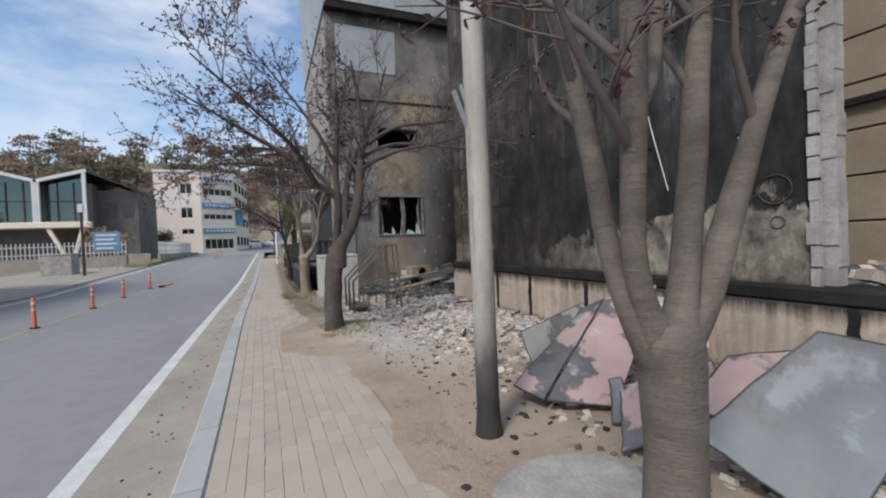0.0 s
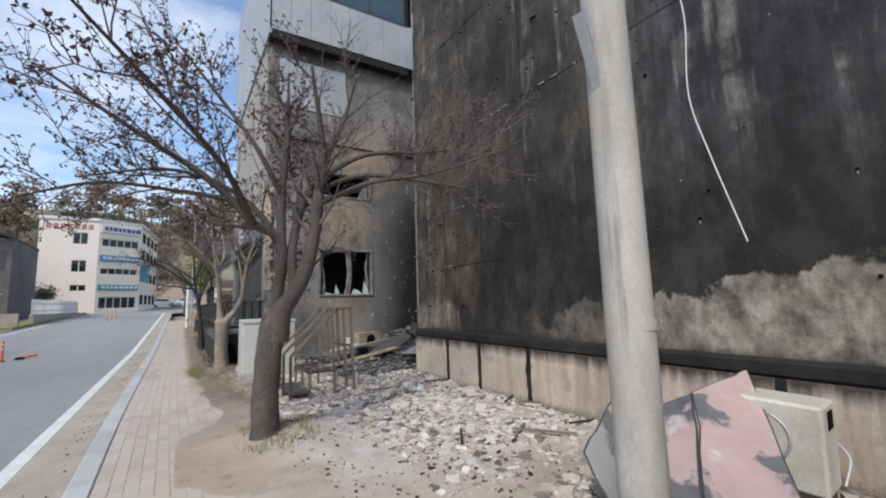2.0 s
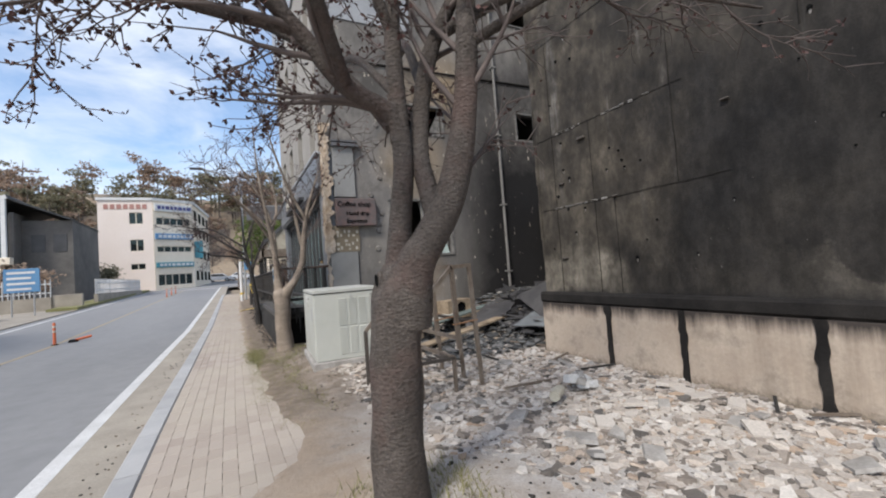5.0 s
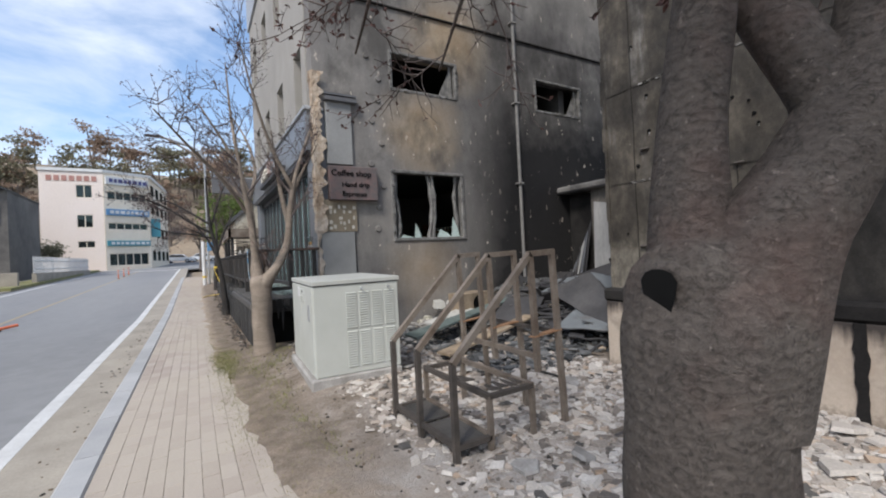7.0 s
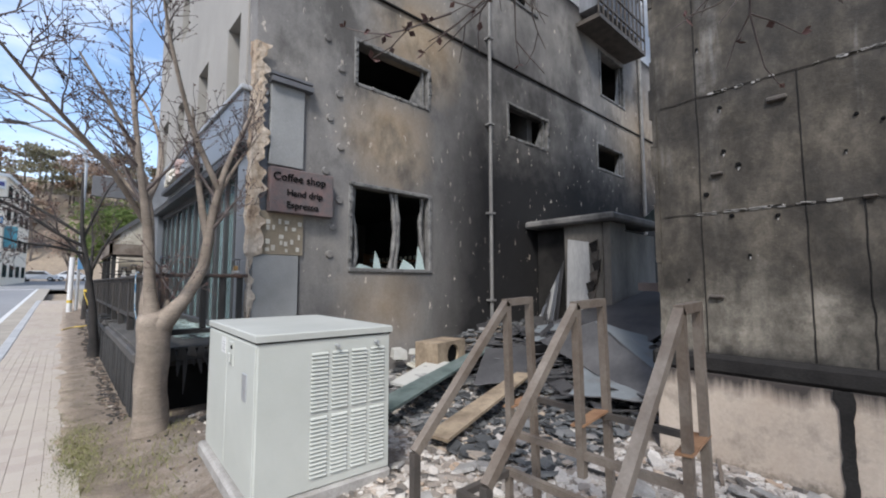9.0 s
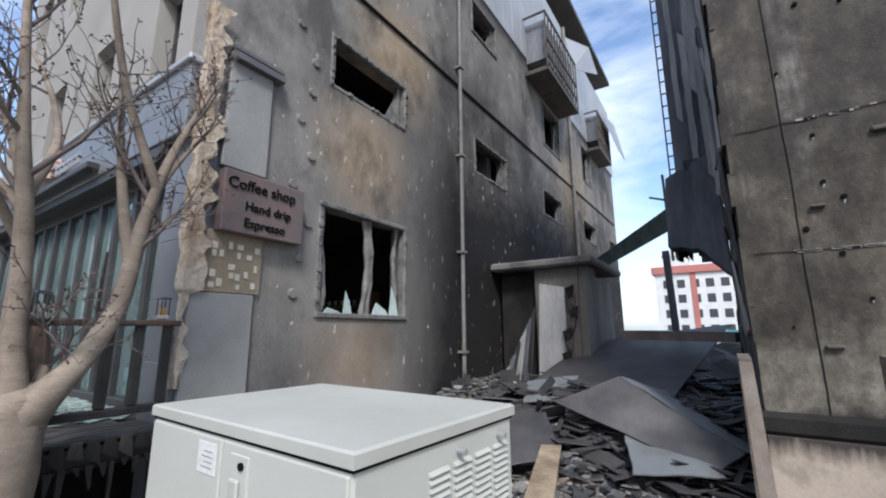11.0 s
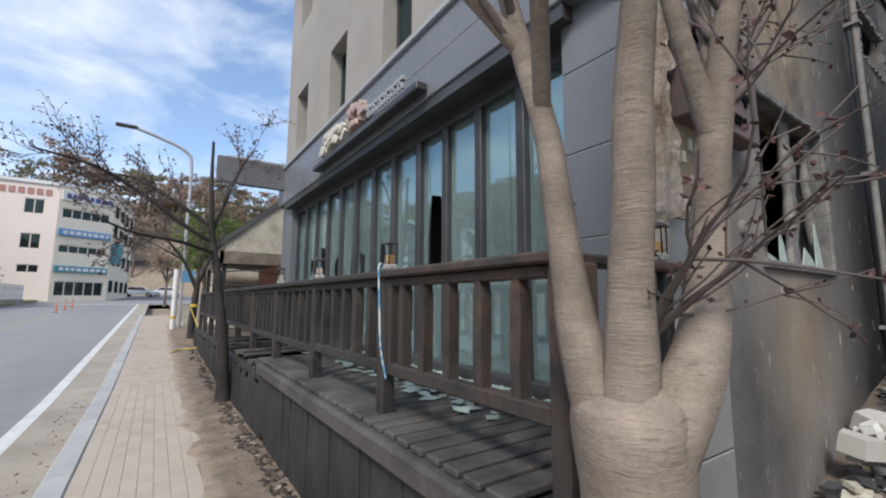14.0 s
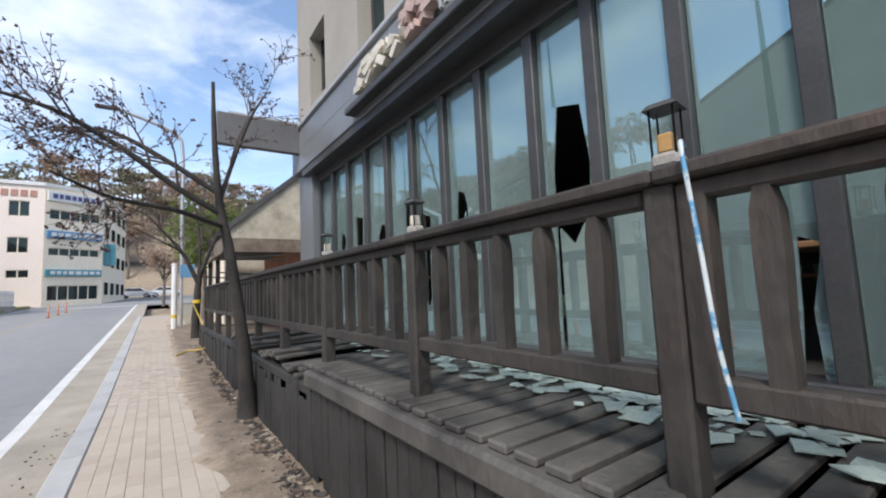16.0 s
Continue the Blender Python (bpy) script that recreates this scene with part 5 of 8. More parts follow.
def wander(start, way, length, steps, r, droop=0.0, bend=0.18):
    pts, d = [start.copy()], way.normalized()
    for k in range(steps):
        d = (d + Vector((r.uniform(-bend, bend), r.uniform(-bend, bend), r.uniform(-bend, bend) + droop))).normalized()
        pts.append(pts[-1] + d * (length / steps))
    return pts


def bare_tree(name, label, x, y, trunk, limbs, bark, seed, branches=7, twigs=7, buds=4, reach=1.2, low=0.3, bud_size=0.03, twig_mat="twig", bare_side=9.0):
    """Trunk and limbs as given paths (x, y, z, radius); branches, twigs and buds grown on them."""
    r = random.Random(seed)
    t = thing(name, label, "tree", x, y, 0.0 if y < 25 else rise(y), group="street trees")
    wood = Shape()
    p = smooth_path([q[:3] for q in trunk], 7)
    rad = smooth_path([(q[3], 0, 0) for q in trunk], 7)
    wood.tube(p, [q.x for q in rad], 16, wob=0.16)
    part("trunk", wood, bark, t)
    thin, tw, bd = Shape(), Shape(), Shape()

    def bud(at):
        if at.x > bare_side and r.random() < 0.85:
            return
        for k in range(r.choice((1, 2, 2, 3))):
            d = Vector((r.uniform(-1, 1), r.uniform(-1, 1), r.uniform(-0.8, 0.8))).normalized()
            s = side_way(d, r) * bud_size * r.uniform(0.3, 0.5)
            a, b = at, at + d * bud_size * r.uniform(0.8, 1.6)
            mid = (a + b) / 2
            u = d.cross(s).normalized() * s.length * 0.5
            bd.add([a, mid + s + u * 0.3, b, mid - s + u * 0.3, mid - u], [(0, 1, 2, 3), (0, 4, 2)])

    def twig(at, way, length):
        pts = wander(at, way, length, 4, r, 0.03, 0.25)
        tw.tube(pts, [0.006, 0.005, 0.004, 0.003, 0.002], 3, False)
        for k in range(buds):
            q = pts[r.randrange(1, 5)]
            bud(q + side_way(way.normalized(), r) * 0.01)
        if length > 0.25:
            for k in range(2):
                j = r.randrange(1, 4)
                d = (pts[j + 1] - pts[j]).normalized()
                q = wander(pts[j], d + side_way(d, r) * 0.9, length * 0.5, 2, r, 0.03, 0.25)
                tw.tube(q, [0.004, 0.003, 0.002], 3, False)
                bud(q[-1])
                bud(q[1])

    for li, limb in enumerate(limbs):
        p = smooth_path([q[:3] for q in limb], 6)
        rad = [max(0.008, q.x) for q in smooth_path([(q[3], 0, 0) for q in limb], 6)]
        lm = Shape()
        lm.tube(p, rad, 10, wob=0.12)
        part("limb", lm, bark, t)
        total = sum((b - a).length for a, b in zip(p, p[1:]))
        cnt = max(2, int(branches * total / (2.0 if li < 11 else 4.0)))
        for k in range(cnt):
            f = low + (1 - low) * (k + r.random()) / cnt
            i = min(int(f * (len(p) - 1)), len(p) - 2)
            d = (p[i + 1] - p[i]).normalized()
            way = (d * 0.75 + side_way(d, r) * 0.8 + Vector((0, 0, 0.18))).normalized()
            ln = reach * r.uniform(0.5, 1.0) * (1.15 - 0.5 * f)
            q = wander(p[i], way, ln, 6, r, 0.03)
            r0 = min(rad[i] * 0.55, 0.022)
            thin.tube(q, [r0 * (1 - 0.12 * m) for m in range(7)], 5, False)
            for m in range(twigs):
                j = r.randrange(1, 6)
                dd = (q[j + 1] - q[j]).normalized()
                twig(q[j].lerp(q[j + 1], r.random()), dd * 0.8 + side_way(dd, r) * 0.8 + Vector((0, 0, 0.15)), r.uniform(0.18, 0.5))
            twig(q[-1], q[-1] - q[-2], 0.4)
    tagged(part("branch", thin, twig_mat, t), kind="stuff")
    tagged(part("twig", tw, twig_mat, t), kind="stuff")
    if buds:
        tagged(part("bud", bd, "bud", t, "dark red-brown shrivelled buds"), kind="stuff")
    return t


# nearest cherry, four stems
bare_tree("cherry_tree", "four-stemmed cherry tree with ringed grey-brown bark beside the pavement", 1.356, 1.082,
    [(-0.01, 0.01, -0.05, 0.134), (-0.01, 0.01, 0.30, 0.115), (-0.01, 0.01, 0.91, 0.115), (-0.03, 0.01, 1.10, 0.130), (-0.04, 0.01, 1.18, 0.103)],
    [[(-0.06, 0.02, 1.03, 0.08), (-0.19, 0.03, 1.24, 0.05), (-0.25, 0.06, 1.48, 0.041), (-0.265, 0.1, 1.75, 0.038), (-0.28, 0.18, 2.1, 0.035), (-0.3, 0.26, 2.4, 0.032), (-0.36, 0.4, 3.0, 0.031), (-0.5, 0.55, 3.7, 0.016)],
     [(-0.05, 0.0, 1.03, 0.08), (-0.15, -0.01, 1.22, 0.053), (-0.22, -0.03, 1.4, 0.043), (-0.27, -0.08, 1.62, 0.04), (-0.31, -0.13, 1.88, 0.038), (-0.35, -0.17, 2.1, 0.036), (-0.4, -0.22, 2.6, 0.036), (-0.42, -0.3, 3.7, 0.016)],
     [(0.03, 0.01, 1.09, 0.087), (0.08, 0.02, 1.31, 0.055), (0.14, 0.01, 1.84, 0.049), (0.21, 0.01, 2.38, 0.043), (0.30, -0.07, 3.16, 0.032), (0.38, -0.15, 3.87, 0.016)],
     [(0.03, 0.02, 1.07, 0.087), (0.18, 0.01, 1.26, 0.067), (0.38, -0.02, 1.74, 0.047), (0.60, -0.03, 2.21, 0.040), (0.78, -0.04, 2.53, 0.036), (1.17, -0.07, 3.24, 0.016)],
     [(-0.31, -0.13, 1.88, 0.032), (-0.2, -0.1, 2.02, 0.028), (-0.1, -0.05, 2.35, 0.022), (-0.05, 0.0, 2.69, 0.016)]],
    "bark_mid", 11, branches=4, twigs=5, buds=3, low=0.45)

# wide cherry with dark bark
wide = bare_tree("cherry_tree", "wide-crowned cherry tree with dark bark, a knot hole and reddish buds", 1.07, 7.12,
    [(-0.13, -0.02, -0.05, 0.2), (-0.13, -0.02, 0.2, 0.158), (-0.12, -0.02, 0.7, 0.138), (-0.09, 0, 1.08, 0.15), (-0.03, 0, 1.3, 0.17), (0.02, -0.02, 1.48, 0.11), (0.04, -0.03, 1.58, 0.03)],
    [[(-0.07, 0.00, 1.08, 0.12), (-0.03, 0.03, 1.42, 0.09), (0.0, 0.04, 1.75, 0.068), (0.03, 0.0, 2.1, 0.062), (-0.02, 0.0, 2.36, 0.056), (-0.3, -0.02, 2.5, 0.05), (-0.53, -0.05, 2.75, 0.043), (-0.85, -0.12, 3.0, 0.036), (-1.25, -0.2, 3.22, 0.028), (-2.15, -0.5, 3.7, 0.01)],
     [(0.02, 0.0, 2.2, 0.06), (0.02, 0.0, 2.9, 0.047), (0.07, 0.02, 3.55, 0.033), (0.1, 0.1, 4.5, 0.012)],
     [(-0.02, -0.02, 1.15, 0.14), (0.02, -0.08, 1.45, 0.115), (0.1, -0.14, 1.62, 0.097), (0.2, -0.2, 1.82, 0.088), (0.29, -0.22, 2.1, 0.08), (0.36, -0.22, 2.45, 0.071), (0.4, -0.22, 2.9, 0.06), (0.45, -0.2, 3.5, 0.042), (0.3, -0.25, 4.5, 0.018)],
     [(0.14, -0.15, 1.75, 0.065), (0.14, 0.0, 2.15, 0.058), (0.2, 0.02, 2.55, 0.053), (0.28, -0.02, 2.85, 0.047), (0.42, -0.08, 3.15, 0.04), (0.7, -0.15, 3.8, 0.028), (0.9, -0.2, 4.5, 0.012)],
     [(0.3, -0.03, 2.88, 0.037), (0.85, -0.3, 3.14, 0.03), (1.5, -0.55, 3.12, 0.023), (2.3, -0.85, 3.0, 0.009)],
     [(0.42, -0.1, 3.1, 0.037), (1.0, -0.3, 3.45, 0.031), (1.8, -0.5, 3.55, 0.023), (2.6, -0.7, 3.75, 0.009)],
     [(0.4, -0.22, 2.75, 0.032), (0.85, -0.7, 2.95, 0.026), (1.4, -1.2, 3.0, 0.018), (1.98, -1.87, 3.17, 0.008)],
     [(-0.02, 0.02, 2.3, 0.045), (-0.2, 0.3, 2.7, 0.037), (-0.6, 0.5, 3.05, 0.028), (-1.2, 0.6, 3.2, 0.02), (-2.0, 0.6, 3.0, 0.009)],
     [(-0.3, -0.05, 2.5, 0.039), (-0.66, -0.6, 2.95, 0.03), (-1.2, -1.3, 3.3, 0.02), (-1.75, -2.0, 3.6, 0.009)],
     [(0.02, 0.0, 2.85, 0.035), (-0.3, -0.1, 3.4, 0.028), (-0.75, 0.1, 4.1, 0.018), (-1.2, 0.2, 4.7, 0.008)],
     [(-0.53, -0.05, 2.75, 0.031), (-0.99, 0.0, 2.8, 0.023), (-1.65, -0.3, 2.75, 0.016), (-2.2, -0.5, 2.5, 0.007)],
     [(0.2, 0.02, 2.55, 0.035), (0.35, 0.55, 3.1, 0.028), (0.55, 1.2, 3.6, 0.018), (0.7, 1.7, 4.0, 0.009)],
     [(0.2, 0.03, 2.6, 0.03), (0.4, 0.7, 3.2, 0.025), (0.6, 1.5, 3.3, 0.018), (0.75, 2.3, 2.9, 0.008)],
     [(0.02, 0.02, 2.5, 0.03), (0.0, 0.8, 3.1, 0.024), (0.1, 1.7, 3.35, 0.018), (0.15, 2.5, 3.0, 0.008)]],
    "bark_dark", 23, branches=7, twigs=7, buds=5, reach=1.15, low=0.42, bare_side=0.35)
hole = Shape()
stub = Shape().tube(smooth_path([(0.0, 0.0, 1.16), (-0.06, 0.015, 1.31), (-0.115, 0.02, 1.38), (-0.16, 0.022, 1.395)], 5), [0.15 - 0.0025 * i for i in range(13)] + [0.108, 0.09, 0.06], 14, wob=0.1)
part("knot", stub, "bark_dark", wide)
HX, HY, HZ = -0.168, 0.018, 1.395
hd = Vector((-0.75, 0.1, 0.05)).normalized()
hs_, hu = hd.cross(Vector((0, 0, 1))).normalized(), Vector((0, 0, 1))
rim = [Vector((HX, HY, HZ)) + hs_ * (0.036 + 0.008 * math.sin(3 * a)) * math.cos(a) + hu * (0.058 + 0.01 * math.cos(2 * a)) * math.sin(a) for a in [i * math.pi / 8 for i in range(17)]]
hole.tube([r_ - hd * 0.012 for r_ in rim], 0.017, 8)
part("knot_rim", hole, "bark_dark", wide, "bark ring round the knot")
hole = Shape()
hole.add([r_ + hd * 0.012 for r_ in rim[:-1]], [tuple(range(16))])
part("knot_hole", hole, "dark", wide, "dark knot hole")

# pale cherry by the deck, three stems
bare_tree("cherry_tree", "pale ringed three-stemmed cherry tree by the charred deck", 0.97, 13.75,
    [(0.035, 0, -0.05, 0.2), (0.035, 0, 0.2, 0.16), (0.035, 0, 0.7, 0.143), (0.035, 0, 0.95, 0.15), (0.04, 0.01, 1.12, 0.165), (0.045, 0.01, 1.22, 0.15), (0.045, 0.01, 1.3, 0.06)],
    [[(0.0, 0.03, 1.1, 0.1), (-0.03, 0.11, 1.36, 0.066), (-0.01, 0.17, 1.58, 0.053), (-0.015, 0.2, 1.8, 0.049), (-0.015, 0.235, 2.05, 0.045), (-0.03, 0.33, 2.4, 0.039), (-0.1, 0.4, 2.8, 0.031), (-0.35, 0.45, 3.4, 0.021), (-0.7, 0.4, 4.0, 0.01)],
     [(0.0, 0.0, 1.1, 0.1), (0.0, -0.02, 1.32, 0.072), (-0.03, -0.05, 1.55, 0.059), (-0.05, -0.08, 1.8, 0.055), (-0.075, -0.11, 2.05, 0.05), (-0.12, -0.17, 2.35, 0.042), (-0.2, -0.25, 2.8, 0.031), (-0.3, -0.3, 3.6, 0.019), (-0.35, -0.35, 4.4, 0.008)],
     [(0.06, -0.03, 1.1, 0.12), (0.16, -0.08, 1.25, 0.088), (0.26, -0.08, 1.38, 0.073), (0.36, -0.07, 1.56, 0.064), (0.45, -0.05, 1.77, 0.06), (0.48, -0.06, 1.98, 0.056), (0.5, -0.08, 2.2, 0.052), (0.53, -0.11, 2.45, 0.043), (0.62, -0.16, 2.9, 0.031), (0.85, -0.25, 3.6, 0.012)],
     [(0.48, -0.07, 2.05, 0.045), (0.42, -0.02, 2.4, 0.037), (0.36, 0.04, 2.9, 0.027), (0.3, 0.1, 3.6, 0.01)],
     [(0.5, -0.08, 2.2, 0.03), (0.6, -0.02, 2.6, 0.024), (0.78, 0.0, 3.0, 0.018), (1.0, -0.1, 3.4, 0.008)],
     [(-0.03, 0.33, 2.4, 0.035), (-0.35, 0.5, 2.8, 0.026), (-0.75, 0.55, 3.2, 0.018), (-1.26, 0.52, 3.5, 0.009)],
     [(-0.02, 0.25, 2.15, 0.031), (-0.42, -0.1, 2.7, 0.025), (-0.85, -0.5, 3.1, 0.018), (-1.2, -1.0, 3.4, 0.009)],
     [(-0.12, -0.17, 2.35, 0.035), (0.05, 0.2, 2.9, 0.026), (0.0, 0.6, 3.5, 0.018), (-0.18, 0.9, 3.98, 0.009)],
     [(0.56, -0.13, 2.61, 0.035), (0.25, -0.26, 3.21, 0.026), (-0.01, -0.52, 3.89, 0.018), (-0.18, -0.77, 4.49, 0.009)],
     [(0.12, 0.0, 1.18, 0.05), (0.14, 0.03, 1.34, 0.037), (0.15, 0.035, 1.4, 0.03)]],
    "bark_pale", 37, branches=5, twigs=6, buds=2, reach=0.85, low=0.6, bud_size=0.02)

# charred leaning cherry in front of the deck
bare_tree("cherry_tree", "charred leaning cherry tree with sparse twigs by the burnt deck", 0.8, 20.3,
    [(0.04, 0, -0.05, 0.12), (0.03, 0, 0.5, 0.085), (-0.04, 0, 1.2, 0.068), (-0.14, 0, 1.9, 0.058), (-0.25, 0, 2.5, 0.047), (-0.3, 0, 3.2, 0.032), (-0.32, 0, 3.95, 0.018)],
    [[(-0.22, 0, 2.35, 0.036), (-0.65, -0.05, 2.6, 0.032), (-1.2, -0.1, 3.0, 0.03), (-1.7, -0.2, 3.25, 0.022), (-2.3, -0.3, 3.35, 0.01)],
     [(-0.26, 0, 2.6, 0.032), (-0.8, 0.2, 3.0, 0.03), (-1.3, 0.4, 3.3, 0.02), (-1.8, 0.5, 3.3, 0.01)],
     [(-0.25, 0, 2.5, 0.03), (-0.1, 0.1, 3.0, 0.025), (0.1, 0.1, 3.6, 0.018), (0.3, 0.1, 4.0, 0.01)],
     [(-0.2, 0, 2.2, 0.03), (-0.7, -0.4, 2.3, 0.025), (-1.2, -0.6, 2.35, 0.018), (-1.6, -0.8, 2.5, 0.01)]],
    "bark_char", 41, branches=7, twigs=6, buds=3, reach=0.8, low=0.25)

far_tree = bare_tree("cherry_tree", "slender charred cherry tree with yellow tape round its trunk", 0.98, 29.6,
    [(0, 0, -0.05, 0.15), (0.0, 0, 0.6, 0.11), (0.05, 0, 1.4, 0.1), (0.1, 0, 2.0, 0.07)],
    [[(0.06, 0, 1.6, 0.07), (-0.4, 0, 2.6, 0.05), (-1.2, 0, 3.6, 0.02)], [(0.08, 0, 1.8, 0.07), (0.4, 0, 2.7, 0.05), (0.9, 0.2, 3.8, 0.02)], [(0.08, 0, 1.9, 0.06), (0.1, 0.3, 3.0, 0.04), (0.0, 0.6, 4.2, 0.015)], [(-0.4, 0, 2.6, 0.035), (-1.0, -0.4, 2.9, 0.02), (-1.8, -0.7, 3.3, 0.01)]],
    "bark_char", 53, branches=6, twigs=5, buds=3, reach=0.9)
part("tape", Shape().tube([(0.03, 0, 1.02), (0.03, 0, 1.12)], 0.125, 12), "yellow_tape", far_tree, "yellow plastic tape")

# --- power pole ---
pole = thing("utility_pole", "pale concrete pole sooty at its foot, with a small bracket", "pole", 1.525, 2.875)
part("shaft", Shape().tube([(0, 0, -0.1), (0, 0, 0.06), (0.0, 0, 0.2), (-0.01, 0, 3), (-0.03, 0, 8.5)], [0.125, 0.1, 0.09, 0.085, 0.07], 20), "street_pole", pole)
part("band", Shape().tube([(0, 0, 1.42), (0, 0, 1.46)], 0.0915, 18), "street_pole", pole)
b = Shape().bar((-0.08, 0.0, 2.35), (-0.2, -0.02, 2.62), 0.035, 0.02)
b.bar((-0.08, 0.0, 2.5), (-0.13, 0.0, 2.68), 0.02)
part("bracket", b, "clad", pole, "bent pale bracket")

# --- power cabinet ---
cab = thing("power_cabinet", "pale grey-green steel power cabinet with louvres on a concrete base", "cabinet", 1.72, 11.9, 0.15, -3)
part("base", Shape().box(-0.62, 0.57, -0.68, 0.74, -0.1, 0.05, 0.02), "pillar", cab, "concrete base")
part("body", Shape().box(-0.56, 0.56, -0.66, 0.66, 0.05, 1.17, 0.012), "cabinet", cab)
lid = Shape()
lid.add([(x * 0.575, y * 0.675, z) for z in (1.17, 1.215) for x, y in ((-1, -1), (1, -1), (1, 1), (-1, 1))] + [(x * 0.565, y * 0.662, 1.224) for x, y in ((-1, -1), (1, -1), (1, 1), (-1, 1))],
    [(3, 2, 1, 0), (0, 1, 5, 4), (1, 2, 6, 5), (2, 3, 7, 6), (3, 0, 4, 7), (4, 5, 9, 8), (5, 6, 10, 9), (6, 7, 11, 10), (7, 4, 8, 11), (8, 9, 10, 11)])
part("lid", lid, "cabinet_lid", cab, "slightly pitched pale lid")
# black strip round the body imitates the shade under the lid
part("shadow_gap", Shape().box(-0.565, 0.565, -0.665, 0.665, 1.155, 1.168), "dark", cab)
# louvred face
for col in range(4):
    for row in range(2):
        s = Shape()
        x0 = -0.155 + col * 0.172
        for k in range(15):
            z = 0.14 + row * 0.48 + k * 0.03
            s.add([(x0, -0.66, z), (x0 + 0.135, -0.66, z), (x0 + 0.135, -0.673, z + 0.004), (x0, -0.673, z + 0.004), (x0, -0.66, z + 0.019), (x0 + 0.135, -0.66, z + 0.019)], [(0, 1, 2, 3), (3, 2, 5, 4), (0, 3, 4), (1, 5, 2)])
        part("louvre", s, "cabinet", cab)
    if col % 2 == 0:
        part("hook", Shape().tube([(0.05 + col * 0.18, -0.66, 1.1), (0.05 + col * 0.18, -0.7, 1.1)], 0.014, 8), "metal", cab)
# doors on the long side
for y0, y1 in ((-0.65, 0.025), (0.035, 0.65)):
    part("door", Shape().box(-0.571, -0.555, y0, y1, 0.08, 1.145, 0.006), "cabinet", cab)
part("label_plate", Shape().box(-0.575, -0.571, 0.065, 0.2, 0.99, 1.12), "white", cab, "white paper notice")
s = Shape()
for k in range(4):
    s.box(-0.577, -0.575, 0.085, 0.17 - 0.02 * (k % 2), 1.015 + k * 0.022, 1.02 + k * 0.022)
part("notice_text", s, "pale_tile", cab)
lk = part("lock_recess", Shape().box(-0.577, -0.567, -0.16, -0.04, 0.92, 1.11, 0.004), "cabinet", cab, "lock recess")
part("lock_handle", Shape().box(-0.595, -0.575, -0.12, -0.06, 0.94, 1.02, 0.008), "cabinet_lid", lk)
part("keyhole", Shape().tube([(-0.57, -0.12, 1.07), (-0.585, -0.12, 1.07)], 0.016, 10), "dark", lk)
part("vent_panel", Shape().box(-0.577, -0.567, -0.5, -0.4, 0.72, 0.92, 0.004), "metal", cab, "grey vent panel")
cab.scale = (0.87, 1.07, 0.895)

# --- burnt steel steps with handrails ---
steps = thing("steel_steps", "rusted scorched steel steps with three handrails, treads gone", "steps")
RAILS = ((10.22, 2.42, 2.66), (9.73, 2.43, 2.73), (9.19, 2.44, 2.68))
LX, LZ, TZ = 1.665, 0.7, 1.445
for yy, tx, ex in RAILS:
    part("handrail", Shape().bar((LX, yy, LZ), (tx, yy, TZ), 0.045), "rust", steps, "rusted square-tube handrail")
    part("top_bar", Shape().bar((tx - 0.02, yy, TZ), (ex + 0.02, yy, TZ + 0.01), 0.045), "rust", steps)
    part("post", Shape().bar((LX, yy, 0.0), (LX, yy, LZ), 0.042), "rust_dark", steps)
    part("post", Shape().bar((ex, yy, TZ), (ex + 0.07, yy, -0.05), 0.042), "rust", steps)
    part("post", Shape().bar((tx, yy, TZ), (tx + 0.03, yy, 0.5), 0.042), "rust", steps)
part("landing_bar", Shape().bar((2.45, 10.22, 0.62), (2.47, 9.19, 0.62), 0.04), "rust", steps)
part("landing_bar", Shape().bar((2.72, 10.22, 0.78), (2.72, 9.19, 0.78), 0.035), "rust_dark", steps)
for yy in (10.22, 9.73, 9.19):
    part("landing_plate", Shape().slab([(2.43, yy - 0.03, 0.79), (2.74, yy - 0.02, 0.81), (2.74, yy + 0.07, 0.8), (2.43, yy + 0.05, 0.78)], 0.012), "rust_orange", steps, "orange-rusted tread bracket")
# skeletons of two treads between the stringers
for x0, x1, zz in ((1.68, 1.98, 0.1), (1.98, 2.4, 0.4)):
    part("tread_bar", Shape().bar((x0, 10.22, zz), (x0, 9.19, zz), 0.04), "rust_dark", steps)
    part("tread_bar", Shape().bar((x1, 10.22, zz), (x1, 9.19, zz), 0.04), "rust", steps)
    for yy in (10.2, 9.2):
        part("tread_bar", Shape().bar((x0, yy, zz), (x1, yy, zz), 0.038), "rust_dark", steps)
for x0, yy in ((1.98, 10.2), (1.98, 9.72), (1.98, 9.2), (2.4, 9.2), (2.4, 10.2)):
    part("tread_leg", Shape().bar((x0, yy, -0.02), (x0, yy, 0.4), 0.038), "rust", steps)
for y0, y1 in ((9.22, 9.7), (9.76, 10.19)):
    part("bottom_tread", Shape().box(1.7, 2.0, y0, y1, 0.085, 0.105, 0.004), "char_grey", steps, "blackened bottom tread")
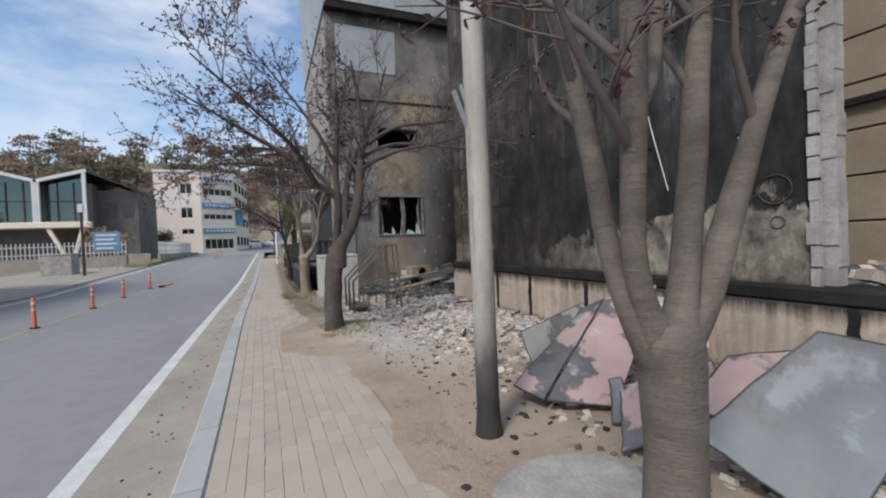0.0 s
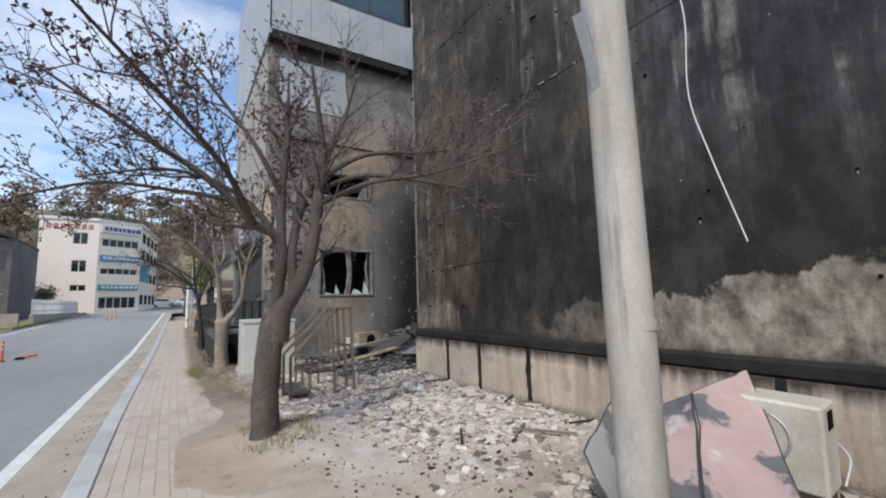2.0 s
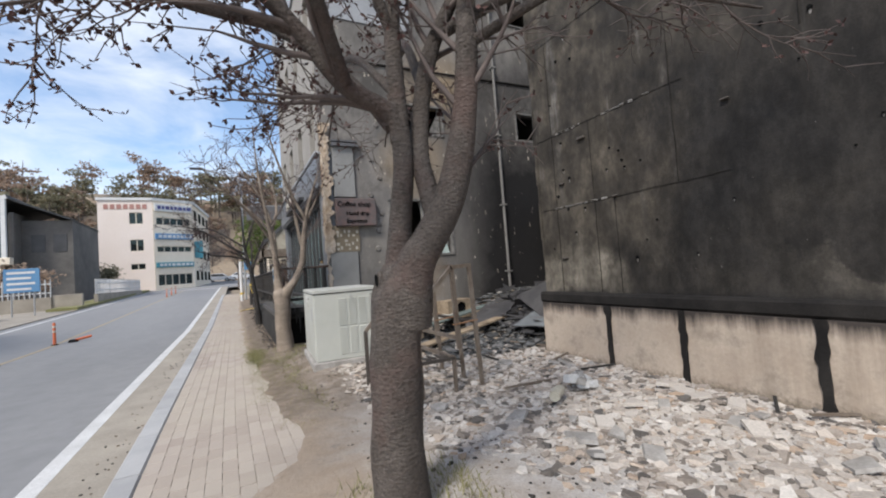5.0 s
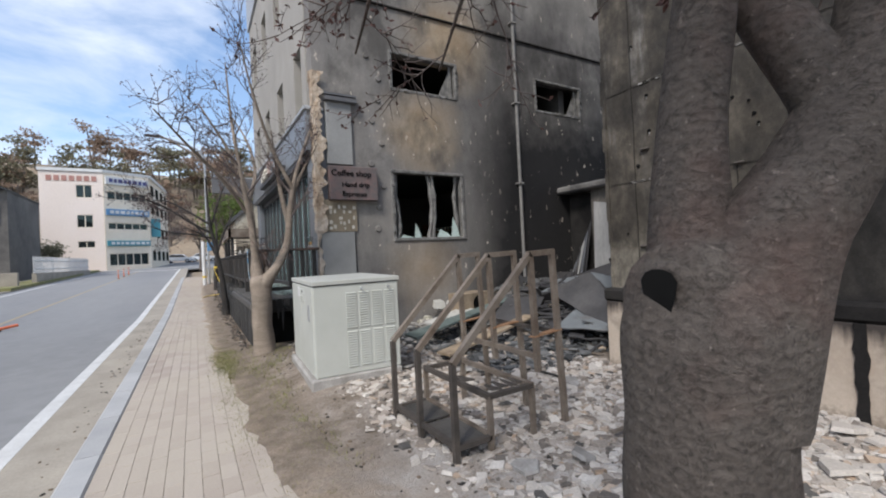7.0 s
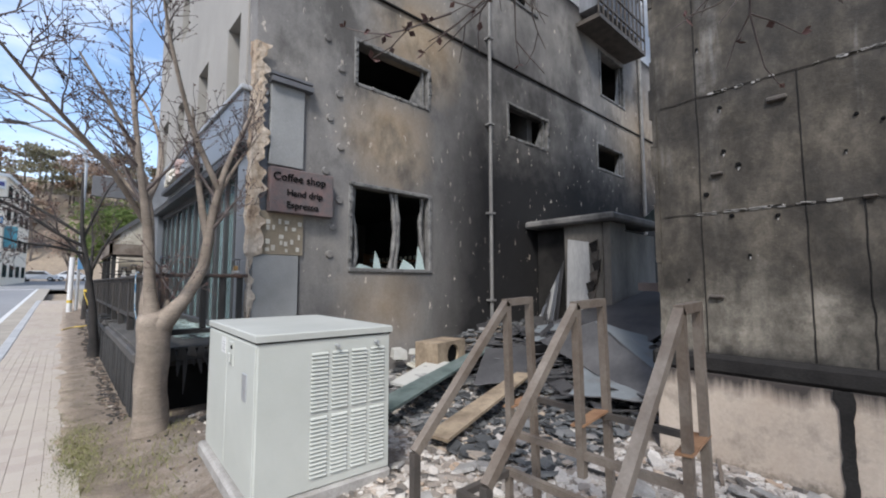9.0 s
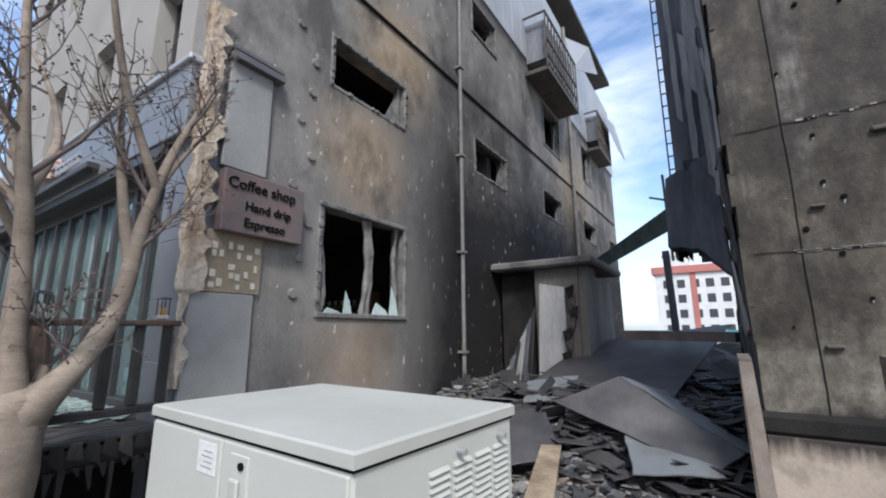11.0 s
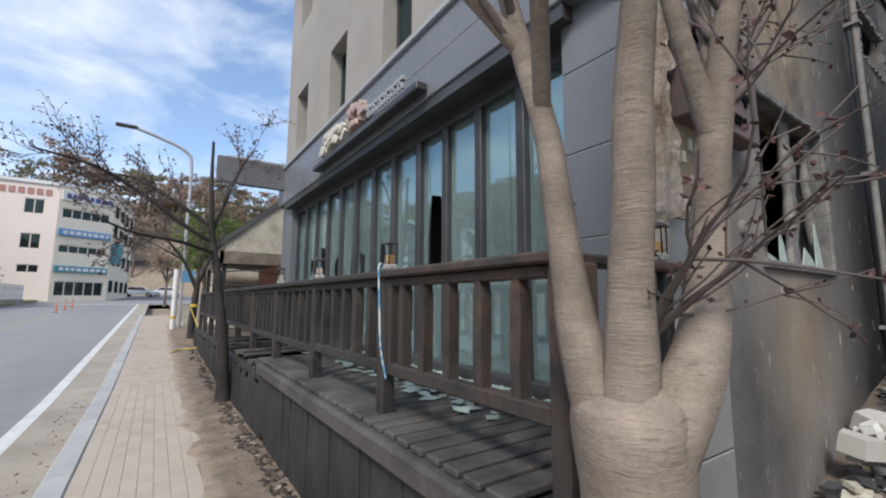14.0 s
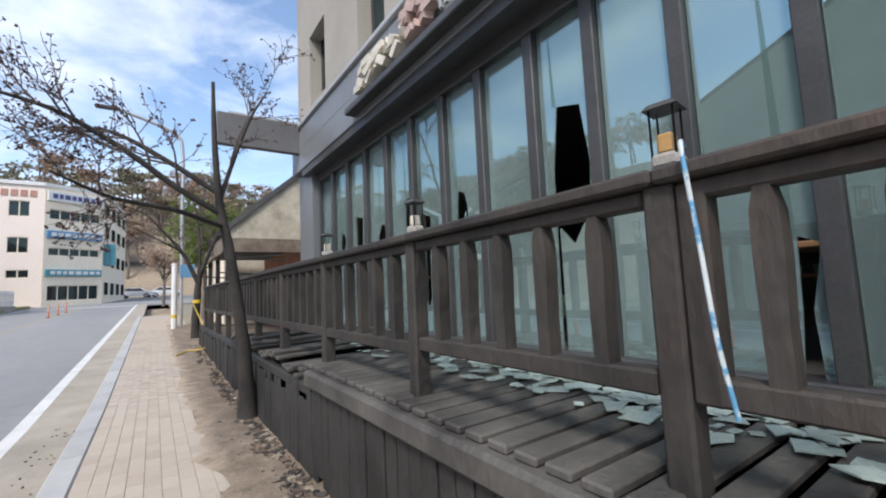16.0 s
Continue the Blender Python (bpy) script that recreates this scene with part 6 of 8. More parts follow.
for x0, y0, w_ in ((2.0, 9.56, 0.1), (1.97, 9.66, 0.07), (2.04, 9.24, 0.09), (2.13, 9.26, 0.08), (2.22, 9.24, 0.07), (2.3, 9.27, 0.06)):
    d_ = rng.uniform(0.1, 0.17)
    part("tread_curl", Shape().slab([(x0, y0, 0.43), (x0 + w_, y0 - 0.01, 0.425), (x0 + w_ * 0.9, y0 + d_ * 0.6, 0.4), (x0 + w_ * 0.4, y0 + d_, 0.435), (x0 - 0.01, y0 + d_ * 0.7, 0.45)], 0.012), "rust_dark", steps)

# --- coffee shop sign ---
sg = thing("coffee_sign", "weathered maroon sign board lettered Coffee shop, Hand drip, Espresso", "sign", 2.72, 14.12, 2.84)
part("board", Shape().box(-0.46, 0.46, -0.03, 0.1, -0.31, 0.31, 0.01), "maroon", sg)
for txt, sz, xx, zz in (("Coffee shop", 0.155, -0.43, 0.13), ("Hand drip", 0.13, -0.24, -0.07), ("Espresso", 0.13, -0.24, -0.24)):
    words("lettering", txt, sz, pose(xx, -0.034, zz, 90, 0, 0), "dark", sg, 0.012)

# --- projecting board at the far corner ---
pb = thing("projecting_sign", "blank dark projecting sign board on a steel arm", "sign", 2.05, 21.9, 4.0)
part("board", Shape().box(-1.36, -0.06, -0.06, 0.06, -0.27, 0.24, 0.01), "fascia", pb)
part("arm", Shape().bar((-1.2, 0, 0.27), (0.02, 0, 0.27), 0.03).bar((-1.2, 0, -0.2), (0.02, 0, -0.2), 0.03), "metal", pb)
fs = Shape().box(1.8, 1.93, 16.3, 19.5, 3.5, 3.58, 0.01)
tray = solid("letter_tray", fs, "frame", "dark metal tray carrying the shop letters", "sign", "structure")
rr = random.Random(5)
ls = thing("shop_letters", "melted cream and red sign letters drooping above the shop front", "sign", 1.88, 18.0, 3.59)
yy = 0.98
for k in range(6):
    s = Shape()
    for q in range(6):
        a, b = rr.uniform(-0.1, 0.1), rr.uniform(0.03, 0.36)
        s.bar((-0.05, a - 0.08, b), (-0.02 + rr.uniform(-0.05, 0.04), a + rr.uniform(0.04, 0.14), b + rr.uniform(-0.14, 0.14)), 0.1, 0.1)
    s.v = [(x, y + yy, z + 0.04) for x, y, z in s.v]
    part("letter", s, "letter_pale" if k < 4 else "letter_rose", ls, "melted cream letter" if k < 4 else "melted red letter")
    yy -= 0.26
ls.scale = (1, 1, 0.78)
for k in range(6):
    s = Shape()
    a = -0.7 - k * 0.15
    s.box(-0.1, -0.07, a, a + 0.04, 0.02, 0.2).box(-0.1, -0.07, a, a + 0.1, 0.1, 0.135).box(-0.1, -0.07, a + 0.08, a + 0.11, 0.02, 0.2)
    part("small_letter", s, "clad", ls)


# --- charred deck in front of the shop ---
DX = 1.04
deck = thing("charred_deck", "charred timber deck with a burnt railing and plank skirt", "deck", kind="structure")
rd = random.Random(17)
part("front_beam", Shape().box(DX - 0.15, DX + 0.03, 14.25, 18.2, 0.67, 0.795, 0.02), "char_grey", deck, "scorched front beam")
part("front_beam", Shape().box(DX - 0.09, DX + 0.0, 18.25, 28.0, 0.56, 0.66, 0.02), "char", deck)
for k in range(int((28.0 - 14.3) / 0.125)):
    y0 = 14.3 + k * 0.125
    top = 0.66 if y0 < 18.2 else 0.6 + rd.uniform(-0.12, 0.05)
    bot = 0.0 if rd.random() < 0.9 else rd.uniform(0.0, 0.2)
    if y0 > 20.2 and rd.random() < 0.2:
        continue
    s = Shape().box(DX - 0.1 + rd.uniform(-0.006, 0.006), DX - 0.075, y0 + 0.004, y0 + 0.115, bot - 0.06, top, 0.006)
    part("skirt_board", s, "char", deck)
for k in range(60):
    y0 = 14.2 + k * 0.136
    if y0 > 18.5 and rd.random() < 0.3:
        continue
    drop = 0.0 if y0 < 18.4 else rd.uniform(-0.14, 0.0)
    tilt = 0.0 if y0 < 18.4 else rd.uniform(-7, 7)
    x1 = 2.22 if rd.random() < 0.9 else 1.9
    s = Shape().box(DX - 0.1, x1, y0 + 0.006, y0 + 0.108, -0.035, 0.0, 0.008, m=pose(0, 0, 0.83 + drop, 0, tilt * 0.3, 0))
    part("deck_board", s, "char_grey", deck)
for yy in (14.3, 15.6, 17.0, 18.4, 20.0, 21.6):
    part("joist", Shape().box(DX + 0.05, 2.15, yy, yy + 0.07, 0.6, 0.75, 0.01), "char", deck)
for k in range(20):
    s = Shape()
    y0 = 22.4 + k * 0.29
    s.box(DX + 0.1, 2.6, y0, y0 + 0.13, 0.0, 0.03, 0.005, m=pose(0, 0, rd.uniform(0.35, 0.72), rd.uniform(-5, 5), rd.uniform(-6, 8), 0))
    part("deck_board", s, "char", deck)
# south end, burnt ragged
s = Shape()
s.box(DX - 0.12, 2.0, 14.14, 14.26, 0.66, 0.775, 0.02)
part("end_beam", s, "char", deck)
for k in range(13):
    x0 = DX + 0.02 + k * 0.073
    h = rd.uniform(0.03, 0.16) if k % 4 else rd.uniform(0.25, 0.48)
    t_ = rd.uniform(0.012, 0.03)
    lean = rd.uniform(-0.03, 0.03)
    part("burnt_stub", Shape().slab([(x0, 14.14, 0.675), (x0 + t_ * 2, 14.14, 0.675), (x0 + t_ * 1.4 + lean, 14.14, 0.66 - h * 0.8), (x0 + t_ + lean, 14.14, 0.66 - h)], 0.03), "char", deck)
for k in range(9):
    x0 = 1.1 + k * 0.1
    part("charred_splinter", Shape().slab([(x0, 14.12, 0.84), (x0 + 0.06, 14.1, 0.845), (x0 + 0.09, 14.12, 0.72 - rd.uniform(0, 0.08)), (x0 - 0.01, 14.13, 0.74)], 0.02), "char" if k % 3 else "char_grey", deck)
part("end_post", Shape().box(1.92, 2.02, 14.1, 14.2, -0.05, 0.72, 0.01), "char", deck)
POSTS = [14.06, 15.44, 16.8, 18.22, 19.6, 21.0, 22.4, 23.8, 25.2, 26.6, 28.0]
for i, yy in enumerate(POSTS):
    b = 0.5 if yy < 18 else 0.35
    s = Shape().box(DX + 0.02, DX + 0.11, yy - 0.042, yy + 0.042, b, 1.64, 0.01)
    part("post", s, "rail", deck)
    if i in (0, 1):
        part("post_liner", Shape().box(DX + 0.025, DX + 0.105, yy - 0.118, yy - 0.046, 1.06, 1.63, 0.008), "rail", deck)
for i, (a, b) in enumerate(zip(POSTS, POSTS[1:])):
    z = 1.635
    part("top_rail", Shape().box(DX - 0.01, DX + 0.15, a, b - 0.002, z, z + 0.045, 0.01), "rail", deck)
    part("sub_rail", Shape().box(DX + 0.03, DX + 0.1, a + 0.05, b - 0.05, z - 0.052, z - 0.002, 0.008), "rail", deck)
    lz = 1.06 if i < 2 else 1.03
    part("lower_rail", Shape().box(DX + 0.03, DX + 0.1, a + 0.05, b - 0.05, lz, lz + 0.07, 0.008), "rail", deck)
    n = 5
    for k in range(n):
        yc = a + (b - a) * (k + 1) / (n + 1)
        if i > 5 and rd.random() < 0.25:
            continue
        j = rd.uniform(-0.015, 0.015)
        s = Shape()
        h0, h1 = lz + 0.06, z - 0.045
        ring = lambda q, d: [(DX + 0.035, yc - q + d, 0), (DX + 0.095, yc - q + d, 0), (DX + 0.095, yc + q + d, 0), (DX + 0.035, yc + q + d, 0)]
        v = []
        for zz, q, d in ((h0, 0.026, j), (h0 + 0.15, 0.027, j * 0.5), (h1 - 0.16, 0.031, j), (h1 - 0.06, 0.029, j), (h1, 0.016, j)):
            v += [(p[0], p[1], zz) for p in ring(q, d)]
        f = [(3, 2, 1, 0), (16, 17, 18, 19)]
        for m in range(4):
            f += [(m * 4 + c, m * 4 + (c + 1) % 4, m * 4 + 4 + (c + 1) % 4, m * 4 + 4 + c) for c in range(4)]
        s.add(v, f)
        part("baluster", s, "rail", deck)
# end railing to the wall
part("end_rail", Shape().box(DX + 0.12, 2.02, 14.08, 14.2, 1.64, 1.685, 0.01), "rail", deck)
part("end_rail", Shape().box(DX + 0.1, 2.02, 14.11, 14.17, 0.98, 1.04, 0.01), "char", deck)
for k in range(3):
    x0 = 1.5 + k * 0.2
    part("baluster", Shape().box(x0, x0 + 0.07, 14.11, 14.16, 1.04, 1.66, 0.01), "char", deck)
# solid black block stands in for the shade beneath the boards
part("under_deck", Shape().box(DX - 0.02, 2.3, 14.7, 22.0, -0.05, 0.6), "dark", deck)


def lantern(y, amber, x=DX + 0.07):
    t = thing("lantern", "small black metal lantern on the deck railing", "lantern", x, y, 1.687 if x > 1.5 else 1.682, rz=8, group="lanterns on the railing")
    part("foot", Shape().box(-0.06, 0.06, -0.06, 0.06, 0, 0.06, 0.015), "pillar", t, "ash-grey foot")
    part("candle", Shape().box(-0.035, 0.035, -0.035, 0.035, 0.06, 0.14, 0.01), "amber" if amber else "letter_pale", t)
    for sx in (-1, 1):
        for sy in (-1, 1):
            part("upright", Shape().bar((0.05 * sx, 0.05 * sy, 0.05), (0.05 * sx, 0.05 * sy, 0.235), 0.008), "dark", t)
    part("cap", Shape().add([(-0.075, -0.075, 0.235), (0.075, -0.075, 0.235), (0.075, 0.075, 0.235), (-0.075, 0.075, 0.235), (-0.05, -0.05, 0.26), (0.05, -0.05, 0.26), (0.05, 0.05, 0.26), (-0.05, 0.05, 0.26)], [(3, 2, 1, 0), (4, 5, 6, 7), (0, 1, 5, 4), (1, 2, 6, 5), (2, 3, 7, 6), (3, 0, 4, 7)]), "frame", t)
    t.scale = (0.62, 0.62, 0.72)


lantern(15.42, True)
lantern(16.8, False)
lantern(18.22, False)
lantern(14.07, False)
lantern(14.13, True, 1.88)
tb = thing("plastic_tube", "half-melted blue and white plastic tube hung on the railing", "tube", DX - 0.015, 15.22, 0.955)
part("tube", Shape().tube(smooth_path([(0.0, 0.12, 0.755), (-0.035, 0.11, 0.74), (-0.035, 0.09, 0.5), (-0.03, 0.075, 0.28), (0.0, 0.06, 0.1)], 5), 0.006, 8), "hose", tb)
# broken glass on the boards
s = Shape()
for k in range(420):
    y0 = rd.choice((rd.uniform(14.9, 17.2), rd.uniform(15.2, 19.0)))
    x0 = rd.triangular(1.42, 2.15, 2.05)
    sz = rd.uniform(0.025, 0.1)
    m = pose(x0, y0, 0.838 + rd.uniform(0, 0.02), rd.uniform(-6, 6), rd.uniform(-6, 6), rd.uniform(0, 360))
    q = [(sz * rd.uniform(0.6, 1.2), 0, 0), (sz * rd.uniform(-0.3, 0.4), sz * rd.uniform(0.5, 1.0), 0), (-sz * rd.uniform(0.5, 1.1), sz * rd.uniform(-0.2, 0.4), 0), (sz * rd.uniform(-0.4, 0.3), -sz * rd.uniform(0.4, 0.9), 0)]
    s.slab([m @ Vector(p) for p in q], 0.005)
solid("broken_glass", s, "shard", "pale green glass shards strewn over the charred boards", "glass shards", "stuff")


# --- rubble and fragments ---
def chunk(s, r, x, y, z, size, flat):
    """A broken flake lying about."""
    m = pose(x, y, z, r.uniform(-18, 18), r.uniform(-18, 18), r.uniform(0, 360))
    n = r.choice((4, 5))
    t = size * flat
    ring = []
    for k in range(n):
        a = 2 * math.pi * (k + r.uniform(-0.3, 0.3)) / n
        ring.append((math.cos(a) * size * r.uniform(0.6, 1.1), math.sin(a) * size * r.uniform(0.4, 0.9)))
    v = [m @ Vector((p[0], p[1], t)) for p in ring] + [m @ Vector((p[0] * 1.1, p[1] * 1.1, -t)) for p in ring]
    f = [tuple(range(n)), tuple(range(2 * n - 1, n - 1, -1))] + [(i, i + n, (i + 1) % n + n, (i + 1) % n) for i in range(n)]
    s.add(v, f)


s = Shape()
rr = random.Random(29)
k = 0
while k < 20000:
    x, y = rr.uniform(1.35, 4.5), rr.uniform(4.0, 14.1)
    dens = min(1, max(0.05, (y - 4.6) / 2.2)) * min(1, max(0.0, (x - 1.3 - (0.5 if y < 7.5 else 0.0)) / 0.9))
    if 1.3 < x < 2.6 and 11.3 < y < 13.2:
        continue
    if rr.random() > dens:
        continue
    size = rr.choice((0.008, 0.011, 0.015, 0.02, 0.026, 0.034, 0.045, 0.065)) * rr.uniform(0.6, 1.4)
    chunk(s, rr, x, y, lump(x, y) + size * 0.12, size, rr.uniform(0.08, 0.25))
    k += 1
solid("plaster_rubble", s, "rubble", "pale broken plaster and tile fragments strewn on the ground", "rubble", "stuff")
s = Shape()
for k in range(6500):
    x, y = rr.uniform(3.0, 8.5), rr.uniform(10.4, 14.15)
    size = rr.choice((0.025, 0.035, 0.05, 0.065, 0.09)) * rr.uniform(0.7, 1.3)
    chunk(s, rr, x, y, lump(x, y) + size * 0.2 + rr.uniform(0, 0.06), size, rr.uniform(0.04, 0.12))
solid("slate_rubble", s, "slate", "dark grey slate and burnt rubble heaped in the alley", "rubble", "stuff")
s = Shape()
for k in range(2200):
    x, y = rr.triangular(2.0, 4.5, 3.8), rr.uniform(-1.5, 4.6)
    size = rr.choice((0.02, 0.03, 0.05, 0.08)) * rr.uniform(0.7, 1.3)
    chunk(s, rr, x, y, lump(x, y) + size * 0.2, size, rr.uniform(0.1, 0.4))
for k in range(900):
    x, y = rr.uniform(4.9, 7.3), rr.uniform(-2.0, 2.1)
    size = rr.choice((0.04, 0.07, 0.1)) * rr.uniform(0.7, 1.3)
    chunk(s, rr, x, y, 0.93 + rr.uniform(0, 0.22), size, rr.uniform(0.2, 0.5))
solid("wall_rubble", s, "rubble", "grey wall rubble heaped between the burnt buildings", "rubble", "stuff")
s = Shape()
for k in range(6500):
    y = rr.triangular(14.4, 28.0, 16.0)
    x = rr.triangular(0.42, 0.93, 0.85)
    size = rr.choice((0.006, 0.009, 0.012, 0.018, 0.026, 0.036)) * rr.uniform(0.7, 1.3)
    chunk(s, rr, x, y, lump(x, y) + size * 0.15, size, rr.uniform(0.1, 0.3))
for k in range(900):
    x, y = rr.triangular(0.9, 3.6, 3.2), rr.uniform(0.3, 6.0)
    size = rr.choice((0.006, 0.009, 0.012, 0.02, 0.035)) * rr.uniform(0.7, 1.3)
    chunk(s, rr, x, y, lump(x, y) + size * 0.15, size, rr.uniform(0.1, 0.4))
for k in range(1500):
    x, y = rr.uniform(0.95, 2.6), rr.uniform(3.5, 14.0)
    size = rr.choice((0.005, 0.008, 0.012, 0.02)) * rr.uniform(0.7, 1.3)
    chunk(s, rr, x, y, lump(x, y) + size * 0.15, size, rr.uniform(0.1, 0.4))
for k in range(900):
    x, y = rr.uniform(1.5, 3.6), rr.triangular(13.0, 14.2, 14.1)
    size = rr.choice((0.015, 0.025, 0.04, 0.06)) * rr.uniform(0.7, 1.3)
    chunk(s, rr, x, y, lump(x, y) + size * 0.2, size, rr.uniform(0.1, 0.4))
for k in range(240):
    y = rr.uniform(0, 30)
    x = -0.95 + rr.uniform(-0.1, 0.16)
    chunk(s, rr, x, y, -0.088, rr.uniform(0.008, 0.02), 0.3)
solid("charcoal_bits", s, "litter", "charcoal and burnt timber bits on the soil", "charcoal", "stuff")
for k in range(16):
    x, y = rr.uniform(3.5, 5.0), 14.05 - rr.uniform(0, 0.45)
    s = Shape()
    for j in range(3):
        chunk(s, rr, rr.uniform(-0.08, 0.08), rr.uniform(-0.06, 0.06), 0.02 + 0.03 * j, rr.uniform(0.05, 0.14), 0.16)
    solid("plaster_lump", s, "pillar" if k % 3 else "appliance", "pale lump of fallen plaster against the burnt wall", "plaster lump", group="plaster lumps", at=pose(x, y, lump(x, y) + rr.uniform(0.02, 0.1)))
slab_label = "pale broken plaster slab lying in the rubble"
for k in range(46):
    x, y = rr.uniform(1.9, 4.3), rr.uniform(6.0, 11.4)
    if 1.6 < x < 3.1 and 9.2 < y < 10.7:
        continue
    s = Shape()
    chunk(s, rr, 0, 0, 0.02, rr.uniform(0.07, 0.17), 0.1)
    tagged(solid("plaster_slab", s, "pillar" if k % 3 else "rubble", slab_label, "plaster slab", group="plaster slabs", at=pose(x, y, lump(x, y) + 0.02)))
for k in range(16):
    x, y = rr.uniform(2.4, 5.2), rr.uniform(5.4, 11.2)
    if 1.3 < x < 3.2 and 9.0 < y < 13.3:
        continue
    ln = rr.uniform(0.12, 0.4)
    s = Shape().bar((-ln, 0, 0.0), (ln, 0, rr.uniform(0.0, 0.05)), 0.028, 0.02)
    solid("charred_stick", s, "char" if k % 2 else "rust", "thin charred batten lying in the rubble", "batten", group="charred battens", at=pose(x, y, lump(x, y) + 0.03, 0, 0, rr.uniform(0, 180)))

# scorched sheets leaning by the big wall
def sheet(corners, mat, label, thick=0.012):
    """A buckled metal sheet between its corners."""
    t = thing("scorched_sheet", label, "metal sheet", group="fallen sheets")
    c = [Vector(q) for q in corners]
    if len(c) == 4:
        n = 9
        nrm = (c[1] - c[0]).cross(c[3] - c[0]).normalized()
        grid = []
        for i in range(n):
            for j in range(n):
                u, w_ = i / (n - 1), j / (n - 1)
                q = (c[0] * (1 - u) + c[1] * u) * (1 - w_) + (c[3] * (1 - u) + c[2] * u) * w_
                edge = min(u, 1 - u, w_, 1 - w_) * 2
                q = q + nrm * (0.05 * noise.noise(q * 2.3) + 0.02 * noise.noise(q * 7)) * (0.4 + edge)
                if edge == 0:
                    q = q + Vector((noise.noise(q * 6 + Vector((9, 0, 0))), noise.noise(q * 6), 0)) * 0.02
                grid.append(q)
        s = Shape()
        f = [(i * n + j, (i + 1) * n + j, (i + 1) * n + j + 1, i * n + j + 1) for i in range(n - 1) for j in range(n - 1)]
        s.add(grid, f, True)
        s.add([q - nrm * thick for q in grid], [q[::-1] for q in f], True)
        ring = [i * n for i in range(n)] + [(n - 1) * n + j for j in range(1, n)] + [i * n + n - 1 for i in range(n - 2, -1, -1)] + [j for j in range(n - 2, 0, -1)]
        part("panel", s, mat, t)
        e = Shape().tube([grid[q] - nrm * thick * 0.5 for q in ring + ring[:1]], 0.0085, 5)
    else:
        part("panel", Shape().slab(c, thick), mat, t)
        e = Shape().tube(c + c[:1], 0.0085, 5)
    part("folded_edge", e, "sheet_dark", t)
    return t


sheet([(2.61, 3.82, 0.06), (4.3, 4.62, 0.16), (4.36, 5.03, 0.48), (2.63, 4.07, 0.42)], "sheet_white", "whitish scorched metal panel leaning on rubble")
sheet([(2.02, 3.3, 0.14), (2.12, 2.99, 0.1), (3.57, 3.77, 0.75), (3.45, 4.02, 0.6)], "sheet_pink", "narrow pinkish scorched metal strip beside a larger panel")
sheet([(2.15, 2.97, 0.1), (2.62, 2.66, 0.05), (4.32, 3.68, 0.86), (3.6, 3.77, 0.76)], "sheet_pink", "pink and black scorched metal panel leaning on the plinth")
sheet([(2.13, 2.11, 0.03), (2.69, 2.67, 0.2), (3.3, 2.3, 0.42), (2.75, 1.8, 0.28)], "sheet_pink", "buckled pink scorched metal panel on the soil")
sheet([(2.42, 2.5, 0.02), (2.62, 2.42, 0.02), (2.68, 2.66, 0.3), (2.58, 2.7, 0.28)], "sheet_grey", "small bent grey scorched metal sheet")
sheet([(2.5, 1.95, 0.3), (2.95, 1.95, 0.6), (3.5, 1.75, 0.62), (2.75, 1.55, 0.3)], "sheet_pink", "flat pink sheet resting on rubble")
sheet([(2.28, 1.72, 0.3), (2.5, 1.12, -0.03), (3.5, 1.05, 0.72), (2.95, 1.42, 0.88)], "sheet_grey", "large grey scorched sheet propped over the soil")
ap = thing("burnt_appliance", "burnt-out cream enamel washing machine case by the sooty wall", "appliance", 4.09, 3.42, 0.0, 4)
part("case", Shape().box(-0.17, 0.17, -0.31, 0.31, 0.1, 0.73, 0.02, m=pose(0, 0, 0, 2, -2, 0)), "appliance", ap)
part("opening", Shape().box(-0.06, 0.06, -0.318, -0.3, 0.55, 0.68, 0.005, m=pose(0, 0, 0, 2, -2, 0)), "dark", ap)
part("door_hole", Shape().tube([(-0.16, 0.05, 0.45), (-0.182, 0.05, 0.45)], 0.17, 24), "dark", ap, "dark round door hole")
part("door_ring", Shape().tube([(-0.182, 0.05 + 0.18 * math.cos(a), 0.45 + 0.18 * math.sin(a)) for a in [i * math.pi / 12 for i in range(25)]], 0.014, 6), "metal", ap, "scorched metal door ring")
part("plinth_foot", Shape().box(-0.15, 0.15, -0.28, 0.28, 0.0, 0.1), "rust_dark", ap)
part("cable", Shape().tube(smooth_path([(0.16, -0.3, 0.42), (0.24, -0.36, 0.28), (0.17, -0.33, 0.1)], 5), 0.008, 6), "cable", ap)
cb = thing("hanging_cable", "loose white cable hanging down the sooty wall", "cable", BW, 3.9, 2.0)
part("wire", Shape().tube(smooth_path([(-0.05, 0.12, 3.0), (-0.05, 0.06, 2.4), (-0.05, 0.1, 1.6), (-0.07, -0.05, 0.9), (-0.06, -0.28, 0.0)], 6), 0.0065, 6), "cable", cb)
mh = Shape().tube([(0, 0, -0.02), (0, 0, 0.012)], [0.62, 0.6], 32)
solid("manhole_cover", mh, "pillar", "round dirty concrete cover set in the soil", "cover", at=pose(1.6, 1.75, 0.0))

# alley between the buildings
hut = thing("brick_hut", "small smoke-stained hut with a thick slab roof, front torn open", "hut", 9.2, 13.25, 0.1)
part("wall", Shape().box(-0.9, -0.2, -0.9, -0.75, 0, 2.7, 0.01).box(-0.2, 1.3, -0.9, -0.78, 0.9, 2.55).box(-0.95, -0.8, -0.75, 0.1, 0, 2.7, 0.01), "hut_wall", hut, "smoked beige wall")
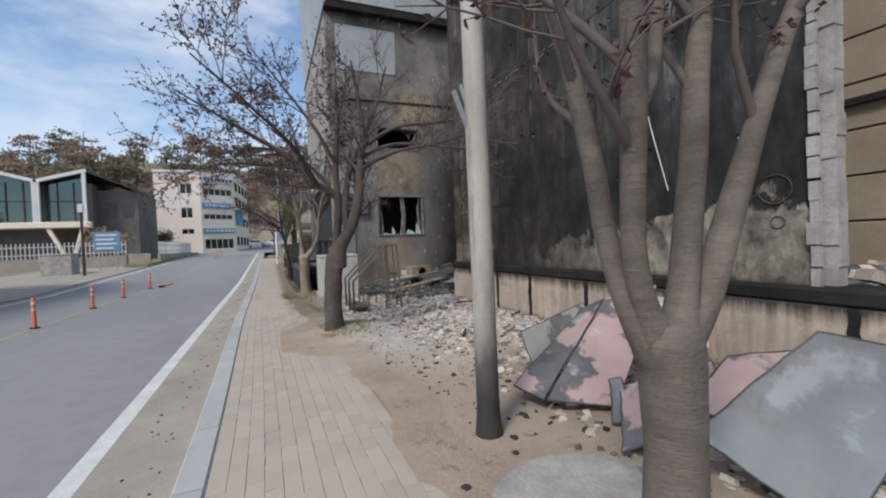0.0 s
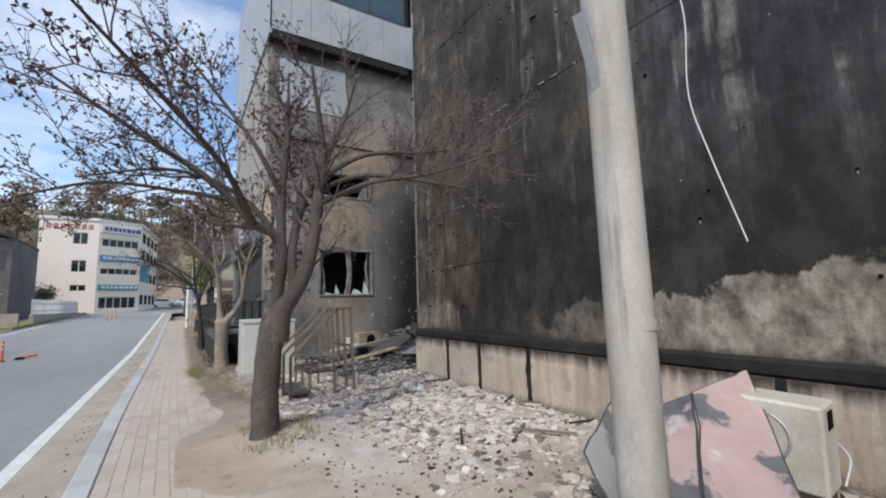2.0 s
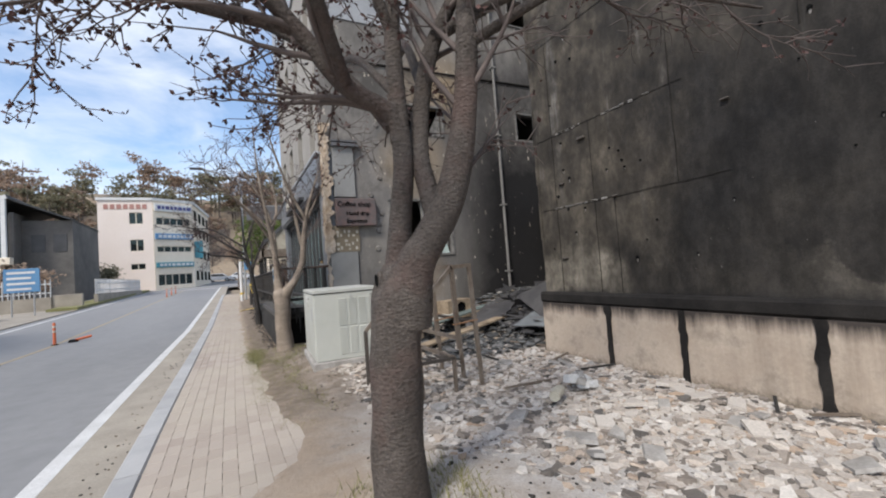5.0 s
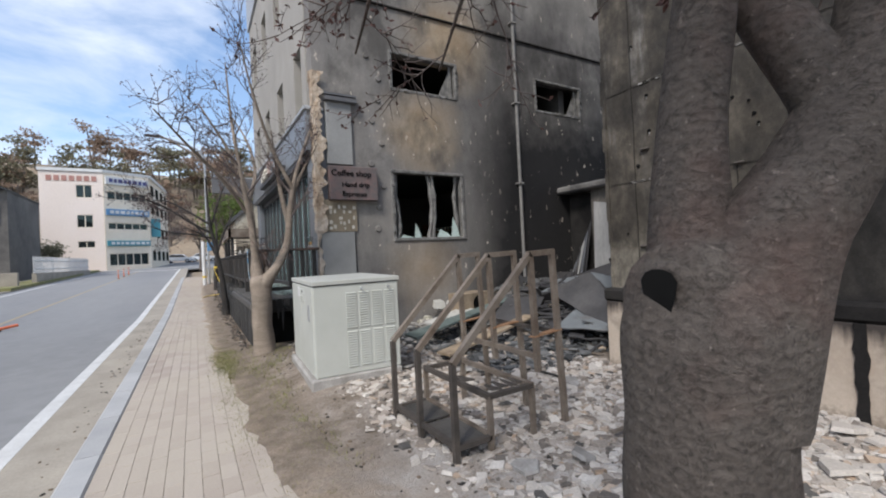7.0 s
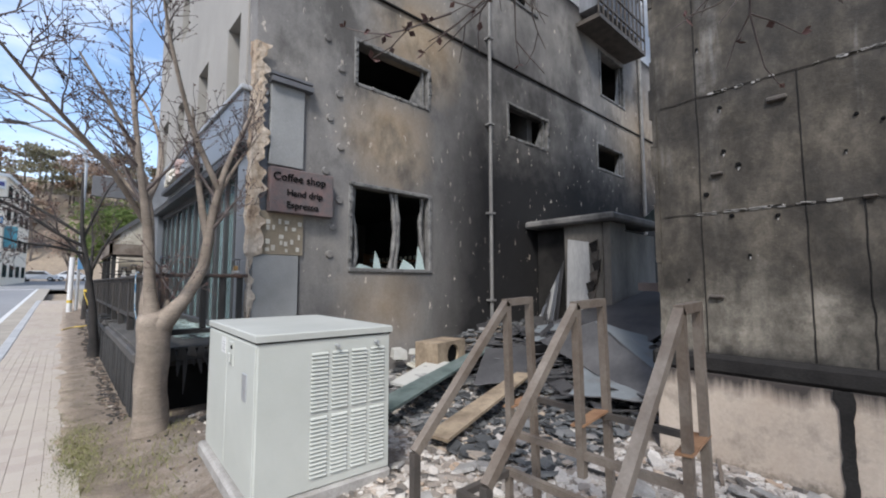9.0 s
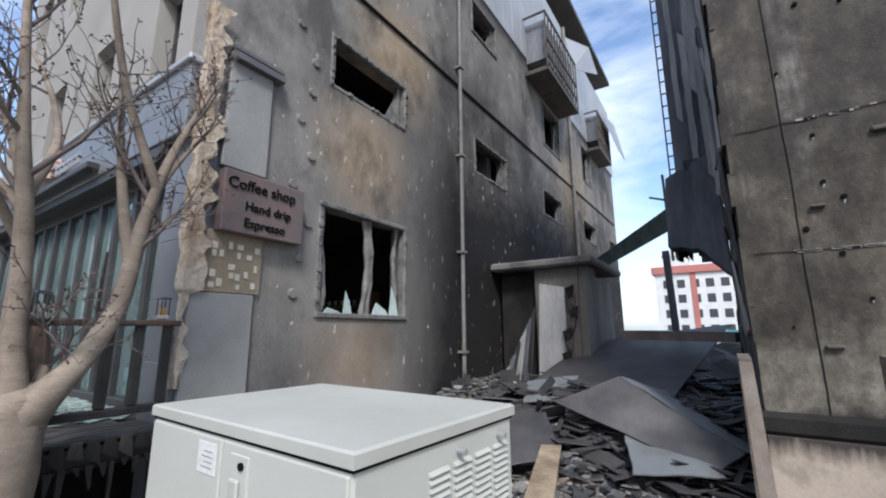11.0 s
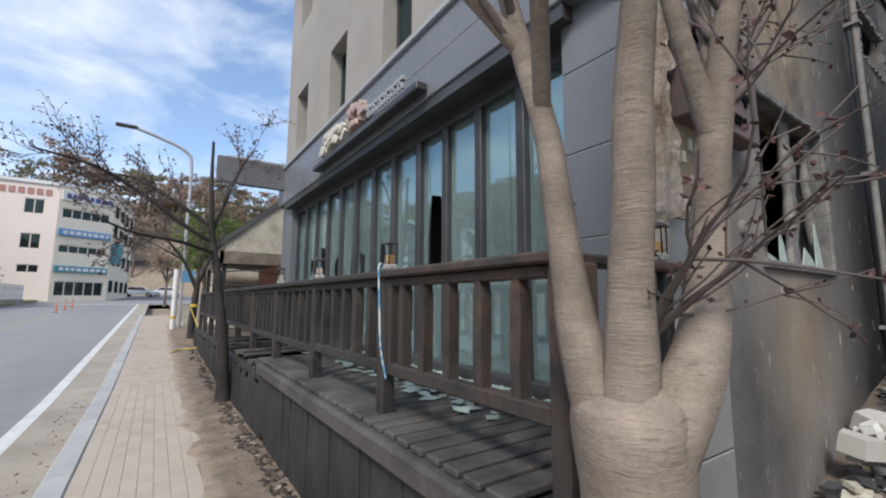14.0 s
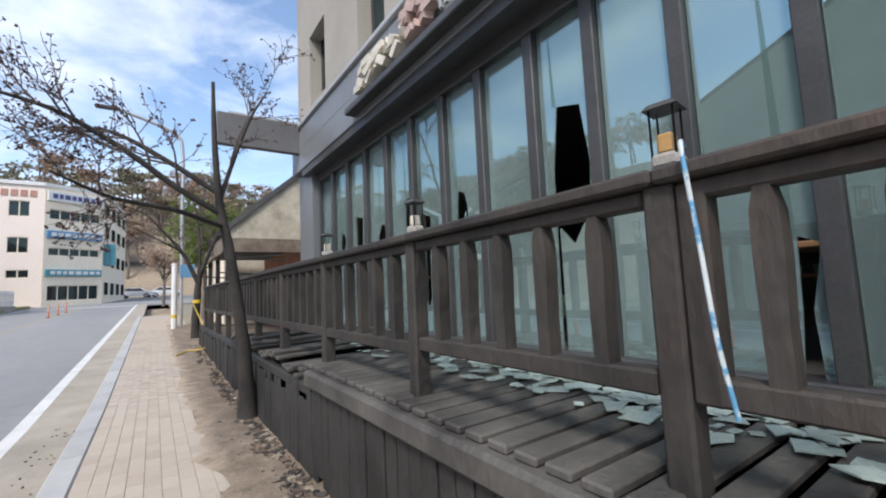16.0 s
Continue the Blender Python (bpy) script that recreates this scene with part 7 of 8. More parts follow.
part("torn_panel", Shape().slab([(-0.95, 0.1, 0.3), (-0.98, -0.5, 0.2), (-1.02, -0.5, 2.3), (-0.98, 0.0, 2.4)], 0.03), "ash_strip", hut)
for k in range(9):
    y0, z0 = -0.62 + 0.03 * (k % 3) - 0.12 * (k // 5), 0.5 + 0.2 * k
    part("torn_edge", Shape().slab([(-1.04, y0, z0), (-1.0, y0 + 0.1, z0 - 0.1), (-1.08, y0 + 0.14, z0 + 0.16), (-1.02, y0 - 0.02, z0 + 0.24)], 0.02), "rust_dark" if k % 2 else "soot", hut)
for k in range(7):
    y0 = 0.15 + 0.11 * k
    part("leaning_sheet", Shape().slab([(-1.3 - 0.03 * k, y0, 0.2), (-1.2, y0 + 0.16, 0.15), (-0.96, y0 + 0.08, 1.7 - 0.2 * k), (-0.98, y0 - 0.06, 1.95 - 0.22 * k)], 0.015), ("sheet_dark", "smoked_clad", "ash_strip")[k % 3], hut)
part("rear_wall", Shape().box(1.2, 1.3, -0.8, 0.9, 0, 2.6), "soot", hut)
part("roof_slab", Shape().box(-1.15, 1.5, -1.1, 1.0, 2.7, 2.86, 0.04), "slab_edge", hut, "thick sooty concrete slab")
part("dark_inside", Shape().box(-0.78, 1.1, -0.7, 0.9, 0.0, 2.65), "soot", hut)
for c, m, lb in (
    ([(6.1, 12.9, 0.68), (9.6, 12.8, 1.3), (9.9, 10.15, 1.68), (6.3, 10.9, 0.75)], "sheet_dark", "large blackened roof sheet collapsed across the alley"),
    ([(5.75, 11.4, 1.03), (5.25, 10.25, 0.45), (5.0, 10.5, 0.3), (5.5, 12.1, 0.72)], "sheet_dark", "folded dark ridge flashing fallen on the heap"),
    ([(5.76, 11.4, 1.04), (6.5, 11.0, 0.8), (5.6, 10.12, 0.4), (5.26, 10.25, 0.46)], "sheet_grey", "bent grey slope of the fallen ridge flashing"),
    ([(5.9, 12.7, 0.6), (6.6, 12.9, 0.8), (6.9, 12.2, 0.9), (6.1, 12.0, 0.68)], "sheet_grey", "bent grey roof sheet"),
    ([(4.6, 11.1, 0.3), (5.3, 11.3, 0.5), (5.6, 10.6, 0.45), (4.9, 10.4, 0.3)], "sheet_grey", "grey sheet flap on the rubble"),
    ([(4.3, 12.3, 0.25), (5.2, 12.9, 0.55), (5.6, 12.3, 0.6), (4.8, 11.8, 0.3)], "sheet_dark", "crumpled black sheet on the rubble"),
):
    sheet(c, m, lb)
for c, m, lb in (
    ([(2.8, 12.4, 0.26), (5.4, 13.2, 0.5), (5.45, 13.0, 0.5), (2.85, 12.1, 0.24)], "copper_tube", "fallen green metal strip"),
    ([(2.9, 11.6, 0.12), (5.0, 12.1, 0.35), (5.05, 11.9, 0.35), (2.95, 11.35, 0.12)], "wood_pale", "pale plank fallen in the rubble"),
    ([(3.4, 12.9, 0.3), (4.4, 13.3, 0.4), (4.5, 12.9, 0.4), (3.5, 12.5, 0.28)], "sheet_white", "pale sooty panel fallen on the rubble"),
):
    solid("fallen_strip", Shape().slab(c, 0.03), m, lb, "strip", group="fallen strips")
solid("fallen_beam", Shape().bar((8.3, 11.75, 1.5), (8.0, 10.12, 1.47), 0.3, 0.15), "brown_board", "long scorched brown board resting on the collapsed roof", "beam")
fx = thing("wooden_crate", "scorched cream box with a round opening among rubble", "crate", 4.62, 13.3, 0.3, 12)
part("body", Shape().box(-0.36, 0.36, -0.16, 0.22, 0, 0.4, 0.01), "wood_pale", fx)
ring = Shape()
N_ = 24
sq = []
for k in range(N_):
    a = 2 * math.pi * k / N_
    f = 1 / max(abs(math.cos(a)), abs(math.sin(a)))
    sq.append((0.36 * f * math.cos(a), -0.205, 0.2 + 0.2 * f * math.sin(a)))
hole = [(0.15 * math.cos(2 * math.pi * k / N_) + 0.03, -0.205, 0.2 + 0.15 * math.sin(2 * math.pi * k / N_)) for k in range(N_)]
deep = [(x, -0.163, z) for x, y, z in hole]
rim = [(x, -0.163, z) for x, y, z in sq]
ring.add(sq + hole + deep + rim, [(i + o, (i + 1) % N_ + o, (i + 1) % N_ + p_, i + p_) for o, p_ in ((0, N_), (N_, 2 * N_), (3 * N_, 0)) for i in range(N_)])
part("front", ring, "wood_pale", fx, "scorched front with a round hole")
part("opening", Shape().tube([(0.03, -0.161, 0.2), (0.03, -0.166, 0.2)], 0.148, 20), "dark", fx)
for a in (0.1, 0.5):
    sheet([(4.1 + a, 13.3, 0.3), (4.6 + a, 13.1, 0.22), (4.8 + a, 13.25, 0.42), (4.3 + a, 13.5, 0.5)], "wood_pale", "curled pale board on the rubble")
s = Shape()
for k in range(9):
    a = Vector((6.3 + rr.uniform(0, 2.6), 13.7 + rr.uniform(-0.3, 0.4), 0.2))
    s.slab([a, a + Vector((rr.uniform(0.2, 0.6), 0.05, 0.0)), a + Vector((rr.uniform(0.4, 0.7), 0.1, rr.uniform(0.3, 0.8))), a + Vector((-0.1, 0.1, rr.uniform(0.3, 0.9)))], 0.015)
solid("torn_sheets", s, "sheet_dark", "torn black sheets standing against the flank wall", "torn sheets", "stuff")
def heap_z(x, y):
    """Top of the collapsed roofing."""
    e = max(0.0, min(1.0, (x - 4.9) / 1.4, (10.9 - x) / 0.8 + 0.2)) * max(0.0, min(1.0, (y - 10.0) / 0.5, (13.9 - y) / 0.8))
    return 0.1 + e * (0.5 + 0.25 * noise.noise(Vector((x * 0.9, y * 0.9, 5))) + 0.14 * noise.noise(Vector((x * 3, y * 3, 8))))


heap = Shape()
HN = 44
hv = []
for j in range(HN):
    for i in range(HN):
        x, y = 4.9 + 6.0 * i / (HN - 1), 10.15 + 3.6 * j / (HN - 1)
        hv.append((x, y, heap_z(x, y)))
heap.add(hv, [(j * HN + i, j * HN + i + 1, (j + 1) * HN + i + 1, (j + 1) * HN + i) for j in range(HN - 1) for i in range(HN - 1)])
solid("collapsed_heap", heap, "soot", "black heap of collapsed burnt roofing between the buildings", "debris heap", "stuff")
s = Shape()
for k in range(620):
    a = Vector((rr.triangular(4.6, 10.3, 5.5), rr.uniform(10.2, 13.4), 0.0))
    a.z = max(lump(a.x, a.y), heap_z(a.x, a.y)) + rr.uniform(0.0, 0.16)
    d = Vector((rr.uniform(-1, 1), rr.uniform(-1, 1), rr.uniform(-0.12, 0.16))).normalized() * rr.uniform(0.12, 0.5)
    if k % 4:
        s.bar(a - d, a + d, rr.uniform(0.015, 0.06), rr.uniform(0.01, 0.03))
    else:
        e = Vector((-d.y, d.x, rr.uniform(-0.1, 0.1))).normalized() * rr.uniform(0.05, 0.16)
        s.slab([a - d - e, a + d - e * 0.8, a + d * 0.9 + e, a - d + e], 0.012)
solid("tangled_scrap", s, "sheet_dark", "tangle of burnt sheet and battens on the heap", "scrap", "stuff")
rear = Shape()
RN = 30
rear.add([(10.4 + 7.0 * i / (RN - 1), 5.5 + 8.2 * j / (RN - 1), 0.1 + min(1.0, i / 4 + 0.5, (RN - 1 - i) / 5) * min(1.0, j / 4, (RN - 1 - j) / 4) * (0.95 + 0.5 * noise.noise(Vector((i * 0.35, j * 0.35, 4))) + 0.2 * noise.noise(Vector((i * 1.1, j * 1.1, 6))))) for j in range(RN) for i in range(RN)],
    [(j * RN + i, j * RN + i + 1, (j + 1) * RN + i + 1, (j + 1) * RN + i) for j in range(RN - 1) for i in range(RN - 1)])
solid("rear_debris", rear, "slate", "dark burnt debris heaped behind the collapsed roof", "debris heap", "stuff")
s = Shape()
for k in range(2600):
    x, y = rr.triangular(4.8, 10.4, 5.6), rr.uniform(10.15, 13.7)
    size = rr.choice((0.03, 0.05, 0.08, 0.12)) * rr.uniform(0.7, 1.3)
    chunk(s, rr, x, y, max(lump(x, y), heap_z(x, y)) + size * 0.2, size, rr.uniform(0.04, 0.14))
solid("heap_rubble", s, "slate", "dark slate and ash fragments over the collapsed roofing", "rubble", "stuff")

wl = thing("plaster_pile", "white plaster lumps fallen at the foot of the flank wall", "plaster pile", 4.75, 13.95, 0.25)
for k in range(22):
    lump_ = Shape()
    chunk(lump_, rr, rr.gauss(0, 0.22), rr.uniform(-0.22, 0.12), 0.02 + rr.uniform(0, 0.22), rr.uniform(0.06, 0.2), 0.4)
    part("lump", lump_, "sheet_white" if k % 3 else "white", wl)
pile = thing("plaster_pile", "small pile of white plaster lumps on the ground", "plaster pile", 3.5, 8.35, 0.05)
for k in range(14):
    lump_ = Shape()
    chunk(lump_, rr, rr.uniform(-0.2, 0.2), rr.uniform(-0.15, 0.15), 0.02 + rr.uniform(0, 0.1), rr.uniform(0.05, 0.12), 0.35)
    part("lump", lump_, "white" if k % 3 else "pillar", pile)
roll = thing("plaster_roll", "short sooty roll of pale sheet lying on the rubble", "roll", 2.98, 8.15, 0.1, 35)
part("sheet", Shape().tube([(-0.12, 0, 0.03), (0.0, 0, 0.04), (0.12, 0, 0.035)], [0.05, 0.058, 0.048], 12, wob=0.2), "appliance", roll)
part("open_end", Shape().tube([(0.117, 0, 0.035), (0.124, 0, 0.035)], 0.035, 12), "dark", roll)
tape = Shape().tube(smooth_path([(0.35, 26.0, 0.14), (0.6, 26.5, 0.16), (0.9, 26.3, 0.2), (1.1, 27.0, 0.3), (0.9, 29.4, 1.2)], 6), 0.014, 5)
solid("warning_tape", tape, "yellow_tape", "yellow warning tape trailing over the soil", "tape")

# dry grass at the pavement edge
s = Shape()
def tuft(x, y, n, h):
    for k in range(n):
        a = rr.uniform(0, 6.28)
        b = Vector((x + rr.gauss(0, 0.07), y + rr.gauss(0, 0.1), lump(x, y) - 0.01))
        d = Vector((math.cos(a), math.sin(a), 0)) * rr.uniform(0.02, 0.07)
        sd = Vector((-math.sin(a), math.cos(a), 0)) * 0.004
        t = b + d + Vector((0, 0, h * rr.uniform(0.5, 1)))
        s.add([b - sd, b + sd, t], [(0, 1, 2)])


for k in range(420):
    tuft(rr.triangular(0.32, 0.7, 0.45), rr.triangular(9.5, 19.5, 13.5), 28, 0.045)
for k in range(110):
    tuft(rr.uniform(0.6, 1.1), rr.uniform(9.2, 13.2), 22, 0.055)
for k in range(30):
    tuft(rr.uniform(0.75, 1.3), rr.uniform(12.6, 14.3), 24, 0.06)
for k in range(48):
    tuft(rr.uniform(0.75, 1.4), rr.uniform(6.7, 7.6), 24, 0.08)
solid("dry_grass", s, "grass", "thin dry yellow-green grass at the pavement edge", "grass", "stuff")

# --- inside the shop ---
def stool(x, y):
    t = thing("bar_stool", "pale wooden stool standing inside the shop", "stool", x, y, 0.8, group="stools in the shop")
    part("seat", Shape().box(-0.16, 0.16, -0.16, 0.16, 0.62, 0.66, 0.01), "wood", t)
    for sx in (-1, 1):
        for sy in (-1, 1):
            part("leg", Shape().bar((0.17 * sx, 0.17 * sy, 0), (0.12 * sx, 0.12 * sy, 0.62), 0.03), "wood", t)
    part("stretcher", Shape().bar((-0.16, 0.16, 0.25), (0.16, 0.16, 0.25), 0.02).bar((-0.16, -0.16, 0.25), (0.16, -0.16, 0.25), 0.02), "wood", t)


for x, y in ((4.6, 18.2), (5.0, 17.5), (4.4, 19.0)):
    stool(x, y)
sofa = thing("sofa", "low dark green fabric sofa inside the shop", "sofa", 3.6, 17.0, 0.8)
part("seat", Shape().box(-0.5, 0.5, -0.7, 0.7, 0.2, 0.45, 0.06), "sofa", sofa)
part("backrest", Shape().box(0.35, 0.55, -0.7, 0.7, 0.4, 0.85, 0.06), "sofa", sofa)
for sy in (-1, 1):
    part("leg", Shape().box(-0.45, -0.4, 0.6 * sy - 0.03, 0.6 * sy + 0.03, 0, 0.2), "wood", sofa)
    part("leg", Shape().box(0.4, 0.45, 0.6 * sy - 0.03, 0.6 * sy + 0.03, 0, 0.2), "wood", sofa)
def table(x, y, w):
    t = thing("cafe_table", "wooden cafe table inside the shop", "table", x, y, 0.8, group="tables in the shop")
    part("tabletop", Shape().box(-w, w, -0.35, 0.35, 0.71, 0.75, 0.008), "wood", t)
    for sx in (-1, 1):
        for sy in (-1, 1):
            part("leg", Shape().box(sx * (w - 0.05) - 0.025, sx * (w - 0.05) + 0.025, sy * 0.3 - 0.025, sy * 0.3 + 0.025, 0, 0.71), "frame", t)


table(3.3, 15.6, 0.4)
table(3.5, 18.6, 0.4)
table(3.2, 20.2, 0.4)
sh = thing("bottle_shelf", "dark shelf with rows of cups inside the shop", "shelf", 6.8, 17.6, 0.8)
for z in (0.5, 0.9, 1.3):
    part("shelf_board", Shape().box(-0.2, 0.2, -1.2, 1.2, z, z + 0.04), "wood", sh)
    for k in range(12):
        part("cup", Shape().tube([(0, -1.1 + k * 0.2, z + 0.04), (0, -1.1 + k * 0.2, z + 0.16)], [0.035, 0.045], 8), "letter_pale", sh)
for sy in (-1.2, 1.2):
    part("shelf_side", Shape().box(-0.2, 0.2, sy - 0.02, sy + 0.02, 0, 1.6), "wood", sh)


# --- across the road and beyond ---
rb = random.Random(61)
def bollard(x, y):
    t = thing("lane_bollard", "orange rubber lane bollard with pale bands on the centre line", "bollard", x, y, -0.1 + rise(y), group="lane bollards")
    part("foot", Shape().tube([(0, 0, 0), (0, 0, 0.03)], [0.1, 0.08], 14), "dark", t)
    part("post", Shape().tube([(0, 0, 0.03), (0, 0, 0.68), (0, 0, 0.71)], [0.042, 0.038, 0.028], 12), "orange", t)
    for z in (0.4, 0.55):
        part("band", Shape().tube([(0, 0, z), (0, 0, z + 0.06)], 0.044, 12), "letter_pale", t)


for y in (12.3, 15.7, 18.6, 22.3):
    bollard(-4.98, y)
for y in (48, 51, 54):
    bollard(-5.1, y)
fb = thing("fallen_bollard", "knocked-over dark bollard stump on the asphalt", "bollard", -4.6, 22.6, -0.08)
part("foot", Shape().tube([(0, 0, 0), (0, 0, 0.08)], [0.14, 0.1], 12), "dark", fb)
part("post", Shape().tube([(0.05, 0, 0.06), (0.42, 0.2, 0.12)], 0.04, 8), "orange", fb)

# white-framed burnt house
hs = thing("burnt_house", "two-storey burnt house with white gable frames and dark glass", "house", -15.75, 50.0, 0.8, 0, kind="structure")
part("lower_wall", Shape().box(-13, 0, 1.5, 9, -0.6, 3.4), "far_house", hs)
part("floor_band", Shape().box(-13, 0.25, -0.6, 9, 3.4, 3.95, 0.03), "cream_wall", hs)
for x0, za, zb in ((-11.1, 7.7, 8.8), (-7.4, 8.8, 7.7), (-3.7, 7.7, 8.8)):
    w = 3.7
    for xx, zz in ((x0 + 0.13, za), (x0 + w - 0.13, zb)):
        part("white_post", Shape().bar((xx, -0.4, 3.9), (xx, -0.4, zz), 0.28), "white", hs, "scorched white frame post")
    part("gable_beam", Shape().bar((x0 - 0.1, -0.4, za), (x0 + w + 0.1, -0.4, zb), 0.3), "white", hs, "white gable beam")
    part("roof", Shape().slab([(x0 - 0.1, -0.5, za + 0.16), (x0 + w + 0.1, -0.5, zb + 0.16), (x0 + w + 0.1, 10, zb), (x0 - 0.1, 10, za)], 0.18), "roof", hs)
    g = Shape().slab([(x0 + 0.3, 0.5, 3.95), (x0 + w - 0.3, 0.5, 3.95), (x0 + w - 0.3, 0.5, zb), (x0 + 0.3, 0.5, za)], 0.05)
    wn_ = part("window", g, "window_glass", hs)
    for k in range(1, 3):
        part("glazing_bar", Shape().box(x0 + w * k / 3 - 0.05, x0 + w * k / 3 + 0.05, 0.4, 0.5, 3.95, min(za, zb)), "frame", wn_)
    part("glazing_bar", Shape().box(x0 + 0.3, x0 + w - 0.3, 0.4, 0.5, 5.9, 6.0), "frame", wn_)
part("upper_wall", Shape().box(-13, 0, 0.9, 9, 3.95, 7.5), "far_house", hs)
part("side_wall", Shape().box(0.0, 0.3, 0.0, 9, -0.6, 7.6), "far_house", hs, "smoke-blackened side wall")
part("side_roof", Shape().slab([(0.1, -0.4, 8.8), (3.7, 1.0, 7.2), (3.7, 9.0, 7.0), (0.1, 10, 8.6)], 0.15), "roof", hs)
part("rear_wing", Shape().box(0.3, 3.6, 1.4, 9, -0.6, 7.1), "far_house", hs, "blackened rear wing")
for xx in (0.9, 2.3):
    part("wing_window", Shape().box(xx, xx + 0.9, 1.36, 1.42, 4.4, 5.9), "frame", hs)
for xa, xb in ((-3.0, -1.4), (-0.4, -1.4)):
    part("strut", Shape().bar((xb, -0.3, -0.3), (xa, -0.3, 3.4), 0.3), "cream_wall", hs)


oh = thing("rendered_house", "tall olive-cream rendered house with a sloping roof across the road", "house", -13.5, 8.0, 0.0, kind="structure")
w = Shape()
w.slab([(0, 14.2, -0.1), (0, 0.0, -0.1), (0, 0.0, 8.2), (0, 9.0, 10.3), (0, 14.2, 8.2)], 0.3)
part("wall", w, "olive_render", oh, "stained olive-cream render")
part("side_wall", Shape().box(-7, -0.3, 13.9, 14.2, -0.1, 8.1).box(-7, -0.3, 0, 0.3, -0.1, 8.1), "olive_render", oh)
part("roof", Shape().slab([(0.3, 14.6, 8.15), (0.3, 9.0, 10.42), (-7, 9.0, 10.42), (-7, 14.6, 8.15)], -0.2).slab([(0.3, 9.0, 10.42), (0.3, -0.4, 8.1), (-7, -0.4, 8.1), (-7, 9.0, 10.42)], -0.2), "roof", oh)
for yy, zz in ((10.8, 6.2), (6.5, 6.2), (2.5, 6.2), (10.8, 2.6), (6.5, 2.6)):
    wd = part("window", Shape().box(0.0, 0.06, yy, yy + 1.1, zz, zz + 1.3), "frame", oh)
    part("pane", Shape().box(0.061, 0.066, yy + 0.08, yy + 1.02, zz + 0.08, zz + 1.22), "window_glass", wd)


def picket_fence(x0, y0, x1, y1, h, base, step):
    t = thing("picket_fence", "white picket fence on a low concrete wall", "fence", x0, y0, 0.55, group="white fences")
    d = Vector((x1 - x0, y1 - y0, 0))
    n = int(d.length / step)
    u = d.normalized()
    part("base_wall", Shape().bar((0, 0, base / 2 - 0.1), d + Vector((0, 0, base / 2 - 0.1)), 0.25, base), "gutter", t)
    for z in (0.25, 0.75):
        part("rail", Shape().bar(Vector((0, 0, base - 0.1 + h * z)), d + Vector((0, 0, base - 0.1 + h * z)), 0.05, 0.08), "white", t)
    for k in range(n + 1):
        p = u * step * k
        part("picket", Shape().bar(p + Vector((0, -0.04, base - 0.1)), p + Vector((0, -0.04, base - 0.1 + h)), 0.03, 0.13), "white", t)


picket_fence(-20.0, 41.5, -10.9, 42.0, 1.2, 0.95, 0.26)
picket_fence(-9.35, 45.5, -9.1, 61.0, 1.15, 0.95, 0.32)
solid("low_wall", Shape().box(-10.9, -9.25, 42.0, 42.3, 0.2, 1.5, 0.02), "gutter", "low stained concrete wall across the road", "wall", "structure")
solid("verge", strip(-10.6, -9.02, 40.0, 66, 0.12, 0.2), "grass", "strip of thin grass beside the far lane", "verge", "structure")
blk = thing("concrete_block", "square pale concrete utility box across the road", "block", -12.7, 35.0, 0.31)
part("body", Shape().box(-0.82, 0.82, -0.6, 0.6, -0.1, 1.3, 0.05), "pillar", blk)
part("lid", Shape().box(-0.85, 0.85, -0.63, 0.63, 1.3, 1.4, 0.03), "pole", blk)
p2 = thing("utility_pole", "thin grey pole across the road with a small white box", "pole", -10.8, 33.0, 0.25)
part("shaft", Shape().tube([(0, 0, 0), (0, 0, 4.4)], [0.09, 0.07], 12), "frame", p2)
part("box", Shape().box(-0.14, 0.14, -0.14, 0.1, 4.0, 4.5, 0.01), "white", p2)
bs = thing("blue_sign", "blue street sign board with pale unreadable lines on two posts", "sign", -11.0, 38.0, 0.4)
part("board", Shape().box(-0.8, 0.8, -0.04, 0.04, 1.4, 2.8, 0.01), "blue", bs)
for x in (-0.5, 0.5):
    part("post", Shape().tube([(x, 0.08, 0), (x, 0.08, 2.8)], 0.04, 8), "metal", bs)
for k in range(4):
    part("text_bar", Shape().box(-0.65, 0.6 - 0.18 * (k % 2), -0.05, -0.042, 2.5 - k * 0.32, 2.63 - k * 0.32), "white", bs)

# pink four-storey corner building
pk = thing("pink_building", "four-storey pink and cream corner building with blue shop signs", "building", -8.7, 68.0, 1.3, kind="structure")
TURN_FRONT = pose(0, 0, 0, 0, 0, 33)
PINK_WINDOWS = ((-2.4, -1.0, 8.3, 9.8), (-2.4, -1.0, 4.9, 6.4), (-2.4, -0.9, 2.6, 3.4))
FRONT_WINDOWS = ((0.4, 4.6, 8.2, 9.2), (0.4, 4.6, 4.7, 5.5), (0.4, 4.6, 0.3, 1.9))
part("pink_wall", Shape().wall("y", 0, 0.3, -5.5, 0.0, -1.2, 11.3, PINK_WINDOWS), "pink_wall", pk, "plain pink rendered wall")
b = Shape()
foot = [(-5.5, 0.3), (0.1, 0.3), (4.1, 3.05), (5.4, 16.0), (-5.5, 16.0)]
b.add([(x, y, -1.2) for x, y in foot] + [(x, y, 11.3) for x, y in foot], [(4, 3, 2, 1, 0), (5, 6, 7, 8, 9)] + [(k, (k + 1) % 5, (k + 1) % 5 + 5, k + 5) for k in range(5)])
part("body", b, "cream_wall", pk, "cream rendered body")
top = [(-5.6, -0.15), (0.05, -0.15), (4.35, 2.7), (5.6, 16.1), (-5.6, 16.1)]
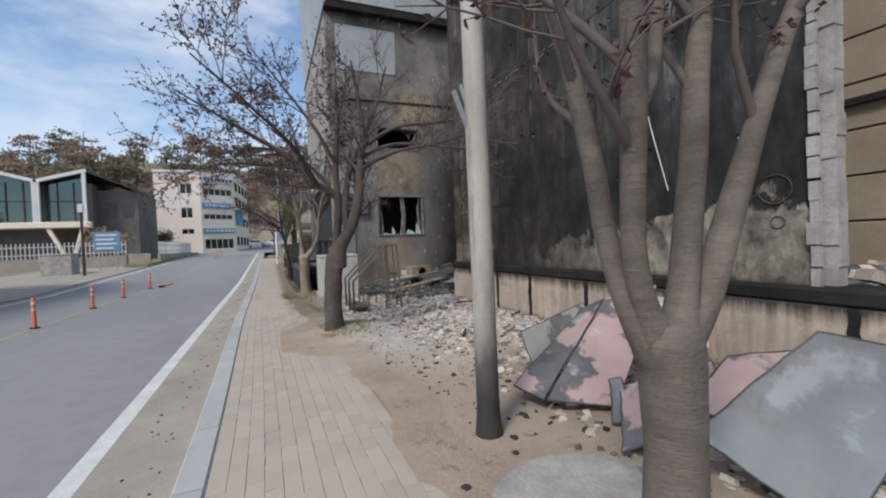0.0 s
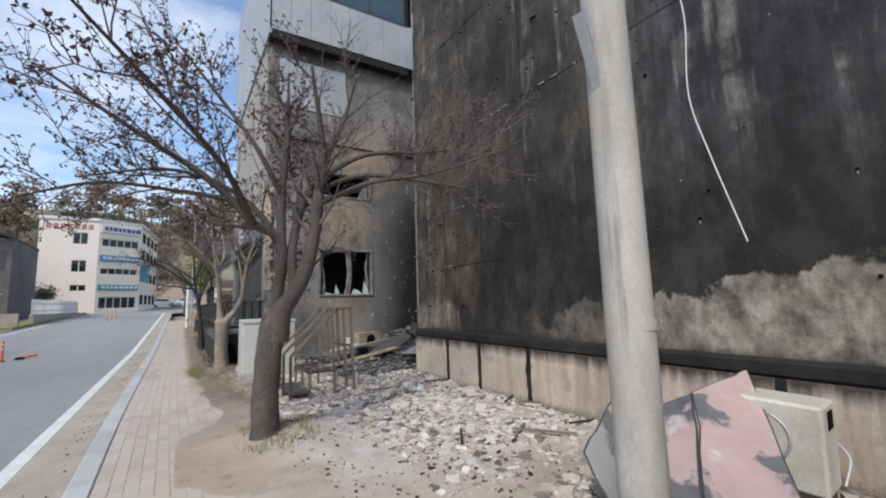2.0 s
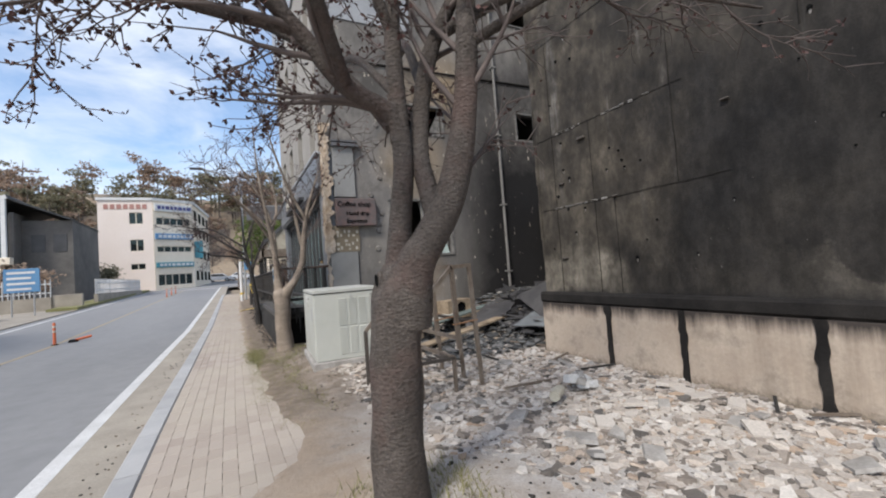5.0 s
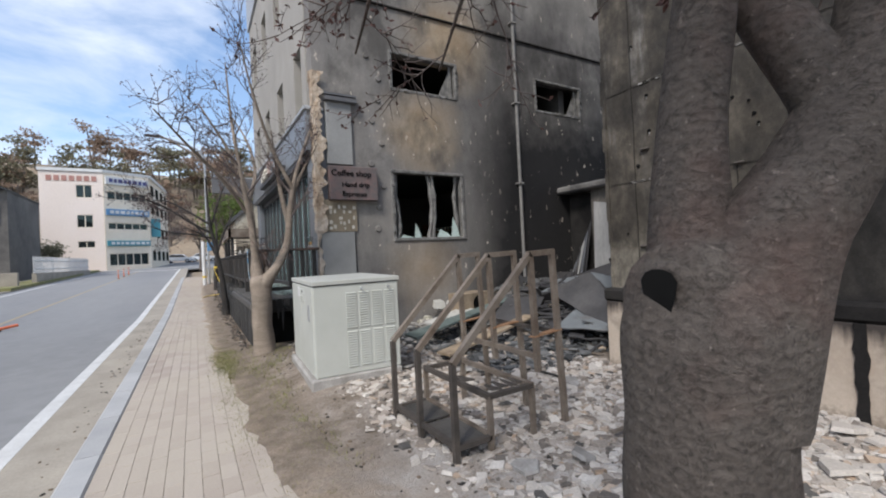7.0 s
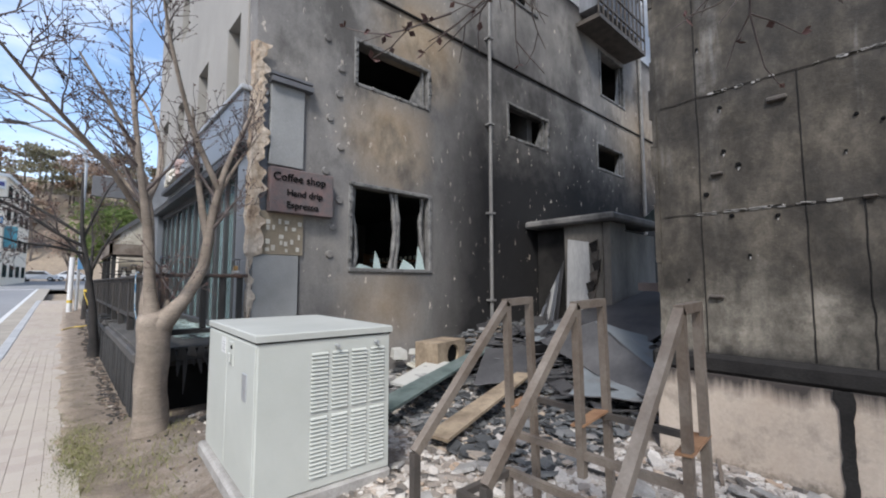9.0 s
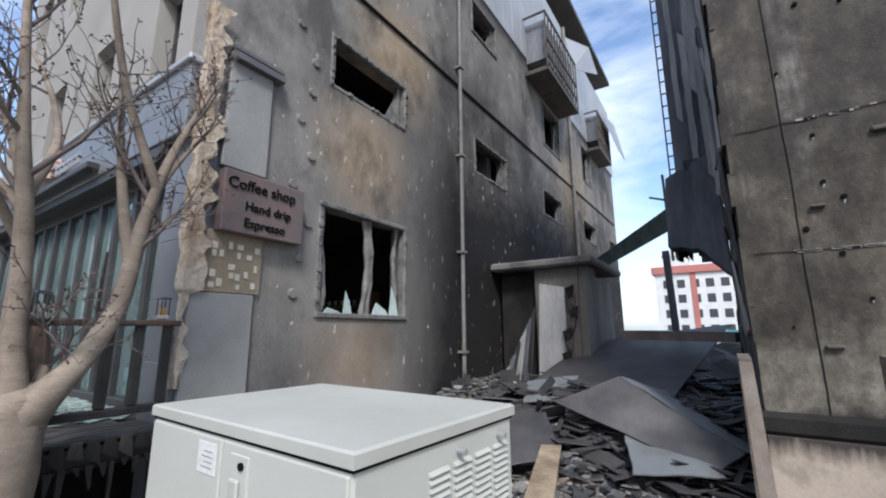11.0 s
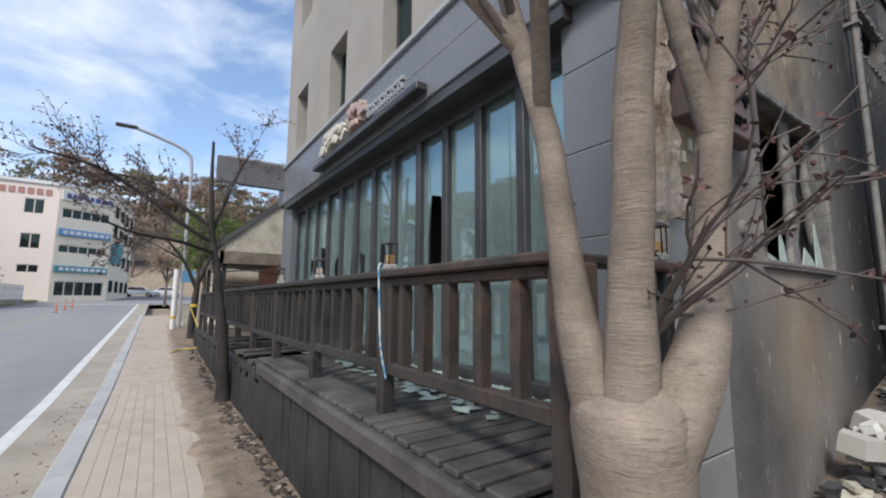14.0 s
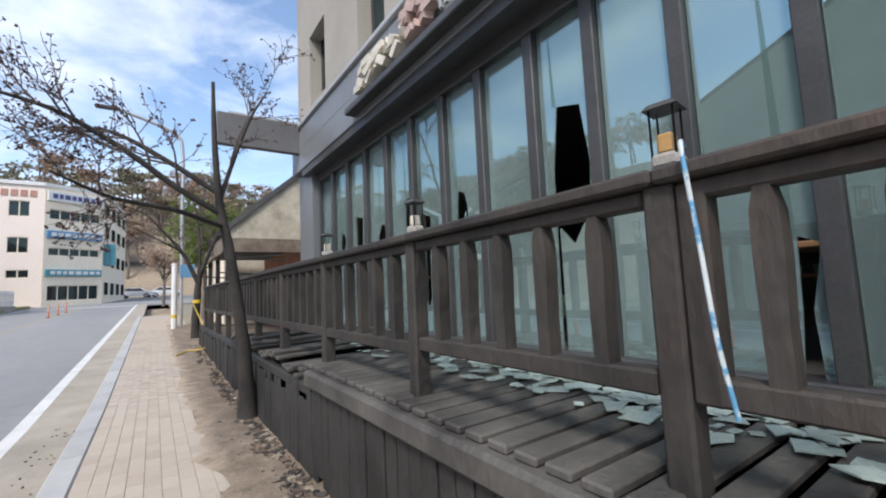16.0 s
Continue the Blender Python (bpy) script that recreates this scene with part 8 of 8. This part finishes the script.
b = Shape().add([(x, y, 11.3) for x, y in top] + [(x, y, 11.62) for x, y in top], [(4, 3, 2, 1, 0), (5, 6, 7, 8, 9)] + [(k, (k + 1) % 5, (k + 1) % 5 + 5, k + 5) for k in range(5)])
part("parapet", b, "white", pk)
front_wall = part("front_wall", Shape().wall("y", -0.06, 0.3, 0.02, 4.9, -1.2, 11.3, FRONT_WINDOWS), "cream_wall", pk, "cream front")
front_wall.matrix_basis = TURN_FRONT
for wall_windows, turned in ((PINK_WINDOWS, False), (FRONT_WINDOWS, True)):
    for x0, x1, z0, z1 in wall_windows:
        wd = part("window", Shape().box(x0, x1, 0.1, 0.14, z0, z1), "far_glass", front_wall if turned else pk)
        f = Shape()
        n = max(2, int((x1 - x0) / 0.75))
        for k in range(n + 1):
            xx = x0 + (x1 - x0) * k / n
            f.box(xx - 0.04, xx + 0.04, 0.04, 0.1, z0, z1)
        f.box(x0, x1, 0.04, 0.1, z0, z0 + 0.08).box(x0, x1, 0.04, 0.1, z1 - 0.08, z1)
        if turned:
            f.box(x0, x1, 0.06, 0.1, z0, z1 - 0.5 * (z1 - z0) - 0.6)
        fr_ = part("frame", f, "cream_wall", pk if turned else wd)
        if turned:
            fr_.matrix_basis = TURN_FRONT
for z0, z1, m in ((6.35, 7.1, "blue"), (2.75, 3.4, "teal"), (9.95, 10.9, "white")):
    sgn = part("shop_sign", Shape().box(0.15, 4.75, -0.3, -0.08, z0, z1, 0.03), m, pk, "long shop sign with unreadable lettering")
    sgn.matrix_basis = TURN_FRONT
    c = 0.5
    while c < 4.3:
        ww = rb.uniform(0.25, 0.5)
        part("text_bar", Shape().box(c, c + ww, -0.33, -0.305, z0 + (z1 - z0) * 0.28, z0 + (z1 - z0) * 0.75), "navy" if m == "white" else "white", sgn)
        c += ww + 0.15
for k in range(7):
    part("text_bar", Shape().box(-4.9 + k * 0.65, -4.45 + k * 0.65, -0.05, -0.004, 10.2, 10.8), "letter_red", pk)
for k in range(4):
    for z0 in (0.9, 4.0, 7.0, 9.3):
        f0, f1 = 0.08 + k * 0.24, 0.2 + k * 0.24
        xa, ya, xb, yb = 4.13 + 1.3 * f0, 3.05 + 12.95 * f0, 4.13 + 1.3 * f1, 3.05 + 12.95 * f1
        part("window", Shape().slab([(xa, ya, z0), (xb, yb, z0), (xb, yb, z0 + 1.3), (xa, ya, z0 + 1.3)], -0.06), "far_glass", pk)
part("side_sign", Shape().box(4.2, 5.2, 3.1, 3.3, 3.9, 6.2, 0.02), "teal", pk)
# smaller buildings at the end of the street
def far_block(x, y, w, d, h, mat, name, label):
    t = thing(name, label, "building", x, y, rise(y), kind="structure")
    part("wall", Shape().box(-w, w, 0, d, -1.5, h), mat, t)
    part("roof", Shape().box(-w - 0.3, w + 0.3, -0.3, d + 0.3, h, h + 0.35, 0.05), "roof", t)
    for z0 in [1.0 + 3 * k for k in range(int(h / 3))]:
        for k in range(max(1, int(w * 2 / 2.6))):
            x0 = -w + 0.6 + k * 2.6
            part("window", Shape().box(x0, x0 + 1.5, -0.04, 0.02, z0, z0 + 1.3), "frame", t)
    return t


far_block(2.5, 104, 8, 8, 5.5, "far_house", "far_shop", "low dark shop building at the end of the street")
far_block(16, 96, 6, 9, 6.5, "cream_wall", "far_shop", "plain cream building beyond the trees")
far_block(-26, 74, 7, 9, 7.0, "far_house", "far_shop", "dark burnt building under the pines")

# red and white apartment block behind the alley
ab = thing("apartment_block", "white apartment block with red roof bands far behind", "building", 78, 11.5, 0, kind="structure")
part("wall", Shape().box(0, 12, -7.5, 7.5, -0.1, 10.5), "white", ab)
part("roof_band", Shape().box(-0.4, 12.4, -7.9, 7.9, 10.5, 11.8, 0.1), "red_wall", ab, "red roof band")
part("tower", Shape().box(-0.3, 6, 2.5, 6.0, 11.8, 13.4).box(-0.5, 6.2, 2.3, 6.2, 13.4, 14.2), "white", ab)
part("red_stripe", Shape().box(-0.1, 0.1, 1.6, 2.4, 0, 10.5).box(-0.1, 0.1, -5.0, -4.2, 0, 10.5), "red_wall", ab)
for z in range(4):
    for k in range(7):
        part("window", Shape().box(-0.06, 0.06, -6.8 + k * 2.0, -5.7 + k * 2.0, 1.0 + z * 2.4, 2.3 + z * 2.4), "frame", ab)
solid("blue_hoarding", Shape().box(60, 60.3, -10, 40, 0.1, 1.5), "teal", "long blue-green hoarding behind the ruins", "hoarding", "structure")

def car(x, y, rz, mat, label):
    t = thing("parked_car", label, "car", x, y, -0.1 + rise(y), rz, group="parked cars")
    def loop(pts, w0):
        s = Shape()
        n = len(pts)
        v = [(-w0 + (0.12 if z > 0.95 else 0), a, z) for a, z in pts] + [(w0 - (0.12 if z > 0.95 else 0), a, z) for a, z in pts]
        f = [tuple(range(n)), tuple(range(2 * n - 1, n - 1, -1))] + [(i, i + n, (i + 1) % n + n, (i + 1) % n) for i in range(n)]
        return s.add(v, f)
    part("body", loop([(-2.1, 0.3), (-2.15, 0.75), (-1.2, 0.92), (-0.6, 1.45), (0.9, 1.48), (1.7, 0.98), (2.15, 0.9), (2.15, 0.3)], 0.86), mat, t)
    part("windscreen", loop([(-1.1, 0.95), (-0.58, 1.4), (0.85, 1.42), (1.55, 1.0)], 0.8 + 0.07), "frame", t)
    for sx in (-1, 1):
        for sy in (-1.35, 1.35):
            wh = part("wheel", Shape().tube([(sx * 0.7, sy, 0.32), (sx * 0.9, sy, 0.32)], 0.32, 16), "tyre", t)
            part("rim", Shape().tube([(sx * 0.88, sy, 0.32), (sx * 0.91, sy, 0.32)], 0.19, 12), "metal", wh)


car(-2.2, 90, 80, "car", "white parked car at the end of the street")
car(1.4, 92, 95, "car", "white parked van-like car by the far junction")
car(-14.5, 66, 10, "roof", "dark parked car outside the pink building")
lp = thing("street_lamp", "tall pale steel street lamp with a curved arm", "street lamp", 0.8, 34.0, 0.2)
part("pole", Shape().tube(smooth_path([(0, 0, 0), (0, 0, 4), (0, 0, 7.0), (-0.25, 0, 7.7), (-1.2, 0, 8.1), (-2.1, 0, 8.35)], 6), 0.065, 10), "metal", lp)
part("lamp_head", Shape().box(-2.75, -2.0, -0.13, 0.13, 8.3, 8.42, 0.04), "frame", lp)
part("sign_plate", Shape().box(-0.05, 0.45, -0.09, -0.07, 2.0, 2.5, 0.01), "blue", lp, "small blue sign plate")
sp = thing("marker_post", "short white post with yellow tape at the pavement", "post", 0.55, 33.2, 0.2)
part("post", Shape().tube([(0, 0, 0), (0, 0, 2.5)], 0.1, 12), "white", sp)
part("tape", Shape().tube([(0, 0, 0.5), (0, 0, 0.62)], 0.105, 12), "yellow_tape", sp)


# hill and pines
hill = Shape()
n, m = 40, 40
hx = [-150 + 230 * i / (n - 1) for i in range(n)]
hy = [-40 + 220 * j / (m - 1) for j in range(m)]
def hz(x, y):
    d = max(0.0, (-x - 26) / 30)
    if y > 96:
        d = max(d, (y - 96) / 22)
    d = min(1.5, d) * max(0.25, min(1.0, (y - 10) / 45))
    return -0.6 + rise(min(y, 98)) + 15 * d + (noise.noise(Vector((x * 0.05, y * 0.05, 0))) * 2 if d > 0 else 0)


hill.add([(x, y, hz(x, y)) for y in hy for x in hx], [(j * n + i, j * n + i + 1, (j + 1) * n + i + 1, (j + 1) * n + i) for j in range(m - 1) for i in range(n - 1)], True)
solid("hillside", hill, "forest", "low wooded hillside behind the houses", "hill", "structure")


def pine(r, green, x, y, z, h, trunk, crown):
    lean = Vector((r.uniform(-0.08, 0.08), r.uniform(-0.08, 0.08), 1))
    pts = [Vector((x, y, z)) + lean * h * k / 5 + Vector((r.uniform(-0.15, 0.15), r.uniform(-0.15, 0.15), 0)) for k in range(6)]
    trunk.tube(pts, [0.2, 0.18, 0.15, 0.13, 0.1, 0.05], 6, False)
    for c in range(r.randrange(9, 14)):
        f = r.uniform(0.5, 1.0)
        cen = Vector((x, y, z)) + lean * h * f
        rad = (1.25 - f) * h * 0.33 + 0.7
        a = r.uniform(0, 6.28)
        o = Vector((math.cos(a), math.sin(a), 0.12)) * rad * r.uniform(0.5, 1)
        trunk.tube([cen - Vector((0, 0, 0.3)), cen + o], [0.06, 0.02], 4, False)
        for k in range(26):
            p = cen + o + Vector((r.gauss(0, 0.7), r.gauss(0, 0.7), r.gauss(0, 0.24)))
            d = Vector((r.uniform(-1, 1), r.uniform(-1, 1), r.uniform(-0.1, 0.6))).normalized() * r.uniform(0.35, 0.75)
            q = side_way(d.normalized(), r) * r.uniform(0.18, 0.36)
            crown.add([p - q, p + d * 0.6 + q * 0.4, p + d, p + q], [(0, 1, 2), (0, 2, 3)])


rp = random.Random(77)
trunks, green, brown = Shape(), Shape(), Shape()
spots = []
for k in range(285):
    if k < 130:
        x, y = rp.uniform(-75, -33), rp.uniform(50, 125)
    elif k < 225:
        x, y = rp.uniform(-36, 26), rp.uniform(101, 128)
    else:
        x, y = rp.uniform(-85, -52), rp.uniform(-20, 44)
    spots.append((x, y))
for k in range(130):
    spots.append((rp.uniform(-56, -20), rp.uniform(54, 80)))
for x, y in spots:
    pine(rp, True, x, y, hz(x, y), rp.uniform(7, 11), trunks, green if rp.random() < 0.5 else brown)
solid("pine_trunks", trunks, "bark_mid", "pine trunks on the hillside", "pine wood", "stuff")
solid("pine_crowns", green, "pine", "dark green pine crowns on the hillside", "pine wood", "stuff")
solid("scorched_pine_crowns", brown, "pine_brown", "brown scorched pine crowns on the hillside", "pine wood", "stuff")


def leafy(x, y, h, n, mat, label, seed, spread=1.4):
    r = random.Random(seed)
    t = thing("young_tree", label, "tree", x, y, rise(y) * 0.9, group="leafy trees")
    tr, lv = Shape(), Shape()
    tr.tube([(0, 0, -0.1), (0.05, 0, h * 0.4), (0, 0.1, h * 0.7)], [0.13, 0.09, 0.05], 8)
    tips = []
    for k in range(14):
        a = r.uniform(0, 6.28)
        z = h * r.uniform(0.35, 0.65)
        e = Vector((math.cos(a) * spread * r.uniform(0.3, 1), math.sin(a) * spread * r.uniform(0.3, 1), z + h * r.uniform(0.1, 0.4)))
        tr.tube([(0, 0, z), e * 0.5 + Vector((0, 0, z * 0.5)), e], [0.05, 0.03, 0.012], 5)
        tips.append(e)
    part("trunk", tr, "bark_mid", t)
    for k in range(n):
        e = r.choice(tips) + Vector((r.gauss(0, 0.4), r.gauss(0, 0.4), r.gauss(0, 0.32)))
        d = Vector((r.uniform(-1, 1), r.uniform(-1, 1), r.uniform(-0.5, 0.5))).normalized() * 0.16
        q = side_way(d.normalized(), r) * 0.07
        lv.add([e - d, e + q, e + d, e - q], [(0, 1, 2, 3)])
    part("crown", lv, mat, t)


leafy(1.9, 38, 5.2, 1500, "leaf", "young tree in fresh green leaf", 3)
leafy(3.2, 43, 5.8, 1500, "leaf", "young tree in fresh green leaf", 4, 1.8)
leafy(0.6, 58, 5.5, 900, "pine_brown", "brown-leaved tree beside the far street", 5, 1.8)
leafy(-12.0, 62, 3.4, 900, "pine", "small dark-leaved shrub tree outside the pink building", 6, 1.2)
leafy(-15.5, 64, 3.6, 900, "pine_brown", "small brown shrub tree by the pink building", 8, 1.2)
leafy(-13.0, 44, 3.0, 700, "pine_brown", "scorched shrub beside the burnt house", 9, 1.3)
for k in range(8):
    leafy(6 + k * 4 + rb.uniform(-1, 1), 118 + rb.uniform(-6, 6), rb.uniform(6, 9), 500, "pine_brown" if k % 2 else "leaf", "far street tree at the end of the road", 20 + k, 2.4)


# --- kerb and pavers ---
def kx(y):
    """Outer edge of the kerb."""
    f = max(0.0, min(1.0, (y - 2.0) / 9.0))
    return -0.63 - 0.13 * f * f * (3 - 2 * f)


kerb = thing("kerb", "pale granite kerb blocks along the pavement", "kerb", kind="structure")
for k in range(48):
    y0 = -6 + k * 1.0
    a, b = kx(y0), kx(y0 + 1)
    s = Shape()
    g = 0.006
    v = []
    for z, i in ((-0.2, 0.0), (-0.012, 0.0), (0.008, 0.018)):
        r0, r1 = rise(y0), rise(y0 + 1)
        v += [(a + i, y0 + g, z + r0), (a + 0.2 - i, y0 + g, z + r0), (b + 0.2 - i, y0 + 1 - g, z + r1), (b + i, y0 + 1 - g, z + r1)]
    f = [(3, 2, 1, 0), (8, 9, 10, 11)]
    for m in (0, 4):
        f += [(m + c, m + (c + 1) % 4, m + 4 + (c + 1) % 4, m + 4 + c) for c in range(4)]
    s.add(v, f)
    part("kerb_stone", s, "kerb", kerb)
pav = thing("pavement", "worn red-brown block pavement dusted with sand", "pavement", kind="structure")
s = Shape()
ys_ = [-6 + k for k in range(49)]
s.add([(kx(y) + 0.2, y, -0.0045 + rise(y)) for y in ys_] + [(1.05, y, -0.02 + rise(y) - 0.01) for y in ys_], [(i, i + 49, i + 50, i + 1) for i in range(48)])
part("sand_bed", s, "bed", pav)
PW, PL = 0.112, 0.224
block = Shape().box(0.001, PW - 0.001, 0.001, PL - 0.001, -0.05, 0.0, 0.0025)
block_mesh = block.mesh("paver", MAT["paver"])
rest = Shape()
rk = random.Random(3)


def edge_right(y):
    """Where sand takes over from the blocks."""
    if y < 5:
        e = 0.95
    elif y < 10:
        e = 0.95 - 0.3 * (y - 5) / 5
    elif y < 15:
        e = 0.65 - 0.25 * (y - 10) / 5
    else:
        e = 0.4
    return e + 0.1 * noise.noise(Vector((0, y * 1.7, 4)))


count = 0
for c in range(15):
    for k in range(-8, 172):
        y0 = k * PL + (PL / 2 if c % 2 else 0)
        x0 = kx(y0) + 0.205 + c * PW
        if x0 + PW * 0.6 > edge_right(y0):
            continue
        dz = rk.uniform(-0.002, 0.002) + rise(y0)
        if 1.6 < y0 < 7.0 and count < 300:
            ob = new("paver", block_mesh)
            ob.parent = pav
            ob.matrix_basis = pose(x0, y0, dz, 0, 0, rk.uniform(-0.5, 0.5))
            count += 1
        else:
            rest.box(x0 + 0.001, x0 + PW - 0.001, y0 + 0.001, y0 + PL - 0.001, dz - 0.04, dz, 0.0025)
drift = Shape()
ND = 240
dv = []
for i in range(ND):
    y = -5.5 + i * 0.145
    e = edge_right(y)
    ins = 0.1 + 0.2 * noise.noise(Vector((1, y * 0.9, 2))) + 0.1 * noise.noise(Vector((4, y * 4.2, 2)))
    for q, z in ((0.0, -0.006), (0.05, 0.004), (0.2, 0.009), (0.4, 0.008), (0.6, -0.03)):
        dv.append((e - ins + q, y, z + rise(y) + 0.003 * noise.noise(Vector((q * 9, y * 7, 5)))))
drift.add(dv, [(i * 5 + q, i * 5 + q + 1, (i + 1) * 5 + q + 1, (i + 1) * 5 + q) for i in range(ND - 1) for q in range(4)], True)
solid("sand_drift", drift, "soil", "sand washed over the edge of the pavement", "sand", "structure")
tagged(part("paver_rest", rest, "paver", pav), kind="stuff")
